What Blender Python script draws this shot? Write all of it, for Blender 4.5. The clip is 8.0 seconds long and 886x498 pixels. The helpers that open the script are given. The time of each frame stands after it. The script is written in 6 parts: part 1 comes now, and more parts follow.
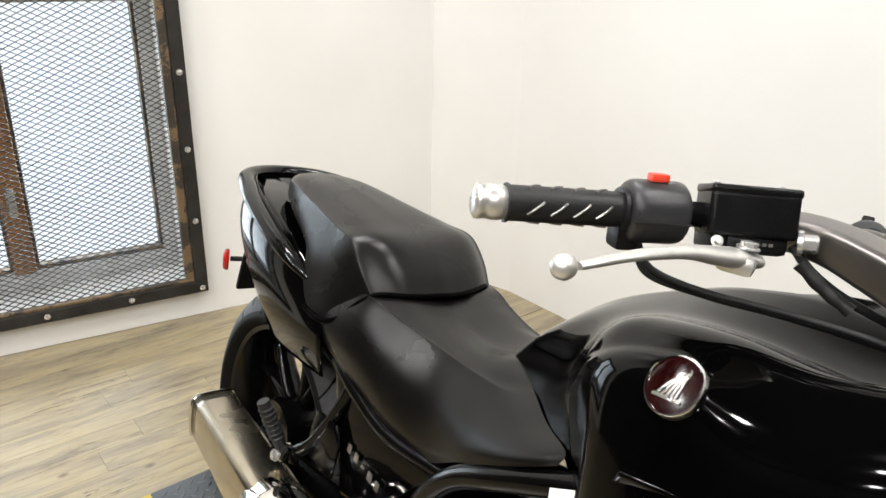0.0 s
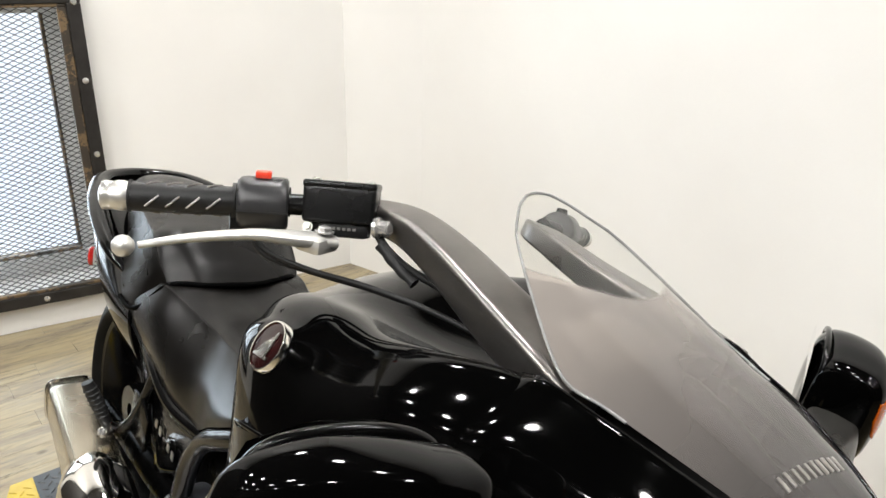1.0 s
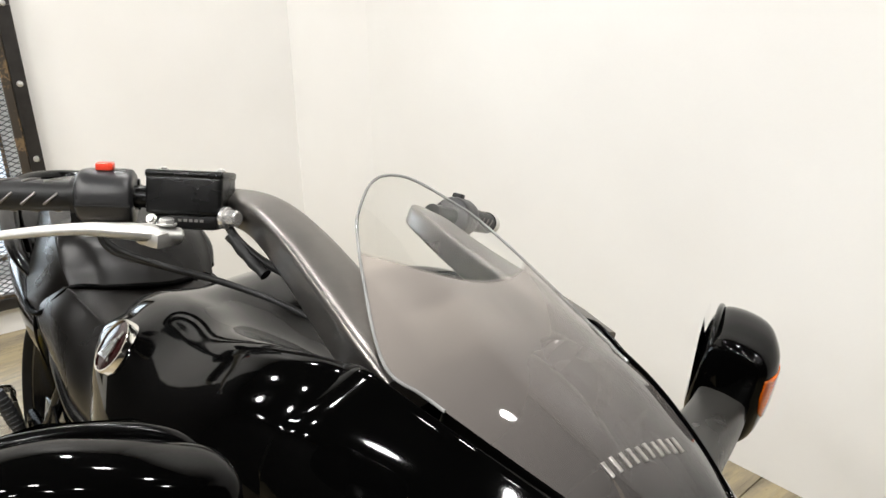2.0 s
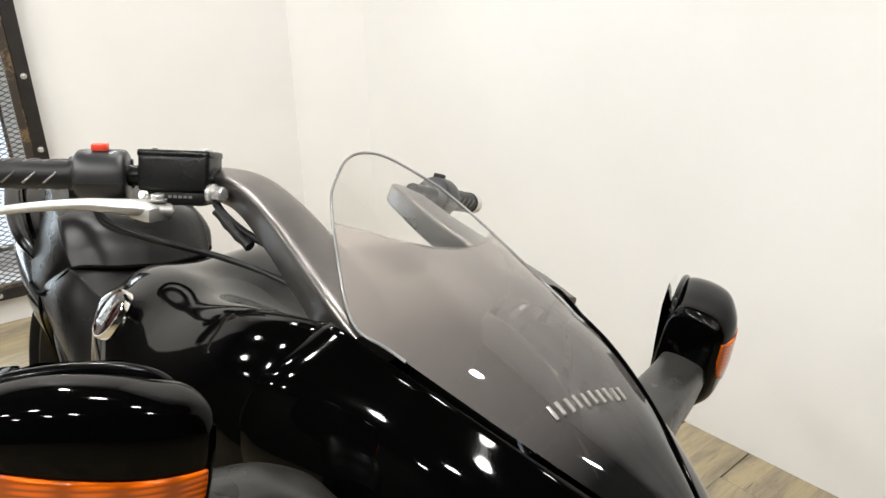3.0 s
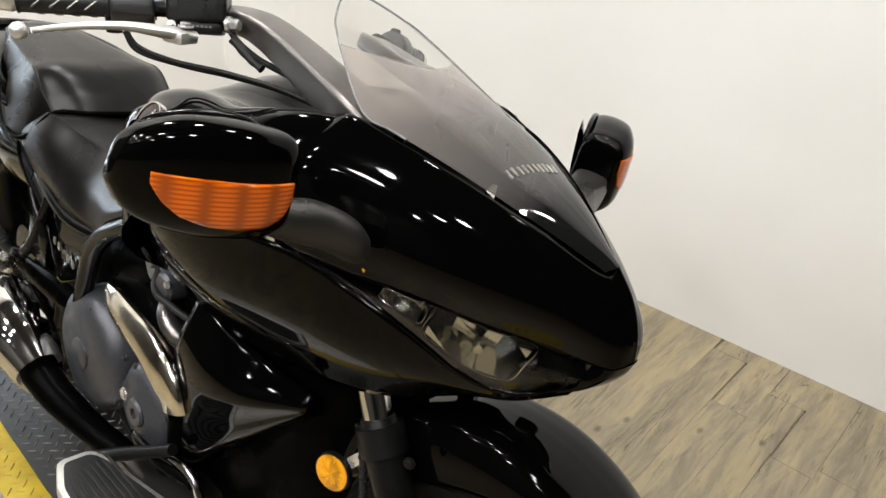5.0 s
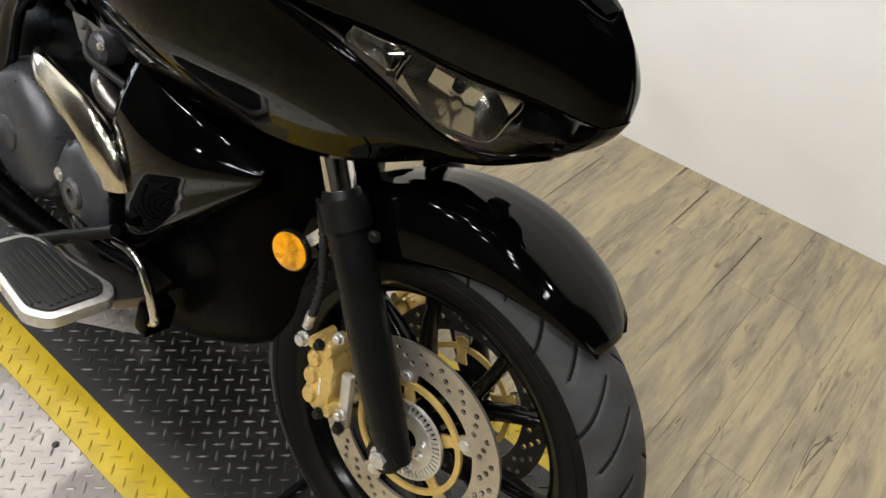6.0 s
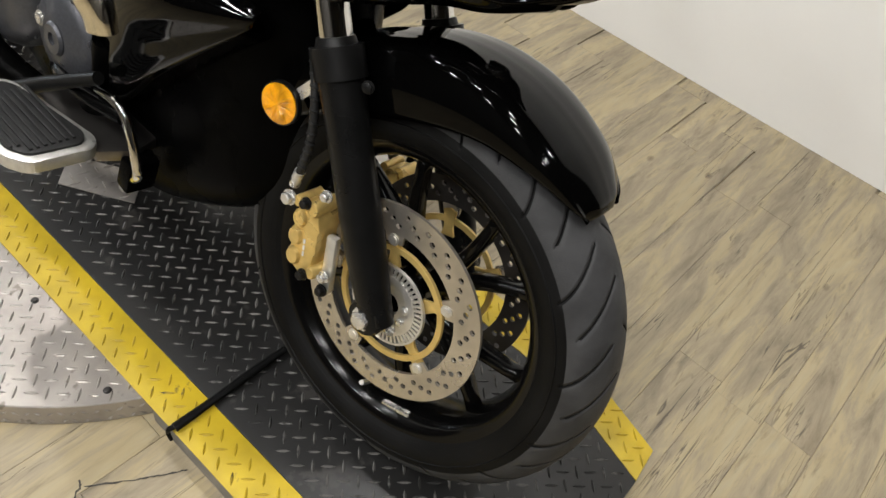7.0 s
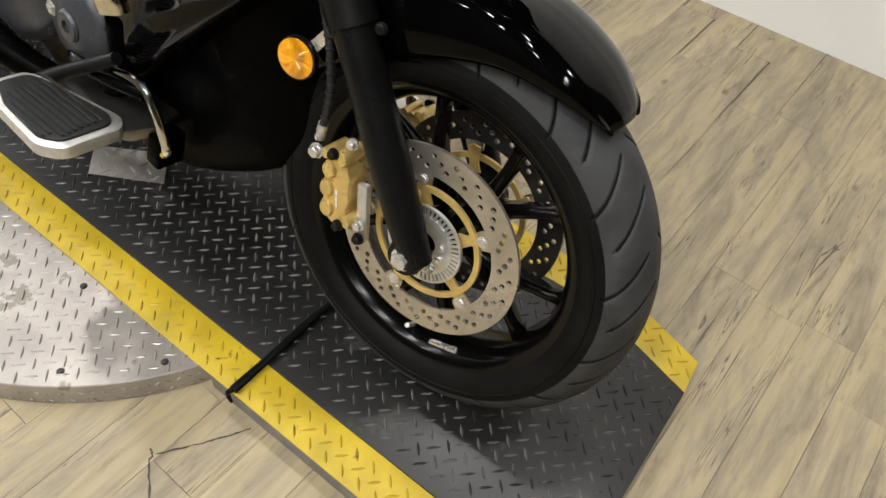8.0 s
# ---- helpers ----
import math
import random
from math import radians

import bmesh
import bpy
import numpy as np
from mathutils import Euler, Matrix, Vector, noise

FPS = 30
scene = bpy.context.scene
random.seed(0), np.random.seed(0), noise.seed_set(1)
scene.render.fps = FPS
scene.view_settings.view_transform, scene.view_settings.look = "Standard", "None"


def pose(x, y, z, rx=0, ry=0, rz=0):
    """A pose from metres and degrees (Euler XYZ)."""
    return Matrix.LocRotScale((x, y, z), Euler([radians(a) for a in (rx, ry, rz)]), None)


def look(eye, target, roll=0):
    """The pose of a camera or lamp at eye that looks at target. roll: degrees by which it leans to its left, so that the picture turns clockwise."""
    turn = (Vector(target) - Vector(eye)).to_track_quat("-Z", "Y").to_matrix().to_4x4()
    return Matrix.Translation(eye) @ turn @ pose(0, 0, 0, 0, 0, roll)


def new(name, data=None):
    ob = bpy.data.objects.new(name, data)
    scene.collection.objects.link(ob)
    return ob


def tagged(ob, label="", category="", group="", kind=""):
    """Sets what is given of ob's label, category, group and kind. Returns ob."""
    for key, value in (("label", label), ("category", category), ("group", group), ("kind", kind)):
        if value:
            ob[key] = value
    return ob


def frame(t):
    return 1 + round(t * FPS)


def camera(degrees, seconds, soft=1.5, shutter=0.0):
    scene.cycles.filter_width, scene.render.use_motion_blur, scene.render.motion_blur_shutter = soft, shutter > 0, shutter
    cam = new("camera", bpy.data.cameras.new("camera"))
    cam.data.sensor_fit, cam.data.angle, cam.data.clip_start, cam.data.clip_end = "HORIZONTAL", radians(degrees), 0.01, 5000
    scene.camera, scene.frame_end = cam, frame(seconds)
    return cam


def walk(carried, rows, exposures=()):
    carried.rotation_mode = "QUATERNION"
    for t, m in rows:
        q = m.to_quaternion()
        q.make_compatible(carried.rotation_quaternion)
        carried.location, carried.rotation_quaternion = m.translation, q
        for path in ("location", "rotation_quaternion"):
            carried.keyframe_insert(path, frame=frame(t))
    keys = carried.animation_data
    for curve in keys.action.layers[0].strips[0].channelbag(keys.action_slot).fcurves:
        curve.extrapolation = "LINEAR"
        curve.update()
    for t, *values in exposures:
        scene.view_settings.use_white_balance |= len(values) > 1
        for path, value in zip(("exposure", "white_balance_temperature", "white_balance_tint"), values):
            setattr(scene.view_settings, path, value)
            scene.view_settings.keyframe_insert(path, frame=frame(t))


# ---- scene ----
cam = camera(61.13, 8.0)
PATH = [
    (0, (-0.212, -0.616, 1.348), (-1.626, 0.579, 0.591), 1.4),
    (0.2, (-0.118, -0.634, 1.371), (-1.513, 0.564, 0.584), 2.5),
    (0.5, (-0.019, -0.586, 1.386), (-1.395, 0.641, 0.611), 2.0),
    (0.8, (0.064, -0.495, 1.392), (-1.353, 0.688, 0.623), 0.6),
    (1, (0.114, -0.426, 1.388), (-1.295, 0.779, 0.638), 1.1),
    (1.2, (0.143, -0.384, 1.381), (-1.290, 0.792, 0.628), 0.0),
    (1.5, (0.159, -0.348, 1.375), (-1.268, 0.838, 0.630), -1.4),
    (2, (0.177, -0.313, 1.368), (-1.204, 0.917, 0.606), -0.6),
    (3.3, (0.269, -0.338, 1.372), (-1.117, 0.870, 0.585), -1.3),
    (3.5, (0.291, -0.397, 1.383), (-1.060, 0.851, 0.599), 1.1),
    (4, (0.363, -0.551, 1.419), (-0.888, 0.810, 0.656), 2.4),
    (4.2, (0.377, -0.566, 1.421), (-0.845, 0.818, 0.651), 3.3),
    (5.3, (0.363, -0.558, 1.329), (-0.681, 0.726, 0.206), 4.0),
    (5.5, (0.361, -0.558, 1.297), (-0.618, 0.722, 0.112), 6.1),
    (6, (0.350, -0.562, 1.239), (-0.503, 0.675, -0.081), 8.4),
    (6.5, (0.359, -0.573, 1.204), (-0.424, 0.645, -0.176), 11.9),
    (7, (0.378, -0.590, 1.175), (-0.335, 0.575, -0.286), 14.1),
    (7.5, (0.391, -0.609, 1.139), (-0.245, 0.503, -0.396), 16.7),
    (7.7, (0.392, -0.616, 1.141), (-0.246, 0.492, -0.396), 15.6),
    (8, (0.396, -0.631, 1.164), (-0.311, 0.445, -0.366), 6.0),
]
walk(cam, [(t, look(e, g, r)) for t, e, g, r in PATH], [(0, -0.04), (4.2, -0.04), (5.3, -0.14), (7.5, -0.14), (8, -0.08)])

# ---- world and lights ----
world = bpy.data.worlds.new("world")
scene.world = world
world.use_nodes = True
sky = world.node_tree.nodes.new("ShaderNodeTexSky")
sky.sky_type, sky.sun_disc = "NISHITA", False
sky.sun_elevation, sky.sun_rotation = radians(35), radians(120)
world.node_tree.links.new(sky.outputs[0], world.node_tree.nodes["Background"].inputs[0])
world.node_tree.nodes["Background"].inputs[1].default_value = 0.12


def disc_lamp(name, loc, size, watts, colour):
    lamp = bpy.data.lights.new(name, "AREA")
    lamp.shape, lamp.size, lamp.energy, lamp.color = "DISK", size, watts, colour
    ob = new(name, lamp)
    ob.matrix_world = look(loc, (loc[0], loc[1] + 0.0001, 0))
    return ob


CEIL = 3.0
LAMP_COLOUR = (1.0, 0.985, 0.96)
LAMP_SPOTS = [(x, y) for x in (-2.2, -1.1, 0.1, 1.25) for y in (-3.4, -2.1, -1.3, 0.48)]
for x, y in LAMP_SPOTS:
    disc_lamp("downlight_bulb", (x, y, CEIL - 0.03), 0.17, 22.0, LAMP_COLOUR)

# daylight that falls through the window
day = bpy.data.lights.new("window_daylight", "AREA")
day.shape, day.size, day.size_y, day.energy, day.color = "RECTANGLE", 1.0, 1.0, 25, (0.85, 0.93, 1.0)
day_ob = new("window_daylight", day)
day_ob.matrix_world = look((-3.25, -0.25, 0.75), (-2.0, -0.45, 0.6))
# ---- materials ----


def material(name):
    m = bpy.data.materials.new(name)
    m.use_nodes = True
    return m, m.node_tree, m.node_tree.nodes["Principled BSDF"]


def node(tree, kind, **values):
    n = tree.nodes.new(kind)
    for key, value in values.items():
        n.inputs[key.replace("_", " ")].default_value = value
    return n


def noise_node(tree, scale, detail=4.0, coords="Object", stretch=(1, 1, 1)):
    tc = tree.nodes.new("ShaderNodeTexCoord")
    mp = tree.nodes.new("ShaderNodeMapping")
    mp.inputs["Scale"].default_value = stretch
    n = tree.nodes.new("ShaderNodeTexNoise")
    n.inputs["Scale"].default_value, n.inputs["Detail"].default_value = scale, detail
    tree.links.new(tc.outputs[coords], mp.inputs[0])
    tree.links.new(mp.outputs[0], n.inputs[0])
    return n


def ramp(tree, source, stops):
    r = tree.nodes.new("ShaderNodeValToRGB")
    els = r.color_ramp.elements
    while len(els) < len(stops):
        els.new(0.5)
    for e, (p, c) in zip(els, stops):
        e.position = p
        e.color = (*c, 1) if len(c) == 3 else c
    tree.links.new(source, r.inputs[0])
    return r


def grey(v):
    return (v, v, v)


def surface(name, colour, rough=0.5, metal=0.0, coat=0.0, vary=0.15, scale=40.0, bump=0.0, bump_scale=300.0, rough_vary=0.1, spec=0.5):
    """A material with colour and gloss that vary at two scales, and a fine relief."""
    m, tree, b = material(name)
    n = noise_node(tree, scale, 6)
    lo, hi = [max(0, c * (1 - vary)) for c in colour], [min(1, c * (1 + vary)) for c in colour]
    r = ramp(tree, n.outputs[0], [(0.3, lo), (0.7, hi)])
    tree.links.new(r.outputs[0], b.inputs["Base Color"])
    n2 = noise_node(tree, scale * 0.21, 5)
    r2 = ramp(tree, n2.outputs[0], [(0.3, grey(max(0.0, rough - rough_vary))), (0.7, grey(min(1, rough + rough_vary)))])
    tree.links.new(r2.outputs[0], b.inputs["Roughness"])
    b.inputs["Metallic"].default_value = metal
    b.inputs["Specular IOR Level"].default_value = spec
    b.inputs["Coat Weight"].default_value = coat
    b.inputs["Coat Roughness"].default_value = 0.03
    if bump:
        n3 = noise_node(tree, bump_scale, 3)
        bn = tree.nodes.new("ShaderNodeBump")
        bn.inputs["Strength"].default_value, bn.inputs["Distance"].default_value = bump, 0.001
        tree.links.new(n3.outputs[0], bn.inputs["Height"])
        tree.links.new(bn.outputs[0], b.inputs["Normal"])
    return m


BLACK = surface("gloss_black_paint", grey(0.0008), 0.05, vary=0.3, rough_vary=0.02, scale=8, spec=0.13)
BLACK_FRAME = surface("black_enamel", grey(0.0018), 0.17, vary=0.3, rough_vary=0.05, bump=0.05, bump_scale=200, spec=0.22)
BLACK_PLASTIC = surface("black_plastic", grey(0.006), 0.38, vary=0.2, bump=0.2, bump_scale=900, spec=0.18)
SATIN_BLACK = surface("satin_black_metal", grey(0.005), 0.30, vary=0.2, bump=0.08, bump_scale=700, spec=0.2)
SWITCH_GREY = surface("switch_plastic", (0.022, 0.022, 0.023), 0.36, vary=0.2, bump=0.2, bump_scale=900, spec=0.4)
RUBBER = surface("grip_rubber", grey(0.014), 0.45, vary=0.25, bump=0.3, bump_scale=500, spec=0.25)
TYRE = surface("tyre_rubber", grey(0.0045), 0.55, vary=0.35, scale=18, bump=0.3, bump_scale=450, spec=0.10)
# tread rubber, a paler grey than the sidewall
TREAD = surface("grey_tread_rubber", (0.033, 0.033, 0.034), 0.62, vary=0.35, scale=22, bump=0.35, bump_scale=450, spec=0.3)
GROOVE = surface("tread_groove_rubber", grey(0.006), 0.8, spec=0.1)
BELLY = surface("matt_black_casting", grey(0.0012), 0.28, vary=0.3, spec=0.015, rough_vary=0.05, bump=0.1, bump_scale=500)
PALE_GREY = surface("pale_grey_fill", (0.16, 0.15, 0.14), 0.4, 0.2, vary=0.1)
LAMP_CHROME = surface("dusky_lamp_chrome", (0.62, 0.61, 0.59), 0.10, 1.0, vary=0.1, rough_vary=0.04, scale=30)
CHROME = surface("chrome", (0.72, 0.70, 0.66), 0.07, 1.0, vary=0.05, rough_vary=0.03, scale=10)
# satin silencer steel, the floor's tan reflection put into its colour
TAN_STEEL = surface("floor_tinted_steel", (0.50, 0.45, 0.36), 0.24, 1.0, vary=0.12, scale=20, bump=0.04, bump_scale=300)
STEEL = surface("brushed_steel", (0.68, 0.66, 0.62), 0.34, 0.75, vary=0.12, scale=60, bump=0.05, bump_scale=800)
ROTOR = surface("brake_rotor_steel", (0.50, 0.46, 0.40), 0.30, 0.85, vary=0.18, scale=25, bump=0.1, bump_scale=500)
ZINC = surface("zinc_bolt", (0.64, 0.63, 0.61), 0.28, 0.75, vary=0.15, scale=120)
ALU = surface("cast_aluminium", (0.64, 0.63, 0.60), 0.34, 0.75, vary=0.1, scale=80, bump=0.12, bump_scale=900)
GOLD = surface("gold_anodised_metal", (0.64, 0.46, 0.16), 0.34, 0.55, vary=0.12, scale=60, bump=0.1, bump_scale=700)
GUNMETAL = surface("grey_metallic_paint", (0.19, 0.178, 0.168), 0.30, 0.95, coat=0.0, vary=0.08, scale=30, rough_vary=0.03)
SHIELD = surface("polished_heat_shield", (0.72, 0.67, 0.57), 0.17, 1.0, vary=0.12, scale=25, rough_vary=0.07, bump=0.06, bump_scale=120)
CASTING = surface("bare_engine_casting", (0.22, 0.22, 0.225), 0.42, 0.6, vary=0.15, scale=90, bump=0.15, bump_scale=700)
ENGINE = surface("engine_grey_paint", (0.062, 0.064, 0.072), 0.36, 0.45, vary=0.15, scale=200, bump=0.1, bump_scale=900)
VINYL = surface("seat_vinyl", (0.0036, 0.0032, 0.0029), 0.285, vary=0.25, scale=30, bump=0.10, bump_scale=1300, rough_vary=0.03, spec=0.26)
RED_BUTTON = surface("red_plastic", (0.75, 0.06, 0.03), 0.35)
LABEL_WHITE = surface("white_print", grey(0.7), 0.5)
SILVER_LETTER = surface("silver_letter", (0.36, 0.345, 0.32), 0.3, 0.9)
ARM_PLASTIC = surface("satin_grey_plastic", (0.020, 0.019, 0.017), 0.33, vary=0.2, bump=0.12, bump_scale=900, spec=0.5)
BADGE_RED = surface("badge_dark_red", (0.013, 0.001, 0.001), 0.12, 0.0, vary=0.5, scale=60, spec=0.4)


def amber_plastic(name, colour, cells):
    m, tree, b = material(name)
    tc = tree.nodes.new("ShaderNodeTexCoord")
    waves = []
    for axis, size in (("Y", cells * 0.16), ("Z", cells * 0.95)):
        w = tree.nodes.new("ShaderNodeTexWave")
        w.bands_direction = axis
        w.inputs["Scale"].default_value = size
        w.inputs["Distortion"].default_value = 0.6
        tree.links.new(tc.outputs["Object"], w.inputs[0])
        waves.append(w)
    both = tree.nodes.new("ShaderNodeMath")
    both.operation = "MULTIPLY"
    for k in (0, 1):
        tree.links.new(waves[k].outputs["Fac"], both.inputs[k])
    r = ramp(tree, both.outputs[0], [(0.0, [c * 0.5 for c in colour]), (0.4, colour), (0.9, [min(1, c * 1.15) for c in colour])])
    tree.links.new(r.outputs[0], b.inputs["Base Color"])
    b.inputs["Roughness"].default_value = 0.12
    b.inputs["Subsurface Weight"].default_value = 0.08
    b.inputs["Subsurface Radius"].default_value = (0.01, 0.005, 0.001)
    b.inputs["Subsurface Scale"].default_value = 0.5
    b.inputs["Coat Weight"].default_value = 0.3
    bn = tree.nodes.new("ShaderNodeBump")
    bn.inputs["Strength"].default_value, bn.inputs["Distance"].default_value = 0.14, 0.002
    tree.links.new(both.outputs[0], bn.inputs["Height"])
    tree.links.new(bn.outputs[0], b.inputs["Normal"])
    return m


AMBER = amber_plastic("amber_lens", (0.64, 0.110, 0.001), 75)
REFLECTOR = amber_plastic("amber_reflector", (0.85, 0.36, 0.006), 240)
RED_LENS = amber_plastic("red_lens", (0.55, 0.02, 0.015), 60)


def glass(name, tint, rough=0.0):
    m, tree, b = material(name)
    out = tree.nodes["Material Output"]
    tr = tree.nodes.new("ShaderNodeBsdfTransparent")
    tr.inputs[0].default_value = (*tint, 1)
    gl = tree.nodes.new("ShaderNodeBsdfGlossy")
    gl.inputs["Roughness"].default_value = rough
    fr = tree.nodes.new("ShaderNodeFresnel")
    fr.inputs[0].default_value = 1.5
    mx = tree.nodes.new("ShaderNodeMixShader")
    tree.links.new(fr.outputs[0], mx.inputs[0])
    tree.links.new(tr.outputs[0], mx.inputs[1])
    tree.links.new(gl.outputs[0], mx.inputs[2])
    tree.links.new(mx.outputs[0], out.inputs[0])
    return m


CLEAR = glass("clear_lens", (0.93, 0.94, 0.93), 0.01)
PANE = glass("window_glass", (0.95, 0.97, 0.98), 0.02)


def smoke_screen():
    """Smoked acrylic: clear at the top behind a curved print line, denser to the foot; its diffuse tone fades from pale
    to black at the tip.
    """
    m, tree, b = material("smoked_screen")
    out = tree.nodes["Material Output"]
    tc = tree.nodes.new("ShaderNodeTexCoord")
    sep = tree.nodes.new("ShaderNodeSeparateXYZ")
    tree.links.new(tc.outputs["Object"], sep.inputs[0])
    # the print line bows forward in the middle
    off = tree.nodes.new("ShaderNodeMath")
    off.inputs[1].default_value = 0.032
    tree.links.new(sep.outputs[1], off.inputs[0])
    yy = tree.nodes.new("ShaderNodeMath")
    yy.operation = "MULTIPLY"
    tree.links.new(off.outputs[0], yy.inputs[0])
    tree.links.new(off.outputs[0], yy.inputs[1])
    ma = tree.nodes.new("ShaderNodeMath")
    ma.operation = "MULTIPLY_ADD"
    ma.inputs[1].default_value = 6.5
    tree.links.new(yy.outputs[0], ma.inputs[0])
    tree.links.new(sep.outputs[0], ma.inputs[2])
    line = tree.nodes.new("ShaderNodeMapRange")
    line.inputs["From Min"].default_value, line.inputs["From Max"].default_value = -0.236, -0.231
    tree.links.new(ma.outputs[0], line.inputs[0])
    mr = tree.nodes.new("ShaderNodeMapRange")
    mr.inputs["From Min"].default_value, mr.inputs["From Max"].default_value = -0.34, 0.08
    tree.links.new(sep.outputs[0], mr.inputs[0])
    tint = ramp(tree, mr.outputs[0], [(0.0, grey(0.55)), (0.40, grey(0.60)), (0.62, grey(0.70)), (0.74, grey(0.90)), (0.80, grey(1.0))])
    dens = tree.nodes.new("ShaderNodeMath")
    dens.operation = "MULTIPLY"
    tree.links.new(tint.outputs[0], dens.inputs[0])
    tree.links.new(line.outputs[0], dens.inputs[1])
    # diffuse tone by length: pale brown at the rear, black at the tip
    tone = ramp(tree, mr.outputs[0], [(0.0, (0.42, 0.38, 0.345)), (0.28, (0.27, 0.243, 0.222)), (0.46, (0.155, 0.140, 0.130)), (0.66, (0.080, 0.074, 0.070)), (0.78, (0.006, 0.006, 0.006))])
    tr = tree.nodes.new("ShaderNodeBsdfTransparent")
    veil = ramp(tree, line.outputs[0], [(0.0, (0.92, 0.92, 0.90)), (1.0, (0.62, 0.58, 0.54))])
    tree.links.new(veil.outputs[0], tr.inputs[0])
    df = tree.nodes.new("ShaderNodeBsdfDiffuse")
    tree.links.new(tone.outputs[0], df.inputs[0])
    mx = tree.nodes.new("ShaderNodeMixShader")
    tree.links.new(dens.outputs[0], mx.inputs[0])
    tree.links.new(tr.outputs[0], mx.inputs[1])
    tree.links.new(df.outputs[0], mx.inputs[2])
    gl = tree.nodes.new("ShaderNodeBsdfGlossy")
    gl.inputs["Roughness"].default_value = 0.03
    fr = tree.nodes.new("ShaderNodeFresnel")
    fr.inputs[0].default_value = 1.5
    m2 = tree.nodes.new("ShaderNodeMixShader")
    tree.links.new(fr.outputs[0], m2.inputs[0])
    tree.links.new(mx.outputs[0], m2.inputs[1])
    tree.links.new(gl.outputs[0], m2.inputs[2])
    tree.links.new(m2.outputs[0], out.inputs[0])
    return m


SMOKE = smoke_screen()
SCREEN_EDGE = surface("polished_acrylic_edge", (0.22, 0.22, 0.215), 0.12, vary=0.35, scale=25, rough_vary=0.05)
MIRROR_GLASS = surface("mirror_glass", grey(0.85), 0.01, 1.0, vary=0.01, rough_vary=0.005)


def wall_paint():
    m, tree, b = material("wall_paint")
    n = noise_node(tree, 1.3, 5, "Object")
    r = ramp(tree, n.outputs[0], [(0.3, (0.765, 0.75, 0.72)), (0.7, (0.83, 0.82, 0.795))])
    tree.links.new(r.outputs[0], b.inputs["Base Color"])
    b.inputs["Roughness"].default_value = 0.42
    n3 = noise_node(tree, 180, 4)
    bn = tree.nodes.new("ShaderNodeBump")
    bn.inputs["Strength"].default_value, bn.inputs["Distance"].default_value = 0.12, 0.002
    tree.links.new(n3.outputs[0], bn.inputs["Height"])
    tree.links.new(bn.outputs[0], b.inputs["Normal"])
    return m


WALL = wall_paint()


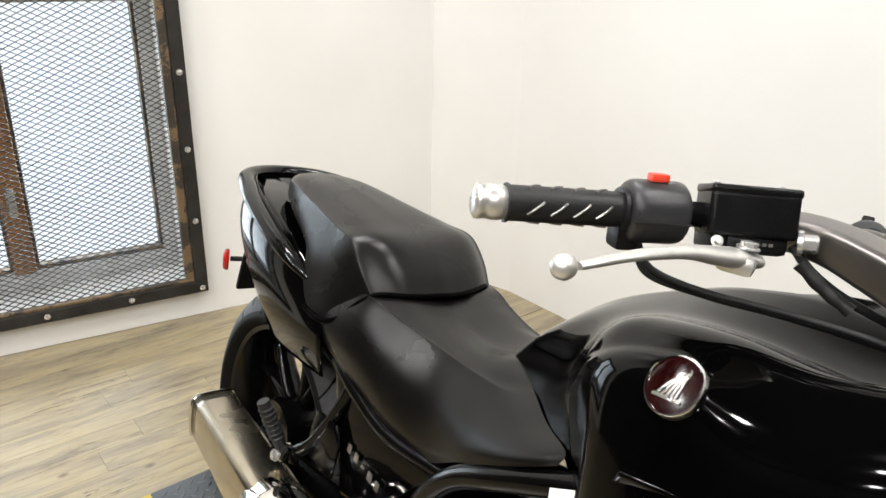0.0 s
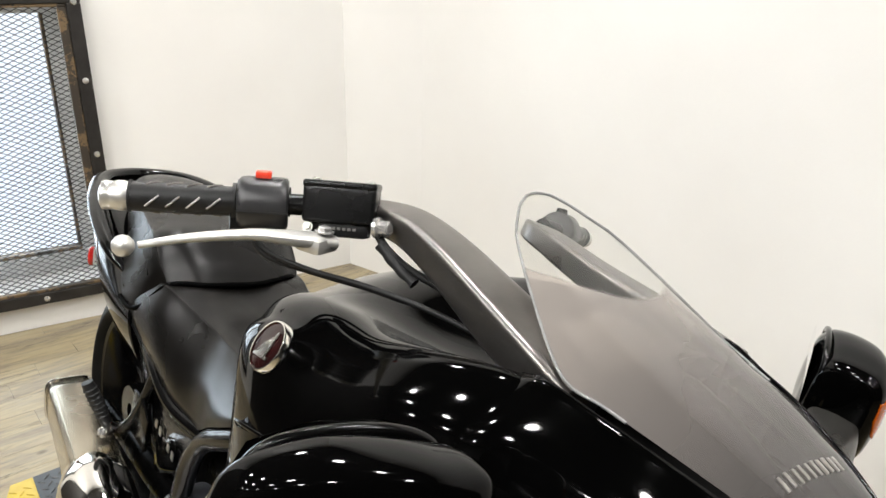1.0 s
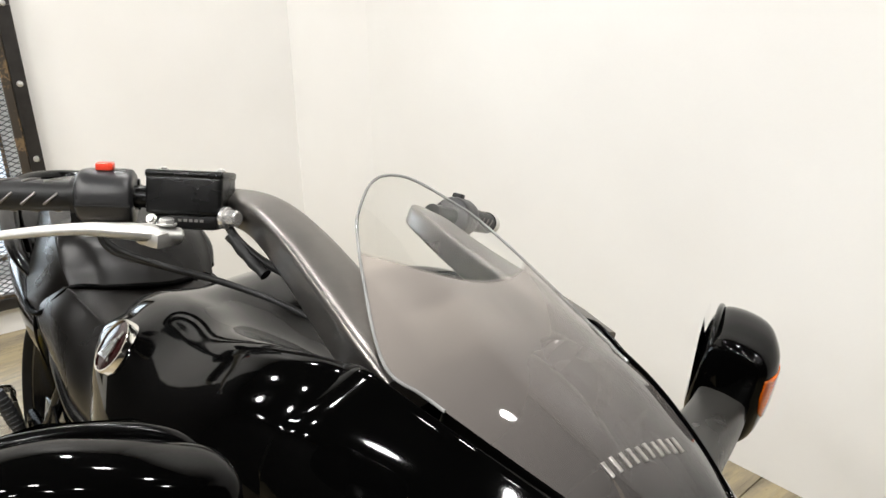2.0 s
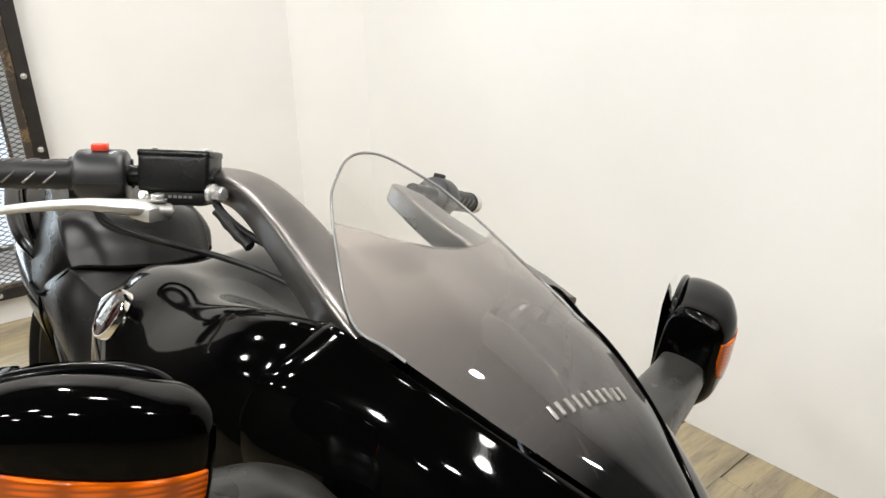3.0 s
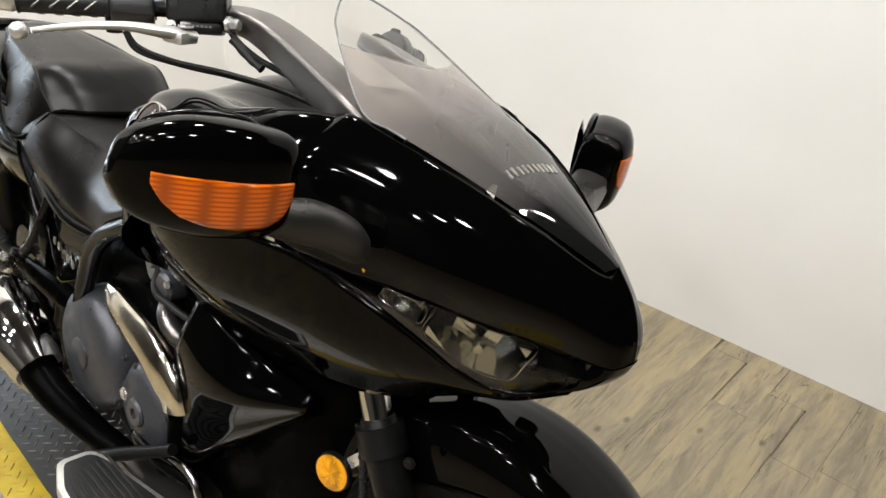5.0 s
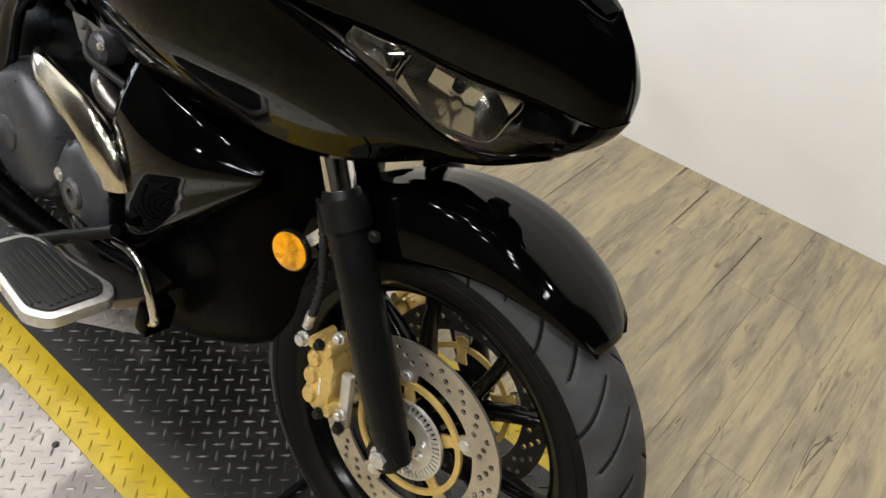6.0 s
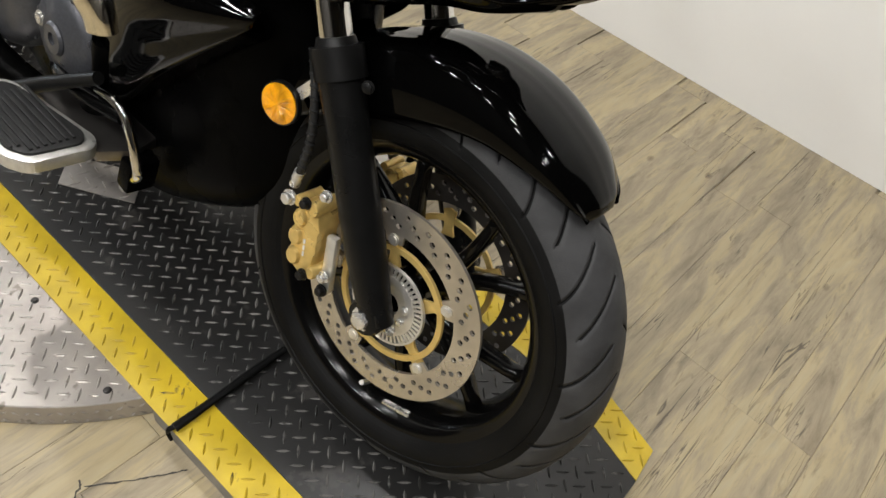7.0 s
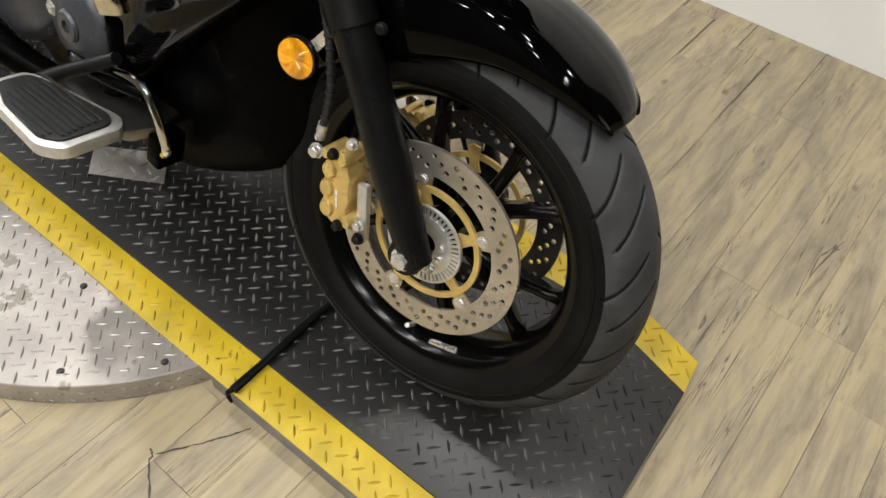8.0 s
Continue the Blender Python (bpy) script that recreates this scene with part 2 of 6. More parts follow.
def plank_wood():
    """Worn vinyl plank: long streaks, knots and grey wear, set apart from plank to plank."""
    m, tree, b = material("worn_wood_plank")
    tc = tree.nodes.new("ShaderNodeTexCoord")
    info = tree.nodes.new("ShaderNodeObjectInfo")
    sc = tree.nodes.new("ShaderNodeVectorMath")
    sc.operation = "SCALE"
    off = tree.nodes.new("ShaderNodeCombineXYZ")
    for k in range(3):
        tree.links.new(info.outputs["Random"], off.inputs[k])
    tree.links.new(off.outputs[0], sc.inputs[0])
    sc.inputs["Scale"].default_value = 37.0
    add = tree.nodes.new("ShaderNodeVectorMath")
    tree.links.new(tc.outputs["Object"], add.inputs[0])
    tree.links.new(sc.outputs[0], add.inputs[1])

    geo = tree.nodes.new("ShaderNodeNewGeometry")
    drift = tree.nodes.new("ShaderNodeVectorMath")
    drift.operation = "SCALE"
    drift.inputs["Scale"].default_value = 0.05
    tree.links.new(off.outputs[0], drift.inputs[0])
    near_world = tree.nodes.new("ShaderNodeVectorMath")
    tree.links.new(geo.outputs["Position"], near_world.inputs[0])
    tree.links.new(drift.outputs[0], near_world.inputs[1])

    def streak(scale, stretch, detail, distort, source):
        mp = tree.nodes.new("ShaderNodeMapping")
        mp.inputs["Scale"].default_value = stretch
        tree.links.new(source, mp.inputs[0])
        n = tree.nodes.new("ShaderNodeTexNoise")
        n.inputs["Scale"].default_value, n.inputs["Detail"].default_value, n.inputs["Distortion"].default_value = scale, detail, distort
        n.inputs["Roughness"].default_value = 0.66
        tree.links.new(mp.outputs[0], n.inputs[0])
        return n

    grain = streak(60, (1, 0.07, 1), 8, 0.6, add.outputs[0])
    patch = streak(20.0, (1, 0.16, 1), 14, 0.45, near_world.outputs[0])
    dirt = streak(42, (1, 0.16, 1), 8, 0.4, near_world.outputs[0])
    base = ramp(tree, patch.outputs[0], [(0.28, (0.150, 0.116, 0.070)), (0.40, (0.220, 0.180, 0.116)), (0.49, (0.275, 0.226, 0.142)), (0.56, (0.330, 0.264, 0.146)), (0.64, (0.335, 0.280, 0.168)), (0.74, (0.285, 0.248, 0.178))])
    gr = ramp(tree, grain.outputs[0], [(0.25, grey(0.72)), (0.44, grey(0.95)), (0.72, grey(1.10))])
    mul = tree.nodes.new("ShaderNodeMix")
    mul.data_type, mul.blend_type = "RGBA", "MULTIPLY"
    mul.inputs[0].default_value = 1.0
    tree.links.new(base.outputs[0], mul.inputs[6])
    tree.links.new(gr.outputs[0], mul.inputs[7])
    dm = ramp(tree, dirt.outputs[0], [(0.56, grey(0.0)), (0.68, grey(0.40)), (0.78, grey(0.8))])
    mix = tree.nodes.new("ShaderNodeMix")
    mix.data_type = "RGBA"
    tree.links.new(dm.outputs[0], mix.inputs[0])
    tree.links.new(mul.outputs[2], mix.inputs[6])
    mix.inputs[7].default_value = (0.075, 0.058, 0.036, 1)
    val = tree.nodes.new("ShaderNodeMapRange")
    val.inputs["To Min"].default_value, val.inputs["To Max"].default_value = 0.93, 1.06
    tree.links.new(info.outputs["Random"], val.inputs[0])
    hsv = tree.nodes.new("ShaderNodeHueSaturation")
    hsv.inputs["Saturation"].default_value = 0.95
    # knots
    kmap = tree.nodes.new("ShaderNodeMapping")
    kmap.inputs["Scale"].default_value = (1, 0.6, 1)
    tree.links.new(near_world.outputs[0], kmap.inputs[0])
    vor = tree.nodes.new("ShaderNodeTexVoronoi")
    vor.inputs["Scale"].default_value = 9.0
    tree.links.new(kmap.outputs[0], vor.inputs[0])
    kn = ramp(tree, vor.outputs["Distance"], [(0.02, grey(0.75)), (0.07, grey(0.35)), (0.10, grey(0.0))])
    knot = tree.nodes.new("ShaderNodeMix")
    knot.data_type = "RGBA"
    tree.links.new(kn.outputs[0], knot.inputs[0])
    # long fine splits along the grain, broken off here and there
    split = streak(30, (1, 0.05, 1), 3, 0.8, near_world.outputs[0])
    gap = streak(7, (1, 0.35, 1), 2, 0.0, add.outputs[0])
    line = ramp(tree, split.outputs[0], [(0.488, grey(0.0)), (0.497, grey(0.85)), (0.503, grey(0.85)), (0.512, grey(0.0))])
    some = ramp(tree, gap.outputs[0], [(0.50, grey(0.0)), (0.60, grey(1.0))])
    both = tree.nodes.new("ShaderNodeMath")
    both.operation = "MULTIPLY"
    tree.links.new(line.outputs[0], both.inputs[0])
    tree.links.new(some.outputs[0], both.inputs[1])
    crack = tree.nodes.new("ShaderNodeMix")
    crack.data_type = "RGBA"
    tree.links.new(both.outputs[0], crack.inputs[0])
    tree.links.new(mix.outputs[2], crack.inputs[6])
    crack.inputs[7].default_value = (0.045, 0.034, 0.022, 1)
    tree.links.new(crack.outputs[2], knot.inputs[6])
    knot.inputs[7].default_value = (0.07, 0.045, 0.025, 1)
    tree.links.new(knot.outputs[2], hsv.inputs["Color"])
    tree.links.new(val.outputs[0], hsv.inputs["Value"])
    tree.links.new(hsv.outputs[0], b.inputs["Base Color"])
    rr = ramp(tree, dirt.outputs[0], [(0.3, grey(0.28)), (0.7, grey(0.5))])
    tree.links.new(rr.outputs[0], b.inputs["Roughness"])
    bn = tree.nodes.new("ShaderNodeBump")
    bn.inputs["Strength"].default_value, bn.inputs["Distance"].default_value = 0.25, 0.001
    tree.links.new(grain.outputs[0], bn.inputs["Height"])
    tree.links.new(bn.outputs[0], b.inputs["Normal"])
    return m


PLANK = plank_wood()
BARE = surface("bare_grey_screed", (0.20, 0.19, 0.175), 0.8, vary=0.2)
SEAM = surface("floor_seam", (0.19, 0.155, 0.10), 0.8)
TORN = surface("torn_floor_edge", (0.045, 0.04, 0.033), 0.8)


def worn_paint(name, paint, bare, amount, rough, metal):
    m, tree, b = material(name)
    n = noise_node(tree, 14, 8)
    n2 = noise_node(tree, 90, 4)
    ad = tree.nodes.new("ShaderNodeMath")
    ad.operation = "MULTIPLY_ADD"
    ad.inputs[1].default_value = 0.35
    tree.links.new(n2.outputs[0], ad.inputs[0])
    tree.links.new(n.outputs[0], ad.inputs[2])
    mask = ramp(tree, ad.outputs[0], [(amount, grey(0)), (amount + 0.06, grey(1))])
    tone = ramp(tree, n.outputs[0], [(0.3, [c * 0.75 for c in paint]), (0.7, [min(1, c * 1.15) for c in paint])])
    mix = tree.nodes.new("ShaderNodeMix")
    mix.data_type = "RGBA"
    tree.links.new(mask.outputs[0], mix.inputs[0])
    tree.links.new(tone.outputs[0], mix.inputs[6])
    mix.inputs[7].default_value = (*bare, 1)
    tree.links.new(mix.outputs[2], b.inputs["Base Color"])
    b.inputs["Roughness"].default_value = rough
    b.inputs["Metallic"].default_value = metal
    bn = tree.nodes.new("ShaderNodeBump")
    bn.inputs["Strength"].default_value, bn.inputs["Distance"].default_value = 0.2, 0.001
    tree.links.new(n2.outputs[0], bn.inputs["Height"])
    tree.links.new(bn.outputs[0], b.inputs["Normal"])
    return m


DARK_PLATE = worn_paint("black_deck_paint", (0.0062, 0.0060, 0.0058), (0.028, 0.026, 0.024), 0.80, 0.38, 0.0)
DARK_TREAD = worn_paint("worn_deck_tread", (0.020, 0.019, 0.018), (0.10, 0.095, 0.09), 0.62, 0.42, 0.2)
YELLOW = worn_paint("yellow_deck_paint", (0.47, 0.335, 0.014), (0.10, 0.08, 0.03), 0.86, 0.45, 0.0)
YELLOW_TREAD = worn_paint("scuffed_yellow_tread", (0.39, 0.270, 0.012), (0.09, 0.07, 0.025), 0.80, 0.45, 0.0)
SILVER_PLATE = worn_paint("bare_tread_plate", (0.42, 0.39, 0.36), (0.25, 0.23, 0.2), 0.80, 0.38, 0.75)
SKIRT = surface("grey_deck_side", (0.17, 0.16, 0.145), 0.6, vary=0.3, scale=30, bump=0.1)
STRAP = surface("black_webbing", grey(0.0015), 0.45, bump=0.5, bump_scale=900, spec=0.12)
GRILLE = surface("dark_steel", (0.035, 0.032, 0.03), 0.45, 0.5, vary=0.4, scale=12)
RUST = worn_paint("rusted_steel", (0.20, 0.135, 0.072), (0.05, 0.04, 0.03), 0.66, 0.55, 0.3)
WINDOW_WOOD = surface("varnished_window_wood", (0.30, 0.14, 0.045), 0.4, vary=0.25, scale=15)
VINYL_FRAME = surface("window_reveal_paint", (0.6, 0.6, 0.58), 0.5)
LAMP_RIM = surface("white_metal", grey(0.8), 0.4)
# unseen ceiling and walls, made dark so the black paint reflects little
DARK_CEILING = surface('unseen_dark_ceiling', (0.014, 0.012, 0.010), 0.7, scale=3)
DARK_WALL = surface('unseen_dark_wall', (0.022, 0.020, 0.018), 0.6, scale=3)
DARK_VOID = surface("near_black_fill", grey(0.006), 0.6)
import collections
from mathutils.bvhtree import BVHTree
# ---- shape helpers ----


def part(name, verts, faces, mat, parent=None, label="", smooth=True, xf=None):
    """Links one mesh as one object under parent."""
    me = bpy.data.meshes.new(name)
    if xf is not None:
        verts = [xf @ Vector(v) for v in verts]
    me.from_pydata([tuple(v) for v in verts], [], faces)
    bm = bmesh.new()
    bm.from_mesh(me)
    bmesh.ops.remove_doubles(bm, verts=bm.verts, dist=1e-5)
    bmesh.ops.recalc_face_normals(bm, faces=bm.faces)
    bm.to_mesh(me)
    bm.free()
    if smooth:
        me.shade_smooth()
    me.materials.append(mat)
    ob = new(name, me)
    ob.parent = parent
    if label:
        ob["label"] = label
    return ob


def crisp(ob, degrees=35):
    """Shades ob smooth, but for edges sharper than that."""
    bm = bmesh.new()
    bm.from_mesh(ob.data)
    for e in bm.edges:
        e.smooth = e.calc_face_angle(0) < radians(degrees)
    bm.to_mesh(ob.data)
    bm.free()
    return ob


def spline(points, n):
    """n points along a smooth curve through points."""
    p = np.array(points, float)
    if len(p) == 2:
        return [p[0] + (p[1] - p[0]) * i / (n - 1) for i in range(n)]
    q = np.vstack([2 * p[0] - p[1], p, 2 * p[-1] - p[-2]])
    out = []
    for i in range(n):
        u = i / (n - 1) * (len(p) - 1)
        k = min(int(u), len(p) - 2)
        t = u - k
        a, b, c, d = q[k], q[k + 1], q[k + 2], q[k + 3]
        out.append(0.5 * (2 * b + (c - a) * t + (2 * a - 5 * b + 4 * c - d) * t * t + (3 * b - 3 * c + d - a) * t**3))
    return out


MID = -0.026  # the bodywork's middle drifts to the right by this much for each metre of height


def nose_shear(x):
    """Less drift towards the nose."""
    return np.interp(x, (-0.16, 0.10), (1.7, 0.6))


def shell(name, rows, mat, parent, nu=28, nv=18, mirror=False, thick=0.0, label="", xf=None, shear=1.0):
    """A smooth skin through rows of points; mirror adds the other side; thick gives it a second face inside."""
    cols = [spline(r, nv) for r in rows]
    grid = np.array([spline([cols[i][j] for i in range(len(rows))], nu) for j in range(nv)])
    verts, faces = [], []

    def sheet(g, flip):
        base = len(verts)
        a, b = g.shape[:2]
        verts.extend(map(tuple, g.reshape(-1, 3)))
        for i in range(a - 1):
            for j in range(b - 1):
                f = (base + i * b + j, base + i * b + j + 1, base + (i + 1) * b + j + 1, base + (i + 1) * b + j)
                faces.append(f[::-1] if flip else f)

    if mirror:
        first, last = np.abs(grid[0, :, 1]).max() < 1e-6, np.abs(grid[-1, :, 1]).max() < 1e-6
        mid = MID * grid[:, :, 2] * (shear(grid[:, :, 0]) if callable(shear) else shear)
        reach = np.maximum(np.abs(grid[:, :, 1]).max(0, keepdims=True), 1e-6)
        grid[:, :, 1] = np.where(reach > 0.004, mid + grid[:, :, 1] * np.maximum((reach + mid) / reach, 0.45), mid)
        other = grid.copy()
        other[:, :, 1] = 2 * mid - grid[:, :, 1]
        if first:
            grid = np.concatenate([other[:0:-1], grid])
        elif last:
            grid = np.concatenate([grid, other[-2::-1]])
        else:
            sheet(other, True)
    sheet(grid, False)
    ob = part(name, verts, faces, mat, parent, label, True, xf)
    if thick:
        mod = ob.modifiers.new("thickness", "SOLIDIFY")
        mod.thickness, mod.offset = thick, -1
    return ob


def ridge(rows, k, tight=0.22):
    """Rows with a firmer crease at their point k."""
    out = []
    for r in rows:
        p = [np.array(q, float) for q in r]
        out.append(p[:k] + [p[k] + (p[k - 1] - p[k]) * tight, p[k], p[k] + (p[k + 1] - p[k]) * tight] + p[k + 1:])
    return out


def tube(name, points, radius, mat, parent, n=12, steps=24, flat=1.0, up=(0, 0, 1), label="", xf=None, caps=True, square=1.0):
    """A tube along a smooth curve; radius may be a list along it; flat squeezes it across 'up'."""
    pts = spline(points, steps) if len(points) > 2 else spline(points, 2)
    rad = radius if isinstance(radius, (list, tuple)) else [radius, radius]
    rr = [float(np.interp(i / (len(pts) - 1), np.linspace(0, 1, len(rad)), rad)) for i in range(len(pts))]
    verts, faces = [], []
    for i, p in enumerate(pts):
        d = Vector(pts[min(i + 1, len(pts) - 1)] - pts[max(i - 1, 0)]).normalized()
        s = d.cross(Vector(up))
        s = s.normalized() if s.length > 1e-4 else d.orthogonal().normalized()
        w = s.cross(d)
        for k in range(n):
            a = 2 * math.pi * k / n
            c, q = math.cos(a), math.sin(a)
            c, q = math.copysign(abs(c) ** square, c), math.copysign(abs(q) ** square, q)
            verts.append(Vector(p) + s * (rr[i] * c) + w * (rr[i] * flat * q))
    for i in range(len(pts) - 1):
        for k in range(n):
            faces.append((i * n + k, i * n + (k + 1) % n, (i + 1) * n + (k + 1) % n, (i + 1) * n + k))
    if caps:
        faces.append(tuple(range(n))[::-1])
        faces.append(tuple((len(pts) - 1) * n + k for k in range(n)))
    return crisp(part(name, verts, faces, mat, parent, label, True, xf), 50)


def lathe(name, profile, mat, parent, m=None, n=64, label="", closed=True, sharp=40):
    """A ring round the y axis from (radius, y) points, moved by m."""
    verts, faces, k = [], [], len(profile)
    for i in range(n):
        a = 2 * math.pi * i / n
        verts += [(r * math.sin(a), y, r * math.cos(a)) for r, y in profile]
    for i in range(n):
        for j in range(k if closed else k - 1):
            p, q = i * k, ((i + 1) % n) * k
            faces.append((p + j, p + (j + 1) % k, q + (j + 1) % k, q + j))
    return crisp(part(name, verts, faces, mat, parent, label, True, m), sharp)


def block(name, size, m, mat, parent=None, bevel=0.004, label="", segments=2):
    """A box of that size round its middle, with rounded edges, moved by m."""
    bm = bmesh.new()
    bmesh.ops.create_cube(bm, size=1.0)
    bmesh.ops.scale(bm, vec=size, verts=bm.verts)
    if bevel:
        bmesh.ops.bevel(bm, geom=bm.edges[:], offset=bevel, segments=segments, profile=0.6, affect="EDGES")
    me = bpy.data.meshes.new(name)
    bm.transform(m)
    bm.to_mesh(me)
    bm.free()
    me.materials.append(mat)
    me.shade_smooth()
    ob = new(name, me)
    ob.parent = parent
    if label:
        ob["label"] = label
    return crisp(ob, 50)


def prism(name, outline, depth, m, mat, parent=None, bevel=0.0, label=""):
    """An outline in the xy plane, raised along z, with rounded edges, moved by m."""
    bm = bmesh.new()
    f = bm.faces.new([bm.verts.new((x, y, 0)) for x, y in outline])
    ex = bmesh.ops.extrude_face_region(bm, geom=[f])
    bmesh.ops.translate(bm, vec=(0, 0, depth), verts=[v for v in ex["geom"] if isinstance(v, bmesh.types.BMVert)])
    bmesh.ops.recalc_face_normals(bm, faces=bm.faces)
    if bevel:
        bmesh.ops.bevel(bm, geom=bm.edges[:], offset=bevel, segments=2, profile=0.6, affect="EDGES")
    bm.transform(m)
    me = bpy.data.meshes.new(name)
    bm.to_mesh(me)
    bm.free()
    me.materials.append(mat)
    me.shade_smooth()
    ob = new(name, me)
    ob.parent = parent
    if label:
        ob["label"] = label
    return crisp(ob, 40)


def soften(outline, r, n=4):
    """The outline with its corners rounded by about r."""
    out, k = [], len(outline)
    for i in range(k):
        p, a, b = (Vector(outline[j % k]) for j in (i, i - 1, i + 1))
        u, v = p + (a - p).normalized() * r, p + (b - p).normalized() * r
        out += [tuple(u.lerp(p, t).lerp(p.lerp(v, t), t)) for t in (j / n for j in range(n + 1))]
    return out


def along(a, b, up=(0, 0, 1)):
    """The pose at a whose x axis points to b and whose z axis is near up."""
    x = (Vector(b) - Vector(a)).normalized()
    y = Vector(up).cross(x).normalized()
    z = x.cross(y)
    return Matrix.Translation(a) @ Matrix((x, y, z)).transposed().to_4x4()


def bolt(parent, at, axis, r=0.006, h=0.006, mat=None, name="bolt", label=""):
    """A hexagon head with a washer at a place, along axis."""
    a = Vector(axis).normalized()
    m = Matrix.Translation(at) @ a.to_track_quat("Y", "Z").to_matrix().to_4x4()
    verts, faces = [], []
    for ring, (rad, y) in enumerate(((r * 1.35, 0), (r * 1.35, h * 0.25), (r, h * 0.3), (r, h * 0.9), (r * 0.8, h))):
        for k in range(12):
            t = 2 * math.pi * k / 12
            rr = rad * (1.0 if ring < 2 else (1.0 if k % 2 else 0.93))
            verts.append((rr * math.cos(t), y, rr * math.sin(t)))
    for i in range(4):
        for k in range(12):
            faces.append((i * 12 + k, i * 12 + (k + 1) % 12, (i + 1) * 12 + (k + 1) % 12, (i + 1) * 12 + k))
    faces.append(tuple(range(48, 60)))
    return crisp(part(name, verts, faces, mat or ZINC, parent, label, True, m), 35)
# ---- the room ----


def wall(name, a, b, h, thick, holes=(), mat=None, label="white painted plaster wall with a soft sheen"):
    """A wall from a to b, with its thickness to the right of that way; holes: (from, to, sill, head) along it."""
    a, b = Vector((*a, 0)), Vector((*b, 0))
    d = (b - a).normalized()
    out = Vector((d.y, -d.x, 0)) * thick
    length = (b - a).length
    us = sorted({0.0, length, *(u for q in holes for u in q[:2])})
    zs = sorted({0.0, h, *(z for q in holes for z in q[2:])})
    solid = [[not any(q[0] <= (us[i] + us[i + 1]) / 2 <= q[1] and q[2] <= (zs[j] + zs[j + 1]) / 2 <= q[3] for q in holes) for j in range(len(zs) - 1)] for i in range(len(us) - 1)]
    verts, faces = [], []

    def quad(p):
        faces.append(tuple(range(len(verts), len(verts) + 4)))
        verts.extend(p)

    def at(u, z, k):
        return a + d * u + out * k + Vector((0, 0, z))

    for i in range(len(us) - 1):
        for j in range(len(zs) - 1):
            if not solid[i][j]:
                continue
            u0, u1, z0, z1 = us[i], us[i + 1], zs[j], zs[j + 1]
            quad([at(u0, z0, 0), at(u1, z0, 0), at(u1, z1, 0), at(u0, z1, 0)])
            quad([at(u1, z0, 1), at(u0, z0, 1), at(u0, z1, 1), at(u1, z1, 1)])
            for di, dj, p in ((-1, 0, [(u0, z0), (u0, z1)]), (1, 0, [(u1, z0), (u1, z1)]), (0, -1, [(u0, z0), (u1, z0)]), (0, 1, [(u0, z1), (u1, z1)])):
                ii, jj = i + di, j + dj
                if 0 <= ii < len(us) - 1 and 0 <= jj < len(zs) - 1 and solid[ii][jj]:
                    continue
                (ua, za), (ub, zb) = p
                quad([at(ua, za, 0), at(ub, zb, 0), at(ub, zb, 1), at(ua, za, 1)])
    ob = part(name, verts, faces, mat or WALL, None, "", False)
    return tagged(ob, label, "wall", kind="structure")


def win(y, z, off=0.0):
    """A place on the window wall: along y, at height z, off metres into the room."""
    return Vector((-2.835 + 0.158 * y + off, y - 0.158 * off, z))


WALL_Y = 1.436
CORNER, INNER = (-2.206, WALL_Y), (-2.622, 1.345)
FAR = (-2.835 - 0.158 * 4.2, -4.2)
u_of = lambda y: (y + 4.2) * math.hypot(1, 0.158)
WIN_Y0, WIN_Y1, WIN_Z0, WIN_Z1 = -0.82, 0.312, 0.16, 1.19
wall("wall_right", CORNER, (1.7, WALL_Y), CEIL, -0.12)
# added unseen wall, dark to hold down bounce and reflections
wall("wall_side", (1.7, WALL_Y), (4.6, WALL_Y), CEIL, -0.12, (), DARK_WALL, "unseen dark wall, added to keep reflections dark")
wall("wall_corner", INNER, CORNER, CEIL, -0.12)
TURN_Y = -1.15
TURN = (-2.835 + 0.158 * TURN_Y, TURN_Y)
u0 = u_of(TURN_Y)
wall("wall_window", TURN, INNER, CEIL, -0.22, [(u_of(WIN_Y0) - u0, u_of(WIN_Y1) - u0, WIN_Z0, WIN_Z1)])
# added unseen walls out of view, dark for the same reflections
wall("wall_left", FAR, TURN, CEIL, -0.22, (), DARK_WALL, "unseen dark wall, added to keep reflections dark")
wall("wall_back", (4.6, -4.2), FAR, CEIL, -0.12, (), DARK_WALL, "unseen dark wall, added to keep reflections dark")
wall("wall_front", (4.6, WALL_Y), (4.6, -4.2), CEIL, -0.12, (), DARK_WALL, "unseen dark wall, added to keep reflections dark")
ceil = part("ceiling", [(-3.8, -4.4, CEIL), (4.8, -4.4, CEIL), (4.8, 1.7, CEIL), (-3.8, 1.7, CEIL), (-3.8, -4.4, CEIL + 0.1), (4.8, -4.4, CEIL + 0.1), (4.8, 1.7, CEIL + 0.1), (-3.8, 1.7, CEIL + 0.1)],
            [(0, 1, 2, 3), (7, 6, 5, 4), (0, 4, 5, 1), (1, 5, 6, 2), (2, 6, 7, 3), (3, 7, 4, 0)], DARK_CEILING, None, "", False)
tagged(ceil, "unseen dark flat ceiling with recessed lamps, keeps reflections dark", "ceiling", kind="structure")
for x, y in LAMP_SPOTS:
    rim = lathe("downlight", [(0.089, 0.0), (0.108, 0.0), (0.113, 0.01), (0.113, 0.028), (0.089, 0.028)], LAMP_RIM, None, Matrix.Translation((x, y, CEIL - 0.029)) @ pose(0, 0, 0, 90, 0, 0), n=32)
    tagged(rim, "round white recessed downlight in the ceiling", "ceiling lamp", "ceiling downlights")

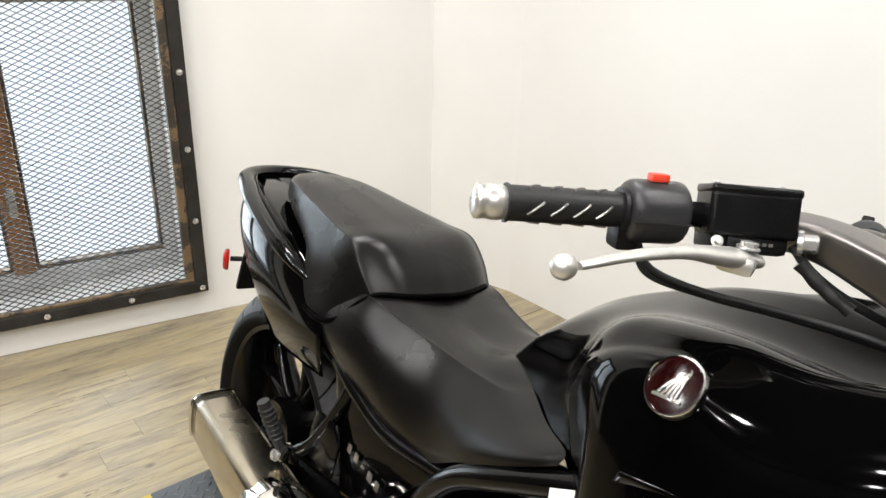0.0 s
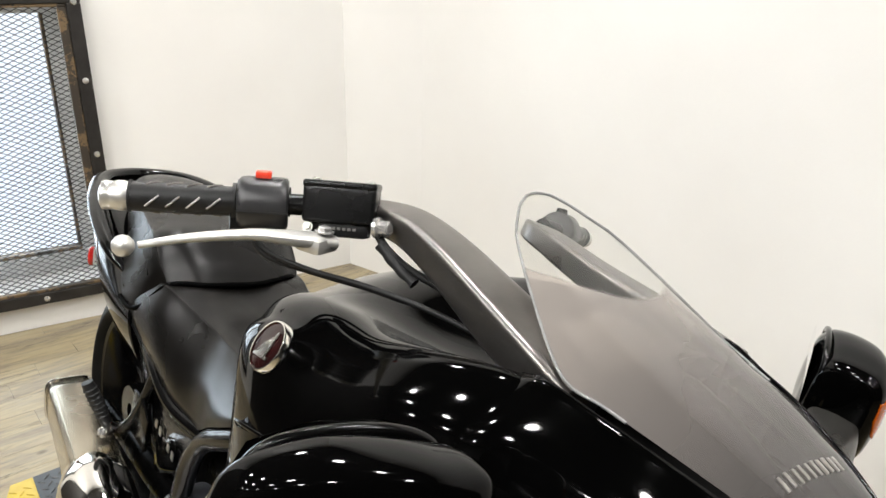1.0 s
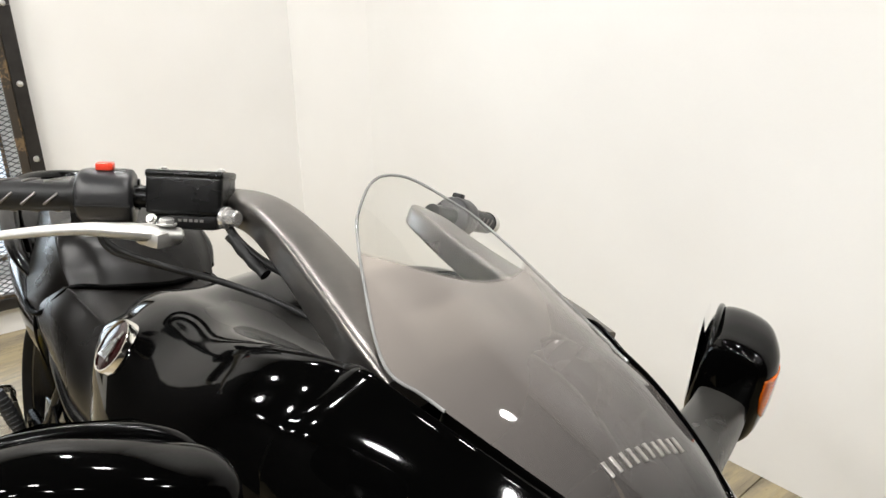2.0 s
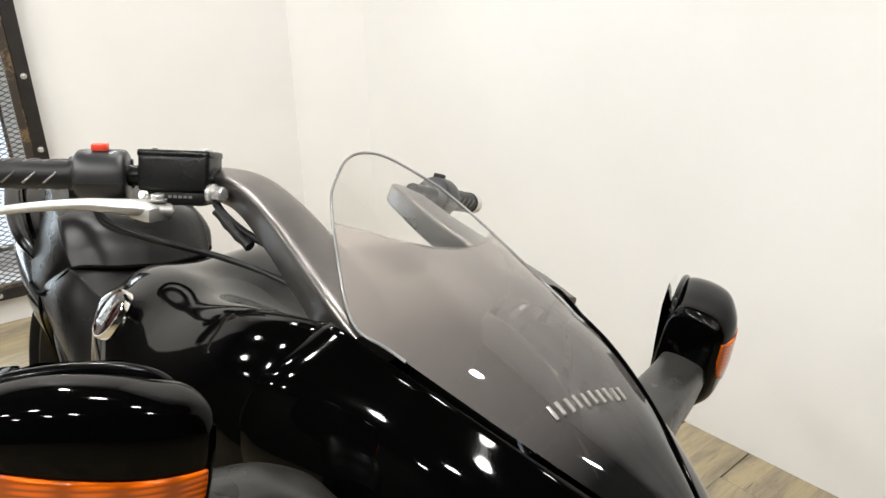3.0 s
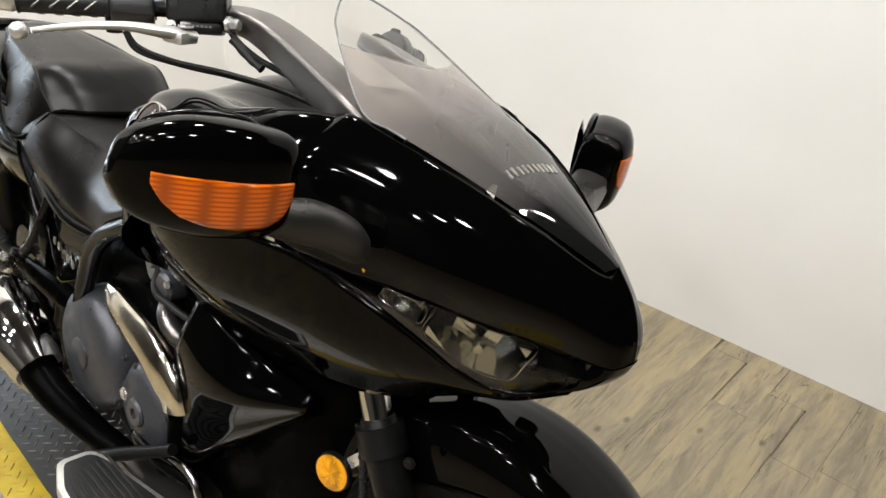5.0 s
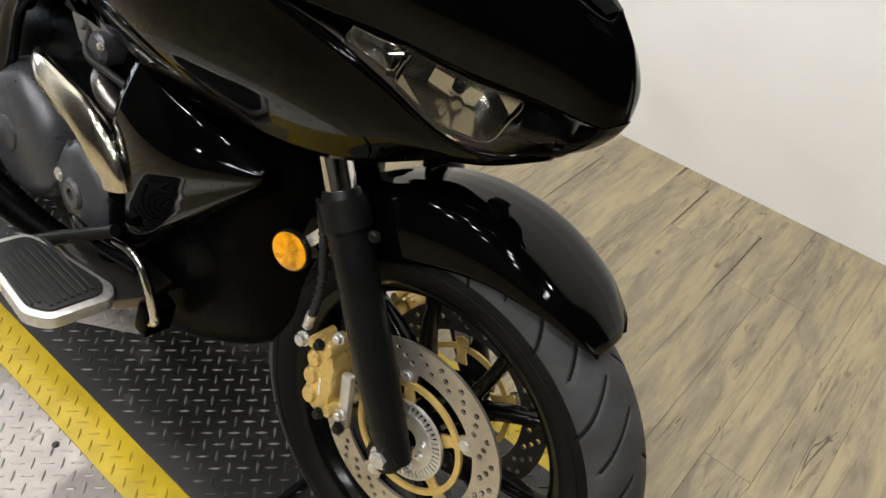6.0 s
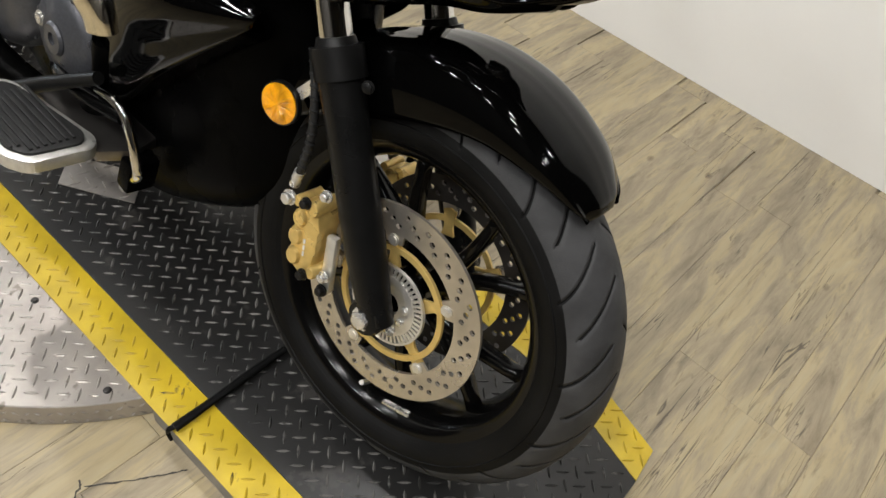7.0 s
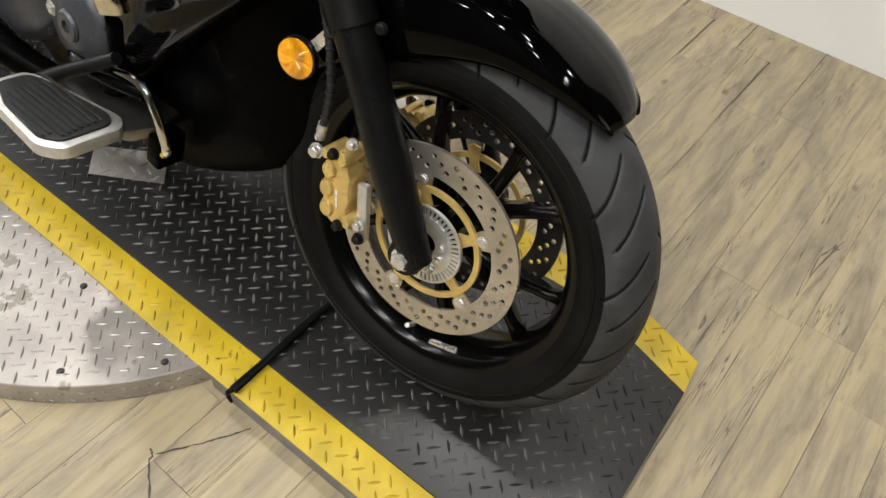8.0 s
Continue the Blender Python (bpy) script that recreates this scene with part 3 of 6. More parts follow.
# floor: a sheet with planks laid on it
base = part("floor", [(-3.63, -4.4, -0.006), (4.8, -4.4, -0.006), (4.8, 1.5, -0.006), (-2.70, 1.5, -0.006), (-3.63, -4.4, -0.1), (4.8, -4.4, -0.1), (4.8, 1.5, -0.1), (-2.70, 1.5, -0.1)],
            [(0, 1, 2, 3), (7, 6, 5, 4), (0, 4, 5, 1), (1, 5, 6, 2), (2, 6, 7, 3), (3, 7, 4, 0)], SEAM, None, "", False)
tagged(base, "worn tan wood-look vinyl plank floor", "floor", kind="structure")

# ---- the window and its grille ----
window = tagged(new("window_1"), "wooden window behind a steel grille with bright daylight", "window", kind="structure")


def win_bar(name, y0, y1, z0, z1, o0, o1, mat, parent, label=""):
    c = [win(y, z, o) for y in (y0, y1) for z in (z0, z1) for o in (o0, o1)]
    f = [(0, 1, 3, 2), (4, 6, 7, 5), (0, 4, 5, 1), (2, 3, 7, 6), (0, 2, 6, 4), (1, 5, 7, 3)]
    ob = part(name, c, f, mat, parent, label, False)
    mod = ob.modifiers.new("edge", "BEVEL")
    mod.width, mod.segments = 0.003, 2
    return ob


D0, D1 = -0.205, -0.145
win_bar("window_frame", WIN_Y0, WIN_Y1, WIN_Z0, WIN_Z0 + 0.07, D0, D1, VINYL_FRAME, window)
win_bar("window_frame", WIN_Y0, WIN_Y1, WIN_Z1 - 0.05, WIN_Z1, D0, D1, VINYL_FRAME, window)
win_bar("window_frame", WIN_Y1 - 0.05, WIN_Y1, WIN_Z0 + 0.07, WIN_Z1 - 0.05, D0, D1, VINYL_FRAME, window)
win_bar("window_frame", WIN_Y0, WIN_Y0 + 0.05, WIN_Z0 + 0.07, WIN_Z1 - 0.05, D0, D1, VINYL_FRAME, window)
win_bar("mullion", -0.240, -0.170, WIN_Z0 + 0.07, WIN_Z1 - 0.05, D0 + 0.004, D1 + 0.02, WINDOW_WOOD, window, "varnished brown wooden mullion")
for y0, y1 in ((WIN_Y0 + 0.05, -0.240), (-0.170, WIN_Y1 - 0.05)):
    sash = win_bar("sash_rail", y0, y1, WIN_Z0 + 0.07, WIN_Z0 + 0.085, D0 + 0.01, D1 - 0.01, RUST, window)
    win_bar("sash_stile", y1 - 0.012, y1, WIN_Z0 + 0.085, WIN_Z1 - 0.05, D0 + 0.01, D1 - 0.01, RUST, window)
    win_bar("sash_stile", y0, y0 + 0.012, WIN_Z0 + 0.085, WIN_Z1 - 0.05, D0 + 0.01, D1 - 0.01, RUST, window)
    pane = win_bar("pane", y0 + 0.012, y1 - 0.012, WIN_Z0 + 0.085, WIN_Z1 - 0.05, D0 + 0.02, D0 + 0.025, PANE, window)
    pane.visible_shadow = False
block("window_latch", (0.02, 0.025, 0.10), Matrix.Translation(win(-0.207, 0.50, D1 + 0.03)) @ pose(0, 0, 0, 0, 0, 9), STEEL, window, 0.005)

outside, tree, b = material("bright_overcast_outside")
em = tree.nodes.new("ShaderNodeEmission")
gn = noise_node(tree, 0.7, 3)
gr = ramp(tree, gn.outputs[0], [(0.35, (0.80, 0.88, 1.0)), (0.65, (0.93, 0.96, 1.0))])
tree.links.new(gr.outputs[0], em.inputs[0])
em.inputs[1].default_value = 1.4
tree.links.new(em.outputs[0], tree.nodes["Material Output"].inputs[0])
back = part("backdrop", [win(-6, -2, -2.5), win(5, -2, -2.5), win(5, 5, -2.5), win(-6, 5, -2.5)], [(0, 1, 2, 3)], outside, None, "", False)
tagged(back, "bright overcast daylight outside the window", "sky", kind="structure")

grille = tagged(new("window_grille"), "dark steel window guard of expanded metal bolted to the wall", "window guard")
GY0, GY1, GZ0, GZ1 = -0.86, 0.368, 0.112, 1.230
FW, RW = 0.045, 0.03
for y0, y1, z0, z1 in ((GY0, GY1, GZ0, GZ0 + FW), (GY0, GY1, GZ1 - FW, GZ1), (GY0, GY0 + FW, GZ0 + FW, GZ1 - FW), (GY1 - FW, GY1, GZ0 + FW, GZ1 - FW)):
    win_bar("flange", y0, y1, z0, z1, 0.002, 0.05, GRILLE, grille)
for y0, y1, z0, z1 in ((GY0 + FW, GY1 - FW, GZ0 + FW, GZ0 + FW + 0.012), (GY0 + FW, GY1 - FW, GZ1 - FW - 0.012, GZ1 - FW), (GY1 - FW - RW, GY1 - FW, GZ0 + FW + 0.012, GZ1 - FW - 0.012)):
    win_bar("inner_flange", y0, y1, z0, z1, 0.02, 0.044, RUST, grille, "rust-brown inner steel bar")
for k in range(5):
    bolt(grille, win(GY1 - 0.022, 0.13 + 0.265 * k, 0.05), (1, -0.158, 0), 0.008, 0.008, ZINC)
for k in range(4):
    bolt(grille, win(0.10 - 0.27 * k, GZ0 + 0.022, 0.05), (1, -0.158, 0), 0.008, 0.008, ZINC)
for k in range(4):
    bolt(grille, win(0.10 - 0.27 * k, GZ1 - 0.022, 0.05), (1, -0.158, 0), 0.008, 0.008, ZINC)
# expanded metal: wavy strands that touch
verts, faces = [], []
PY, PZ, SW, ST_ = 0.036, 0.0093, 0.0026, 0.004
y0, y1, z0, z1 = GY0 + FW, GY1 - FW - 0.004, GZ0 + FW, GZ1 - FW
rows_n, cols_n = int((z1 - z0) / PZ), int((y1 - y0) / (PY / 2))
for r in range(rows_n):
    for c in range(cols_n):
        za = z0 + r * PZ + (PZ if (c + r) % 2 else 0)
        zb = z0 + r * PZ + (PZ if (c + 1 + r) % 2 else 0)
        ya, yb = y0 + c * PY / 2, y0 + (c + 1) * PY / 2
        n0 = len(verts)
        for y, z in ((ya, za), (yb, zb)):
            verts += [win(y, z - SW / 2, 0.030), win(y, z + SW / 2, 0.030), win(y, z + SW / 2, 0.030 + ST_), win(y, z - SW / 2, 0.030 + ST_)]
        for k in range(4):
            faces.append((n0 + k, n0 + (k + 1) % 4, n0 + 4 + (k + 1) % 4, n0 + 4 + k))
me = bpy.data.meshes.new("expanded_metal")
me.from_pydata([tuple(v) for v in verts], [], faces)
me.materials.append(GRILLE)
net = new("expanded_metal", me)
net.parent = grille
tagged(net, "black diamond mesh of expanded steel", kind="stuff")

# ---- turntable, deck and strap ----


def treads(name, inside, x0, x1, y0, y1, z, mat, parent, origin, pitch=0.024, turn=radians(45)):
    """Raised lozenges of tread plate, crosswise in turn, joined in one mesh."""
    verts, faces = [], []
    ca, sa = math.cos(turn), math.sin(turn)
    span = int(1.5 * max(x1 - x0, y1 - y0, abs(origin[0] - x0), abs(origin[0] - x1)) / pitch) + 2
    for i in range(-span, span):
        for j in range(-span, span):
            u, v = i * pitch, j * pitch
            x, y = origin[0] + u * ca - v * sa, origin[1] + u * sa + v * ca
            if not (x0 < x < x1 and y0 < y < y1 and inside(x, y)):
                continue
            a = turn + (math.pi / 2 if (i + j) % 2 else 0)
            dx, dy = math.cos(a), math.sin(a)
            lx, wd, h = pitch * 0.52, pitch * 0.098, 0.0020
            n0 = len(verts)
            for s, w, k in ((-1, 0, 0), (-0.35, -1, 0), (0.35, -1, 0), (1, 0, 0), (0.35, 1, 0), (-0.35, 1, 0), (-0.6, 0, 1), (0.6, 0, 1)):
                verts.append((x + dx * lx * s - dy * wd * w, y + dy * lx * s + dx * wd * w, z + h * k))
            faces += [(n0, n0 + 1, n0 + 6), (n0 + 1, n0 + 2, n0 + 7, n0 + 6), (n0 + 2, n0 + 3, n0 + 7), (n0 + 3, n0 + 4, n0 + 7), (n0 + 4, n0 + 5, n0 + 6, n0 + 7), (n0 + 5, n0, n0 + 6)]
    me = bpy.data.meshes.new(name)
    me.from_pydata(verts, [], faces)
    me.materials.append(mat)
    ob = new(name, me)
    ob.parent = parent
    return tagged(ob, kind="stuff")


TT, TTR, TTZ = (-0.80, -0.03), 0.602, 0.0535
table = tagged(new("turntable"), "round bare tread plate display turntable on the floor", "turntable")
lathe("top_plate", [(0.0, 0.0), (TTR, 0.0), (TTR + 0.002, -0.002), (TTR + 0.002, -TTZ + 0.001), (0.0, -TTZ + 0.001)], SILVER_PLATE, table, Matrix.Translation((*TT, TTZ)) @ pose(0, 0, 0, 90, 0, 0), n=160, closed=False)
treads("tread", lambda x, y: math.hypot(x - TT[0], y - TT[1]) < TTR - 0.01 and y < -0.30, -1.4, -0.2, -0.64, -0.29, TTZ, SILVER_PLATE, table, (-0.457, -0.4035))
verts, faces = [], []
for i in range(90):
    for j in range(4):
        t = -0.25 - (i * 0.034 + (0.0, 0.017, 0.017, 0.0)[j]) / TTR
        zc, a = (0.009, 0.009, 0.032, 0.032)[j], radians(-36 if j % 2 else 36)
        n0 = len(verts)
        for s, w, k in ((-1, 0, 0), (0, -1, 0), (1, 0, 0), (0, 1, 0), (0, 0, 1)):
            du, dv = math.cos(a) * 0.008 * s - math.sin(a) * 0.0025 * w, math.sin(a) * 0.008 * s + math.cos(a) * 0.0025 * w
            rr, tt = TTR + 0.002 + 0.0026 * k, t + du / TTR
            verts.append((TT[0] + rr * math.cos(tt), TT[1] + rr * math.sin(tt), zc + dv))
        faces += [(n0, n0 + 1, n0 + 4), (n0 + 1, n0 + 2, n0 + 4), (n0 + 2, n0 + 3, n0 + 4), (n0 + 3, n0, n0 + 4)]
rim_ob = part("rim_tread", verts, faces, SILVER_PLATE, table, "", False)
tagged(rim_ob, kind="stuff")
for x, y in ((-0.549, -0.342), (-0.317, -0.351), (-0.43, -0.47), (-0.68, -0.52)):
    bolt(table, (x, y, TTZ), (0, 0, 1), 0.005, 0.004, GRILLE, "screw")

DECK_Z, PLATE = 0.058, 0.004
deck = tagged(new("display_deck"), "black tread plate deck with yellow painted edges", "display deck")


def far_edge(x, inner):
    y = 0.222 if inner else 0.294
    return y - (0.0 if x < 0.2 else (x - 0.2) * 0.29)


END_X, REAR_X, NEAR_IN, NEAR_OUT = 0.392, -1.815, -0.246, -0.32


def near_edge(x, inner):
    return (NEAR_IN if inner else NEAR_OUT) + 0.048 * max(0.0, (-1.0 - x) / 0.8)


def slab(name, outline, mat):
    return prism(name, outline, PLATE, Matrix.Translation((0, 0, DECK_Z - PLATE)), mat, deck, 0.0015)


slab("plate", [(REAR_X, near_edge(REAR_X, True)), (-1.0, NEAR_IN), (END_X + 0.012, NEAR_IN), (END_X, far_edge(END_X, True)), (0.2, far_edge(0.2, True)), (REAR_X, 0.222)], DARK_PLATE)
slab("yellow_edge", [(REAR_X, near_edge(REAR_X, False) + 0.02), (REAR_X + 0.05, near_edge(REAR_X, False)), (-1.0, NEAR_OUT), (END_X + 0.015, NEAR_OUT), (END_X + 0.012, NEAR_IN - 0.0005), (-1.0, NEAR_IN - 0.0005), (REAR_X, near_edge(REAR_X, True) - 0.0005)], YELLOW)
slab("yellow_edge", [(REAR_X, 0.2225), (0.2, 0.2225), (END_X, far_edge(END_X, True) + 0.0005), (END_X - 0.008, far_edge(END_X, False)), (0.2, 0.294), (REAR_X, 0.294)], YELLOW)
prism("side_skirt", [(-0.25, -0.316), (0.400, -0.316), (0.400, -0.308), (-0.25, -0.308)], DECK_Z - PLATE - 0.001, Matrix.Translation((0, 0, 0.0005)), SKIRT, deck, 0.001, "grey deck side")
for x0 in (0.26, -1.80):
    prism("foot_rail", [(x0, -0.25), (x0 + 0.04, -0.25), (x0 + 0.04, 0.22), (x0, 0.22)], DECK_Z - PLATE - 0.001, Matrix.Translation((0, 0, 0.0005)), GRILLE, deck)
treads("tread", lambda x, y: near_edge(x, True) + 0.012 < y < far_edge(x, True) - 0.012, REAR_X + 0.01, END_X - 0.008, NEAR_IN + 0.012, 0.222, DECK_Z, DARK_TREAD, deck, (-0.147, -0.287))
treads("edge_tread", lambda x, y: near_edge(x, False) + 0.012 < y < near_edge(x, True) - 0.010, REAR_X + 0.03, END_X - 0.008, NEAR_OUT, NEAR_IN + 0.05, DECK_Z, YELLOW_TREAD, deck, (-0.147, -0.287))
treads("edge_tread", lambda x, y: far_edge(x, True) + 0.012 < y < far_edge(x, False) - 0.01, REAR_X + 0.01, END_X - 0.012, 0.15, 0.29, DECK_Z, YELLOW_TREAD, deck, (-0.147, -0.287))

corner = [(-0.772, -0.170), (-0.640, -0.090), (-0.700, -0.030), (-0.832, -0.112)]
prism("bare_plate", corner, 0.003, Matrix.Translation((0, 0, DECK_Z + 0.0026)), SILVER_PLATE, deck, 0.001, "bare steel corner plate")
treads("plate_tread", lambda x, y: all((b[0] - a[0]) * (y - a[1]) - (b[1] - a[1]) * (x - a[0]) > 0.0006 for a, b in zip(corner, corner[1:] + corner[:1])), -0.84, -0.63, -0.18, -0.02, DECK_Z + 0.0056, SILVER_PLATE, deck, (-0.74, -0.10), 0.024, radians(76))

strap = tagged(new("tie_down_strap"), "narrow black ratchet strap from the front wheel over the deck edge", "strap")
tube("webbing", [(-0.176, -0.03, 0.075), (-0.184, -0.12, 0.070), (-0.184, -0.22, 0.069), (-0.185, -0.318, 0.067)], [0.0082, 0.0068, 0.0084, 0.0072, 0.0086], STRAP, strap, 10, 24, 0.75)
tube("hook", [(-0.186, -0.314, 0.066), (-0.192, -0.324, 0.060), (-0.193, -0.325, 0.045), (-0.190, -0.324, 0.030)], [0.005, 0.004, 0.003], STRAP, strap, 8, 12)
# ---- the motorcycle: x ahead, y to its left, front axle over the origin ----
bike = tagged(new("motorcycle"), "gloss black cruiser motorcycle leaning on its side stand", "motorcycle")
bike.matrix_basis = Matrix.Translation((0, -0.075, DECK_Z + 0.0005)) @ pose(0, 0, 0, 0, 0, -2.5) @ pose(0, 0, 0, -10.9, 0, 0)
ZA = 0.305
AXLE = Matrix.Translation((0, 0, ZA))
RAKE = radians(28.5)
STEER = AXLE @ Matrix.Rotation(radians(4.6), 4, Vector((-math.sin(RAKE), 0, math.cos(RAKE)))) @ AXLE.inverted()
FRONT = STEER @ AXLE
REAR_AXLE = Matrix.Translation((-1.462, 0, 0.311))


def tyre_mesh(name, radius, half, bead, m, mat, parent, pitches, lean=0.052, bend=0.030, crown=0.92):
    """A tyre with a round tread; its rows sweep back from the middle, and narrow grooves run along some of them."""
    nv = 60
    t = np.linspace(-1, 1, nv)
    prof = []
    for s in t:
        a = abs(s)
        if a < 0.66:
            q = a / 0.66 * radians(76)
            y, r = half * 0.97 * math.sin(q) / math.sin(radians(76)), radius - (1 - math.cos(q)) * half * crown
        else:
            k = (a - 0.66) / 0.34
            r0 = radius - (1 - math.cos(radians(76))) * half * crown
            y, r = half * (0.97 + 0.05 * math.sin(k * math.pi) - 0.17 * k * k), r0 + (bead - r0) * k
        prof.append((math.copysign(y, s), r))
    prof = np.array(prof)
    step = math.pi * radius / pitches
    inside = [-0.0023, -0.0013, 0.0013, 0.0023] + [step * f for f in (0.2, 0.38, 0.56, 0.74, 0.88)]
    arc = np.array([i * step + d for i in range(2 * pitches) for d in inside])
    row_kind = np.array([j for i in range(2 * pitches) for j in range(9)])
    row_odd = np.array([i % 2 for i in range(2 * pitches) for j in range(9)])
    nu = len(arc)
    k = np.minimum(np.abs(prof[:, 0]) / half, 1.0)
    sweep = lean * k + bend * k * k
    th = (arc[:, None] + sweep[None, :]) / radius
    rr = np.repeat(prof[None, :, 1], nu, 0)
    yy = np.repeat(prof[None, :, 0], nu, 0)
    right = yy < 0
    long_one = (row_odd[:, None] == 0) == right
    reach = np.where(long_one, (k[None, :] > 0.10) & (k[None, :] < 0.86), (k[None, :] > 0.36) & (k[None, :] < 0.97))
    tread_here = np.abs(t)[None, :] < 0.66
    cut = reach & tread_here & ((row_kind == 1) | (row_kind == 2))[:, None]
    rr = rr - 0.0055 * cut
    verts = np.stack([rr * np.sin(th), yy, rr * np.cos(th)], 2).reshape(-1, 3)
    faces = [(i * nv + j, i * nv + j + 1, ((i + 1) % nu) * nv + j + 1, ((i + 1) % nu) * nv + j) for i in range(nu) for j in range(nv - 1)]
    me = bpy.data.meshes.new(name)
    me.from_pydata(verts.tolist(), [], faces)
    me.transform(m)
    me.shade_smooth()
    for one in (mat, TREAD, GROOVE):
        me.materials.append(one)
    on_tread = (np.abs(t[:-1] + t[1:]) / 2 < 0.64)[None, :]
    near_cut = cut[:, :-1] | np.roll(cut, -1, 0)[:, :-1]
    me.polygons.foreach_set("material_index", np.where(near_cut, 2, np.where(on_tread, 1, 0)).astype(np.int32).ravel())
    ob = new(name, me)
    ob.parent = parent
    return ob


def drilled_ring(name, r0, r1, y0, y1, sectors, pattern, hole, mat, parent, m, label=""):
    """A flat ring with round holes through it; pattern: for each row of cells, which of every so many sectors has a hole."""
    verts, faces = [], []
    rows = len(pattern)
    for j, (every, first) in enumerate(pattern):
        ra, rb = r0 + (r1 - r0) * j / rows, r0 + (r1 - r0) * (j + 1) / rows
        for i in range(sectors):
            a0, a1 = 2 * math.pi * i / sectors, 2 * math.pi * (i + 1) / sectors
            am, rm = (a0 + a1) / 2, (ra + rb) / 2
            edge = [(a0, ra), (am, ra), (a1, ra), (a1, rm), (a1, rb), (am, rb), (a0, rb), (a0, rm)]
            n0 = len(verts)
            for y in (y0, y1):
                verts += [(r * math.sin(a), y, r * math.cos(a)) for a, r in edge]
            if every and i % every == first:
                cx, cz = rm * math.sin(am), rm * math.cos(am)
                n1 = len(verts)
                for y in (y0, y1):
                    for a, r in edge:
                        dx, dz = r * math.sin(a) - cx, r * math.cos(a) - cz
                        q = math.hypot(dx, dz)
                        verts.append((cx + dx / q * hole, y, cz + dz / q * hole))
                for k in range(8):
                    l = (k + 1) % 8
                    faces += [(n0 + k, n0 + l, n1 + l, n1 + k), (n0 + 8 + l, n0 + 8 + k, n1 + 8 + k, n1 + 8 + l), (n1 + k, n1 + l, n1 + 8 + l, n1 + 8 + k)]
            else:
                faces += [tuple(n0 + k for k in range(8)), tuple(n0 + 15 - k for k in range(8))]
            if j == 0:
                faces.append((n0, n0 + 1, n0 + 9, n0 + 8))
                faces.append((n0 + 1, n0 + 2, n0 + 10, n0 + 9))
            if j == rows - 1:
                faces.append((n0 + 4, n0 + 5, n0 + 13, n0 + 12))
                faces.append((n0 + 5, n0 + 6, n0 + 14, n0 + 13))
    ob = part(name, verts, faces, mat, parent, label, True, m)
    return crisp(ob, 30)


# front wheel
rim_profile = [(0.221, -0.046), (0.226, -0.049), (0.222, -0.052), (0.212, -0.050), (0.205, -0.042), (0.198, -0.030), (0.192, -0.012), (0.192, 0.012), (0.198, 0.030), (0.205, 0.042), (0.212, 0.050), (0.222, 0.052), (0.226, 0.049), (0.221, 0.046), (0.208, 0.030), (0.203, 0.0), (0.208, -0.030)]
wheel = lathe("front_wheel", rim_profile, BLACK_FRAME, bike, FRONT, 96, "gloss black cast front wheel")
tyre_mesh("tyre", 0.306, 0.065, 0.222, FRONT, TYRE, wheel, 15)
for side in (-1, 1):
    for r, y in ((0.2275, 0.0555), (0.2345, 0.0598), (0.252, 0.0652)):
        lathe("bead_line", [(r - 0.0014, side * (y - 0.001)), (r, side * (y + 0.0010)), (r + 0.0014, side * (y - 0.001))], TYRE, wheel, FRONT, 96)
lathe("hub", [(0.020, -0.058), (0.046, -0.058), (0.050, -0.050), (0.036, -0.030), (0.034, 0.0), (0.036, 0.030), (0.050, 0.050), (0.046, 0.058), (0.020, 0.058)], BLACK_FRAME, wheel, FRONT, 48)


def spoke(name, angle, r0, r1, w0, w1, parent, m, splay=0.0, depth=0.016):
    """A tapered cast arm from the hub to the rim."""
    a0, a1 = angle, angle + splay
    verts, faces = [], []
    n = 7
    for i in range(n):
        u = i / (n - 1)
        r, w = r0 + (r1 - r0) * u, w0 + (w1 - w0) * u
        w *= 1 + 0.5 * (max(0, u - 0.8) / 0.2) ** 2
        a = a0 + (a1 - a0) * u
        d = depth * (1.15 - 0.4 * u)
        c, s = math.cos(a), math.sin(a)
        for dy, dw in ((-d, -0.55), (-d * 0.6, -1), (d * 0.6, -1), (d, -0.55), (d, 0.55), (d * 0.6, 1), (-d * 0.6, 1), (-d, 0.55)):
            verts.append((r * s + dw * w * c, dy, r * c - dw * w * s))
    for i in range(n - 1):
        for k in range(8):
            faces.append((i * 8 + k, i * 8 + (k + 1) % 8, (i + 1) * 8 + (k + 1) % 8, (i + 1) * 8 + k))
    faces += [tuple(range(8))[::-1], tuple((n - 1) * 8 + k for k in range(8))]
    return part(name, verts, faces, BLACK_FRAME, parent, "", True, m)


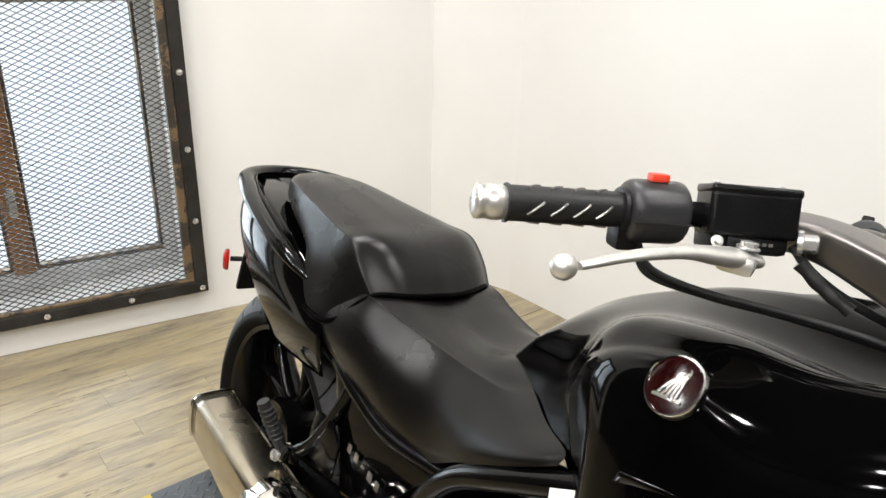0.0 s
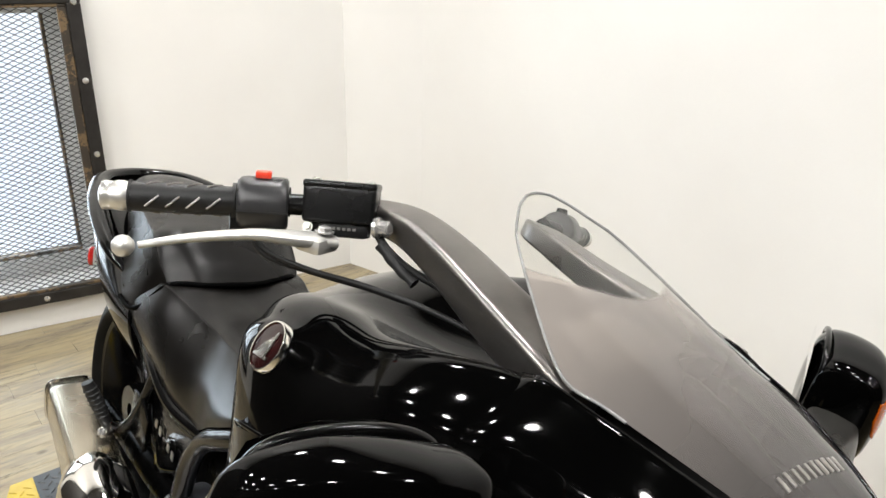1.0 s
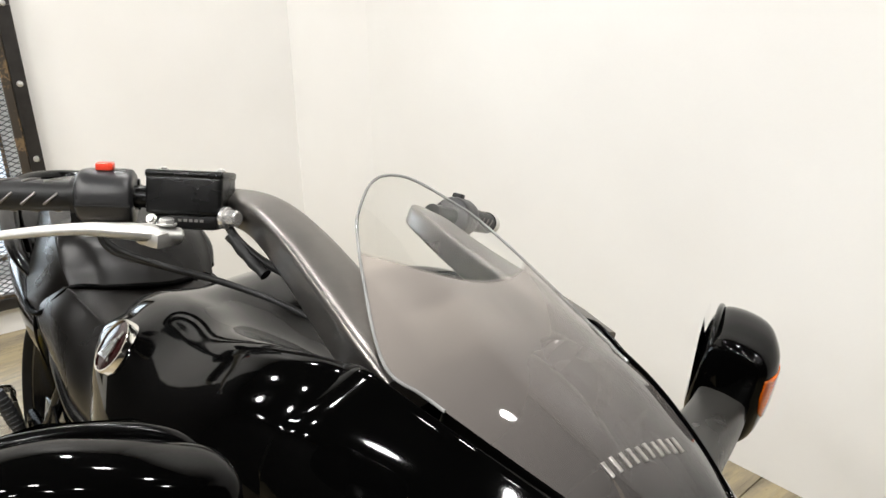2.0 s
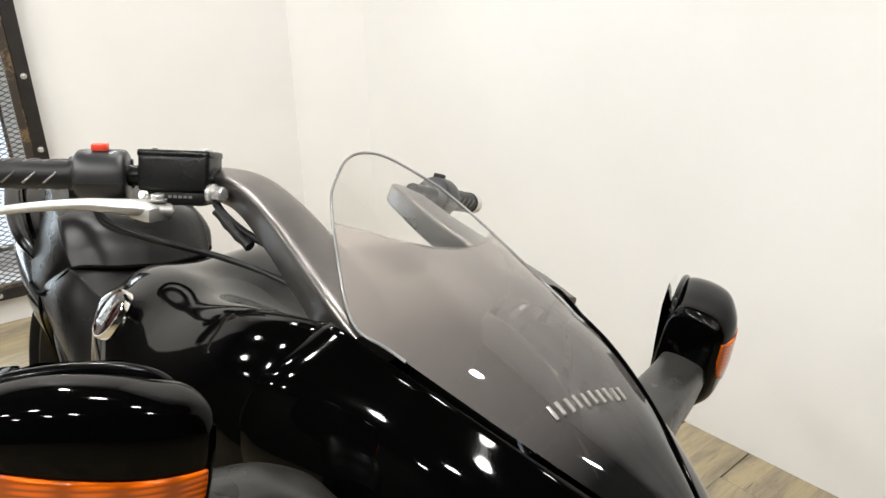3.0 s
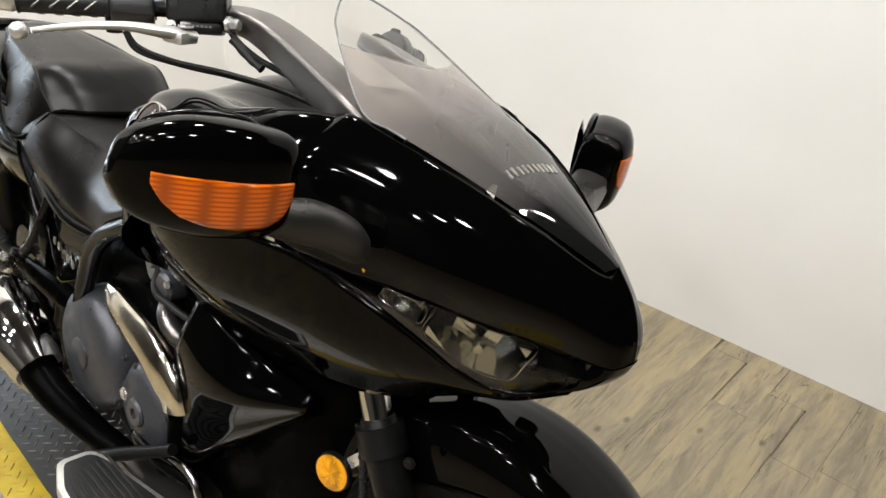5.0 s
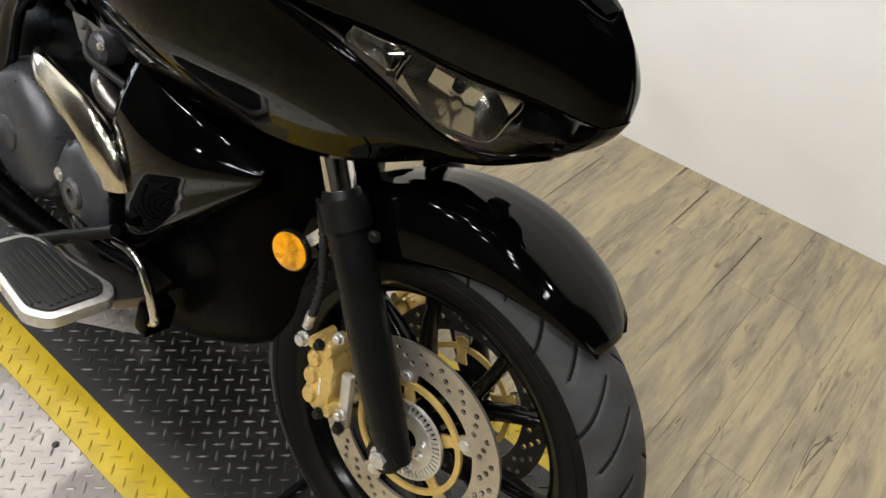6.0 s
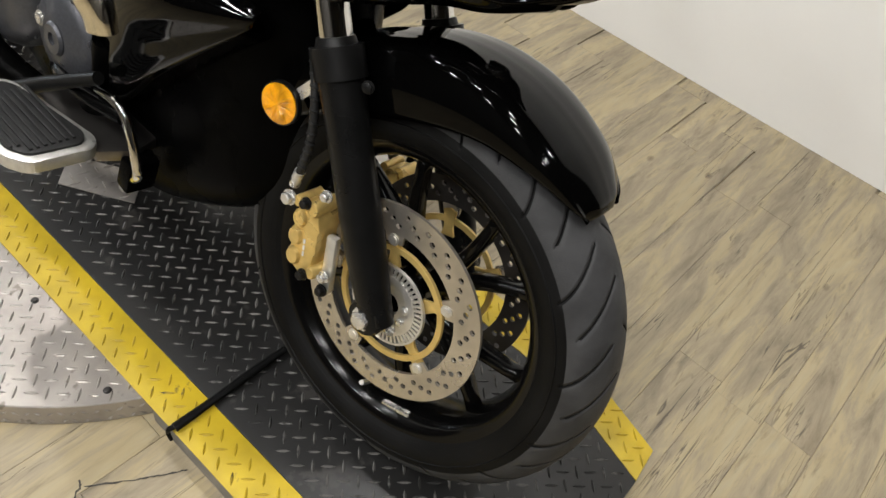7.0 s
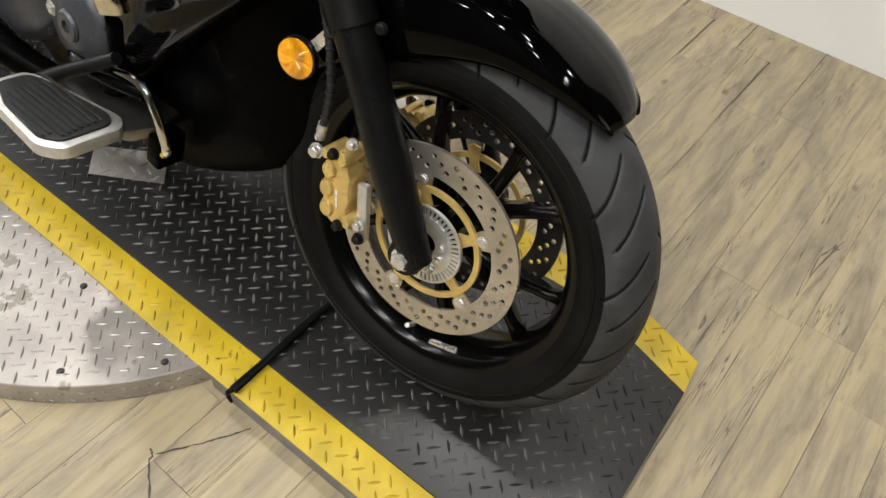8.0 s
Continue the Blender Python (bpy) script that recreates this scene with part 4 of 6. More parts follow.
for k in range(5):
    a = radians(38 + 72 * k)
    spoke("spoke", a - 0.06, 0.036, 0.200, 0.012, 0.0075, wheel, FRONT, -0.24)
    spoke("spoke", a + 0.06, 0.036, 0.200, 0.012, 0.0075, wheel, FRONT, 0.24)
tube("valve_stem", [(0.0, -0.03, -0.19), (0.0, -0.055, -0.175)], 0.004, STEEL, wheel, 8, xf=FRONT)
block("balance_weight", (0.05, 0.01, 0.006), FRONT @ pose(0.06, -0.035, -0.19, 0, -18, 0), ZINC, wheel, 0.002)
THETA = 1.842
for side in (-1, 1):
    y = side * 0.064
    # the far rotor takes dark steel, its shade put into the colour
    rotor = drilled_ring("brake_rotor", 0.107, 0.148, y - 0.0025, y + 0.0025, 72, [(0, 0), (3, 0), (3, 2), (3, 1), (0, 0)], 0.0044, ROTOR if side < 0 else GRILLE, wheel, FRONT, "drilled steel brake rotor")
    for k in range(5):
        t = THETA - k * 2 * math.pi / 5
        c, s = math.cos(t), math.sin(t)
        at = FRONT @ Vector((0.098 * c, y + side * 0.003, 0.098 * s))
        prism("rotor_tab", [(-0.008, -0.013), (0.012, -0.017), (0.012, 0.017), (-0.008, 0.013)], 0.004, FRONT @ Matrix.Translation((0.100 * c, y + 0.002, 0.100 * s)) @ pose(0, 0, 0, 90, 0, 0) @ pose(0, 0, 0, 0, 0, math.degrees(t)), ROTOR, wheel, 0.001)
        bolt(wheel, at, FRONT.to_3x3() @ Vector((0, side, 0)), 0.0065, 0.004, STEEL, "rotor_bolt")
        prism("carrier_arm", [(-0.040, -0.011), (-0.026, -0.0075), (-0.016, -0.009), (0.0, -0.011), (0.004, 0.0), (0.0, 0.011), (-0.016, 0.009), (-0.026, 0.0075), (-0.040, 0.011)], 0.004, FRONT @ Matrix.Translation((0.098 * c, y - side * 0.003 + 0.002, 0.098 * s)) @ pose(0, 0, 0, 90, 0, 0) @ pose(0, 0, 0, 0, 0, math.degrees(t)), GOLD, wheel, 0.001)
    lathe("disc_carrier", [(0.0790, y - side * 0.004), (0.0880, y - side * 0.004), (0.0880, y + side * 0.0004), (0.0875, y + side * 0.0010), (0.0795, y + side * 0.0010), (0.0790, y + side * 0.0004)], GOLD, wheel, FRONT, 72, "gold disc carrier")
# slotted sensor ring
verts, faces = [], []
for i in range(48):
    a0, a1 = 2 * math.pi * i / 48, 2 * math.pi * (i + 0.55) / 48
    n0 = len(verts)
    for y in (-0.070, -0.067):
        for a, r in ((a0, 0.0465), (a1, 0.0465), (a1, 0.0585), (a0, 0.0585)):
            verts.append((r * math.sin(a), y, r * math.cos(a)))
    faces += [(n0, n0 + 1, n0 + 2, n0 + 3), (n0 + 7, n0 + 6, n0 + 5, n0 + 4)] + [(n0 + k, n0 + (k + 1) % 4, n0 + 4 + (k + 1) % 4, n0 + 4 + k) for k in range(4)]
tagged(part("sensor_teeth", verts, faces, STEEL, wheel, "", False, FRONT), kind="stuff")
lathe("sensor_ring", [(0.0585, -0.066), (0.0615, -0.066), (0.0615, -0.071), (0.0585, -0.071)], STEEL, wheel, FRONT, 72)
lathe("sensor_hub", [(0.016, -0.060), (0.044, -0.062), (0.0465, -0.066), (0.0465, -0.071), (0.040, -0.072), (0.030, -0.069), (0.018, -0.068)], STEEL, wheel, FRONT, 60, "turned steel wheel hub cap")
for k in range(3):
    t = radians(-60 + 40 * k)
    bolt(wheel, FRONT @ Vector((0.030 * math.cos(t), -0.070, 0.030 * math.sin(t))), FRONT.to_3x3() @ Vector((0, -1, 0)), 0.005, 0.005, ZINC, "hub_bolt")

# fork legs
for side in (-1, 1):
    y = side * 0.102
    leg = tube("fork_leg", [(0.014, y, 0.297), (-0.045, y, 0.395), (-0.120, y, 0.525), (-0.150, y, 0.578)], [0.022, 0.0275, 0.0275, 0.0285], SATIN_BLACK, bike, 20, 20, xf=STEER, label="satin black fork slider")
    tube("dust_cap", [(-0.147, y, 0.573), (-0.166, y, 0.606)], 0.0325, BLACK_PLASTIC, leg, 20, xf=STEER)
    tube("seal_lip", [(-0.164, y, 0.602), (-0.171, y, 0.615)], [0.027, 0.023], BLACK_PLASTIC, leg, 20, xf=STEER)
    tube("stanchion", [(-0.168, y, 0.61), (-0.27, y, 0.80)], 0.0205, CHROME, leg, 20, xf=STEER, label="chrome fork tube")
    lathe("axle_clamp", [(0.0, -0.016), (0.024, -0.016), (0.027, -0.010), (0.027, 0.016), (0.0, 0.016)], SATIN_BLACK, leg, FRONT @ Matrix.Translation((0.0, y + side * 0.002, 0)), 32, closed=False)
    bolt(leg, FRONT @ Vector((0, y + side * 0.017, 0)), FRONT.to_3x3() @ Vector((0, side, 0)), 0.0125, 0.012, ZINC, "axle_bolt", "zinc axle bolt")
    bolt(leg, FRONT @ Vector((0.030, y - side * 0.006, -0.008)), FRONT.to_3x3() @ Vector((1, side, -0.3)), 0.006, 0.008, ZINC, "pinch_bolt")
    bolt(leg, STEER @ Vector((-0.10, y + side * 0.01, 0.59)), (0.4, side, 0.2), 0.006, 0.005, SATIN_BLACK, "fender_bolt")

# calipers behind the legs
for side in (-1, 1):
    m = STEER @ Matrix.Translation((-0.130, side * 0.084, 0.338)) @ pose(0, 0, 0, 0, -8.0, 0) @ Matrix.Diagonal((0.74, 0.85, 0.90, 1))
    cal = prism("brake_caliper", [(-0.030, -0.062), (-0.012, -0.070), (0.008, -0.066), (0.018, -0.052), (0.018, -0.030), (0.024, -0.018), (0.022, 0.004), (0.026, 0.022), (0.020, 0.044), (0.010, 0.060), (-0.006, 0.066), (-0.020, 0.060), (-0.026, 0.046), (-0.036, 0.036), (-0.034, 0.018), (-0.042, 0.004), (-0.038, -0.018), (-0.044, -0.034), (-0.040, -0.052)],
                0.052, m @ Matrix.Translation((0, side * 0.026 if side > 0 else 0.0 + 0.026, 0)) @ pose(0, 0, 0, 90, 0, 0), GOLD, bike, 0.010, "gold three-piston brake caliper")
    for u, z in ((-0.028, 0.030), (-0.034, -0.004), (-0.034, -0.040)):
        lathe("piston_boss", [(0.0, -0.032), (0.013, -0.032), (0.016, -0.027), (0.017, -0.015), (0.0, -0.015)], GOLD, cal, m @ Matrix.Translation((u + 0.008, 0, z)) @ (Matrix.Identity(4) if side < 0 else pose(0, 0, 0, 180, 0, 0)), 24, closed=False)
    for u, z, r in ((0.022, -0.052, 0.011), (0.010, 0.056, 0.013), (-0.028, 0.056, 0.010)):
        lathe("pin_boss", [(0.0, -0.031), (r * 0.8, -0.031), (r, -0.027), (r, 0.020), (0.0, 0.020)], GOLD, cal, m @ Matrix.Translation((u, 0, z)) @ (Matrix.Identity(4) if side < 0 else pose(0, 0, 0, 180, 0, 0)), 20, closed=False)
    for u, z, mt in ((0.038, 0.092, ZINC), (-0.006, 0.062, BLACK_PLASTIC), (0.006, -0.060, BLACK_PLASTIC)):
        bolt(cal, m @ Vector((u, side * 0.030, z)), m.to_3x3() @ Vector((0, side, 0)), 0.0065, 0.010, mt, "caliper_bolt")
    block("caliper_bracket", (0.024, 0.014, 0.10), m @ Matrix.Translation((0.042, side * 0.004, -0.034)), ALU, cal, 0.005)
    for z in (-0.055, -0.080):
        bolt(cal, m @ Vector((0.042, side * 0.014, z)), m.to_3x3() @ Vector((0, side, 0)), 0.007, 0.010, ZINC if z > -0.06 else BLACK_PLASTIC, "bracket_bolt")
    # the pale casting mark, as plain bars
    for k in range(3):
        block("cast_mark", (0.004, 0.001, 0.008), m @ Matrix.Translation((-0.004, side * 0.0265, -0.028 + 0.011 * k)), LABEL_WHITE, cal, 0.0)
    hose = tube("brake_hose", [(-0.200, side * 0.098, 0.580), (-0.176, side * 0.106, 0.535), (-0.163, side * 0.109, 0.482), (-0.167, side * 0.107, 0.435), (-0.176, side * 0.102, 0.404)], 0.0055, RUBBER, bike, 10, 30, xf=STEER, label="black ribbed brake hose")
    for k in range(12):
        p = spline([(-0.200, side * 0.098, 0.580), (-0.176, side * 0.106, 0.535), (-0.163, side * 0.109, 0.482), (-0.167, side * 0.107, 0.435)], 12)[k]
        lathe("hose_rib", [(0.0055, -0.0025), (0.0072, -0.0012), (0.0072, 0.0012), (0.0055, 0.0025)], RUBBER, hose, STEER @ Matrix.Translation(p) @ pose(0, 0, 0, 70, 0, 0), 10)
    tube("hose_fitting", [(-0.170, side * 0.105, 0.424), (-0.178, side * 0.100, 0.396)], 0.0075, ZINC, hose, 10, xf=STEER)
    bolt(cal, STEER @ Vector((-0.172, side * 0.108, 0.382)), STEER.to_3x3() @ Vector((0, side, 0)), 0.0085, 0.012, ZINC, "banjo_bolt")
    refl = lathe("reflector", [(0.0, 0.005), (0.026, 0.005), (0.029, 0.003), (0.029, -0.005), (0.0, -0.005)], BLACK_PLASTIC, bike, STEER @ Matrix.Translation((-0.222, side * 0.108, 0.497)) @ pose(0, 0, 0, 0, 0, -8 * side), 40, "round amber fork reflector", closed=False)
    lens_v, lens_f = [(0, side * 0.0068, 0)], []
    for k in range(24):
        a = 2 * math.pi * k / 24
        up = 0.0095 if k % 6 == 3 else (0.0055 if k % 6 == 0 else 0.0074)
        lens_v += [(0.014 * math.sin(a), side * up, 0.014 * math.cos(a)), (0.0268 * math.sin(a), side * 0.0045, 0.0268 * math.cos(a)), (0.0272 * math.sin(a), 0.0, 0.0272 * math.cos(a))]
    for k in range(24):
        p, q = 1 + 3 * k, 1 + 3 * ((k + 1) % 24)
        lens_f += [(0, p, q), (p, p + 1, q + 1, q), (p + 1, p + 2, q + 2, q + 1)]
    part("reflector_lens", lens_v, lens_f, REFLECTOR, refl, "amber lens", False, STEER @ Matrix.Translation((-0.222, side * 0.110, 0.497)) @ pose(0, 0, 0, 0, 0, -8 * side))
    block("reflector_bracket", (0.052, 0.004, 0.016), STEER @ Matrix.Translation((-0.186, side * 0.102, 0.540)) @ pose(0, 0, 0, 0, -52, 0), STEEL, refl, 0.0015)

# front fender
rows = []
for deg, rc, re, wy in ((34.5, 0.324, 0.318, 0.040), (31, 0.334, 0.317, 0.056), (22, 0.345, 0.309, 0.071), (8, 0.353, 0.292, 0.078), (-6, 0.356, 0.272, 0.079), (-20, 0.354, 0.260, 0.079), (-36, 0.352, 0.262, 0.078), (-56, 0.350, 0.280, 0.076), (-72, 0.346, 0.315, 0.070)):
    c, s = math.cos(radians(deg)), math.sin(radians(deg))
    rows.append([(r * s, y, ZA + r * c) for r, y in ((rc, 0.0), (rc - 0.002, -wy * 0.45), (rc - 0.010, -wy * 0.84), ((rc + re) / 2 - 0.003, -wy * 0.985), (re, -wy))])
fender = shell("front_fender", rows, BLACK, bike, 56, 24, True, 0.003, "gloss black front fender", STEER, 0.0)
# ---- bodywork ----
screen_rows = [
    [(0.056, -0.030, 0.910), (0.060, -0.020, 0.914), (0.063, -0.010, 0.916), (0.064, 0, 0.917)],
    [(0.000, -0.070, 0.941), (0.004, -0.047, 0.949), (0.006, -0.023, 0.953), (0.007, 0, 0.954)],
    [(-0.054, -0.105, 0.967), (-0.050, -0.070, 0.976), (-0.048, -0.035, 0.981), (-0.047, 0, 0.982)],
    [(-0.115, -0.135, 0.990), (-0.112, -0.090, 1.003), (-0.110, -0.045, 1.009), (-0.109, 0, 1.011)],
    [(-0.165, -0.152, 1.004), (-0.170, -0.100, 1.022), (-0.173, -0.050, 1.031), (-0.174, 0, 1.033)],
    [(-0.206, -0.161, 1.014), (-0.225, -0.107, 1.041), (-0.233, -0.053, 1.053), (-0.236, 0, 1.056)],
    [(-0.275, -0.138, 1.056), (-0.290, -0.090, 1.074), (-0.297, -0.045, 1.082), (-0.300, 0, 1.084)],
    [(-0.320, -0.1175, 1.084), (-0.338, -0.077, 1.096), (-0.347, -0.038, 1.101), (-0.350, 0, 1.102)],
    [(-0.339, -0.103, 1.095), (-0.358, -0.066, 1.107), (-0.368, -0.032, 1.114), (-0.371, 0, 1.116)],
]
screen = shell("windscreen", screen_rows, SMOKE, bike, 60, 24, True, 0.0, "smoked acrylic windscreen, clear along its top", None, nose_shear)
bm = bmesh.new()
bm.from_mesh(screen.data)
rim_edges = [e for e in bm.edges if e.is_boundary and min(v.co.x for v in e.verts) < -0.150]
linked = collections.defaultdict(list)
for e in rim_edges:
    for v in e.verts:
        linked[v.index].append(e.other_vert(v).index)
bm.verts.ensure_lookup_table()
walk_on = min((k for k in linked if len(linked[k]) == 1), key=lambda k: bm.verts[k].co.y)
loop, seen = [], set()
while walk_on is not None:
    loop.append(tuple(bm.verts[walk_on].co))
    seen.add(walk_on)
    walk_on = next((k for k in linked[walk_on] if k not in seen), None)
bm.free()
tube("screen_edge", loop[::2], 0.0014, SCREEN_EDGE, screen, 8, 160, label="polished clear edge")
# raised silver maker's lettering, as plain bars on the screen
skin = BVHTree.FromPolygons([v.co[:] for v in screen.data.vertices], [p.vertices[:] for p in screen.data.polygons])
for k in range(5):
    x, y = -0.0600 + 0.0010 * k, -0.072 + 0.0172 * k
    hit, up, _, _ = skin.ray_cast(Vector((x, y, 1.3)), Vector((0, 0, -1)))
    up = up if up.z > 0 else -up
    side_way = up.cross(Vector((1, 0, 0))).normalized()
    m = Matrix.Translation(hit + up * 0.0006) @ Matrix((side_way.cross(up), side_way, up)).transposed().to_4x4()
    for dy in (-0.0042, 0.0042):
        block("letter_bar", (0.0125, 0.0036, 0.0022), m @ Matrix.Translation((0, dy, 0)), SILVER_LETTER, screen, 0.0008)

cowl_rows = [
    [(0.064, 0, 0.917), (0.088, 0, 0.888), (0.104, 0, 0.852), (0.109, 0, 0.820)],
    [(0.056, -0.030, 0.909), (0.081, -0.037, 0.881), (0.097, -0.040, 0.847), (0.098, -0.036, 0.813)],
    [(0.000, -0.070, 0.940), (0.030, -0.086, 0.902), (0.045, -0.088, 0.862), (0.043, -0.063, 0.818)],
    [(-0.054, -0.105, 0.966), (-0.030, -0.128, 0.922), (-0.020, -0.134, 0.874), (-0.015, -0.103, 0.827)],
    [(-0.115, -0.135, 0.989), (-0.100, -0.168, 0.942), (-0.092, -0.177, 0.888), (-0.087, -0.150, 0.840)],
    [(-0.165, -0.152, 1.003), (-0.160, -0.193, 0.957), (-0.155, -0.206, 0.902), (-0.150, -0.186, 0.846)],
    [(-0.206, -0.161, 1.012), (-0.208, -0.213, 0.965), (-0.210, -0.232, 0.906), (-0.211, -0.216, 0.853)],
    [(-0.232, -0.160, 1.006), (-0.236, -0.222, 0.964), (-0.238, -0.240, 0.906), (-0.238, -0.226, 0.855)],
]
front_cowl = shell("front_cowl", cowl_rows, BLACK, bike, 56, 26, True, 0.003, "gloss black front cowl", None, nose_shear)
chin_rows = [
    [(0.109, 0, 0.821), (0.106, -0.018, 0.818), (0.098, -0.036, 0.814), (0.072, -0.037, 0.806)],
    [(0.100, 0, 0.800), (0.096, -0.018, 0.798), (0.086, -0.036, 0.792), (0.068, -0.041, 0.785)],
    [(0.075, 0, 0.772), (0.070, -0.018, 0.770), (0.064, -0.036, 0.768), (0.057, -0.043, 0.768)],
    [(0.030, 0, 0.748), (0.026, -0.025, 0.747), (0.022, -0.050, 0.746), (0.012, -0.074, 0.746)],
    [(-0.030, 0, 0.742), (-0.034, -0.035, 0.741), (-0.036, -0.070, 0.742), (-0.040, -0.106, 0.750)],
]
shell("nose_chin", chin_rows, BLACK, front_cowl, 24, 20, True, 0.0, "", None, nose_shear)
# added dark block, fills the see-through gap by the lamps so it stays dark
block("nose_filler", (0.044, 0.060, 0.034), Matrix.Translation((0.034, -0.018, 0.786)), SATIN_BLACK, front_cowl, 0.006)
# headlamps
for side in (-1, 1):
    top = [(-0.211, -0.2155, 0.8525), (-0.150, -0.186, 0.8455), (-0.087, -0.150, 0.8395), (-0.015, -0.103, 0.8265), (0.043, -0.063, 0.8175), (0.070, -0.036, 0.8030)]
    low = [(-0.211, -0.2155, 0.8500), (-0.155, -0.190, 0.832), (-0.092, -0.158, 0.800), (-0.038, -0.108, 0.754), (0.012, -0.074, 0.748), (0.056, -0.042, 0.770)]
    mid = [(x0 * 0.5 + x1 * 0.5 + 0.006, y0 * 0.5 + y1 * 0.5 - 0.007, z0 * 0.5 + z1 * 0.5) for (x0, y0, z0), (x1, y1, z1) in zip(top, low)]
    sgn = np.array([1, -side, 1])
    lamp = shell("headlamp", [[np.array(p) * sgn for p in r] for r in zip(top, mid, low)], CLEAR, bike, 30, 12, False, 0.0, "clear-lensed headlamp with chrome reflectors")
    def lamp_at(u, v, deep):
        """A place in the lamp: u along it from the tail, v from its top to its foot, deep behind the lens."""
        k = min(int(u), 4)
        f = u - k
        a, c = np.array(top[k]) * (1 - f) + np.array(top[k + 1]) * f, np.array(low[k]) * (1 - f) + np.array(low[k + 1]) * f
        return (a + (c - a) * v + np.array((-0.8, 0.9, 0)) * deep + np.array((-0.003, 0.003, 0))) * sgn

    housing = [[lamp_at(u, v, d) for v, d in ((0.0, 0.0), (0.04, 0.030), (0.5, 0.042), (0.96, 0.030), (1.0, 0.0))] for u in (0, 0.6, 1.2, 2, 2.8, 3.5, 4.2, 4.7, 5)]
    shell("lamp_housing", housing, SATIN_BLACK, lamp, 30, 20)
    # faceted bright reflector, a big bowl and a small one behind it
    for u0, u1, d0, v0, v1 in ((2.25, 3.75, 0.030, 0.12, 0.90), (1.45, 2.10, 0.016, 0.20, 0.75)):
        verts, faces = [], []
        us, vs = 5, 4
        for i in range(us):
            for j in range(vs):
                a, b = i / (us - 1), j / (vs - 1)
                rim_out = max(abs(2 * a - 1) ** 4, abs(2 * b - 1) ** 4)
                verts.append(lamp_at(u0 + (u1 - u0) * a, v0 + (v1 - v0) * b, 0.004 + d0 * (1 - rim_out)))
        for i in range(us - 1):
            for j in range(vs - 1):
                n0 = i * vs + j
                faces.append((n0, n0 + 1, n0 + vs + 1, n0 + vs))
        part("reflector_bowl", verts, faces, LAMP_CHROME, lamp, "faceted chrome reflector", False)
        loop = [lamp_at(u0, v0, 0.004), lamp_at((u0 + u1) / 2, v0, 0.004), lamp_at(u1, v0, 0.004), lamp_at(u1 + 0.06, (v0 + v1) / 2, 0.003), lamp_at(u1, v1, 0.004), lamp_at((u0 + u1) / 2, v1, 0.004), lamp_at(u0, v1, 0.004), lamp_at(u0, v0, 0.004)]
        tube("reflector_rim", loop, 0.0012, CHROME, lamp, 8, 60)
    base_at, tip_at = Vector(lamp_at(3.0, 0.55, 0.026)), Vector(lamp_at(3.0, 0.55, 0.006))
    tube("bulb", [base_at, tip_at], [0.006, 0.0045], CLEAR, lamp, 14)
    tube("bulb_shield", [base_at.lerp(tip_at, 0.7), tip_at], [0.0075, 0.005], CHROME, lamp, 14)
    block("lamp_divider", (0.004, 0.024, 0.045), Matrix.Translation(lamp_at(2.2, 0.45, 0.012)) @ pose(0, 0, 0, 0, 20, 35 * side), CHROME, lamp, 0.001)
    tube("lamp_trim", [np.array(p) * sgn for p in low], 0.003, BLACK, lamp, 8, 40)

# side cowls under the headlamps
side_rows = [
    [(0.058, -0.030, 0.768), (0.052, -0.030, 0.757), (0.044, -0.022, 0.750)],
    [(0.012, -0.073, 0.747), (0.004, -0.068, 0.735), (-0.004, -0.056, 0.728)],
    [(-0.038, -0.107, 0.753), (-0.044, -0.100, 0.733), (-0.050, -0.080, 0.716)],
    [(-0.092, -0.158, 0.799), (-0.105, -0.152, 0.745), (-0.118, -0.112, 0.686)],
    [(-0.155, -0.190, 0.831), (-0.175, -0.188, 0.752), (-0.195, -0.132, 0.664)],
    [(-0.211, -0.2155, 0.852), (-0.250, -0.213, 0.760), (-0.279, -0.155, 0.660)],
    [(-0.290, -0.252, 0.862), (-0.345, -0.246, 0.762), (-0.395, -0.172, 0.658)],
    [(-0.400, -0.272, 0.862), (-0.450, -0.250, 0.772), (-0.505, -0.186, 0.682)],
    [(-0.500, -0.280, 0.846), (-0.545, -0.238, 0.785), (-0.590, -0.195, 0.730)],
]
side_cowl = shell("side_cowl", side_rows, BLACK, bike, 56, 20, True, 0.003, "gloss black side cowl sweeping down behind the headlamp", None, nose_shear)
# lower cowl and belly
low_rows = [
    [(-0.500, -0.165, 0.655), (-0.420, -0.165, 0.640), (-0.330, -0.158, 0.628), (-0.250, -0.138, 0.612)],
    [(-0.512, -0.190, 0.580), (-0.425, -0.200, 0.572), (-0.340, -0.190, 0.576), (-0.248, -0.150, 0.600)],
    [(-0.545, -0.182, 0.480), (-0.470, -0.188, 0.465), (-0.375, -0.182, 0.512), (-0.250, -0.150, 0.590)],
    [(-0.575, -0.170, 0.380), (-0.505, -0.172, 0.345), (-0.405, -0.172, 0.440), (-0.260, -0.146, 0.576)],
    [(-0.575, -0.125, 0.372), (-0.500, -0.128, 0.340), (-0.398, -0.125, 0.434), (-0.262, -0.105, 0.564)],
]
for side in (-1, 1):
    shell("lower_cowl", low_rows if side < 0 else [[(x, 2 * MID * z - y, z) for x, y, z in r] for r in low_rows], BLACK, bike, 26, 26, False, 0.003, "gloss black lower cowl")
belly_rows = []
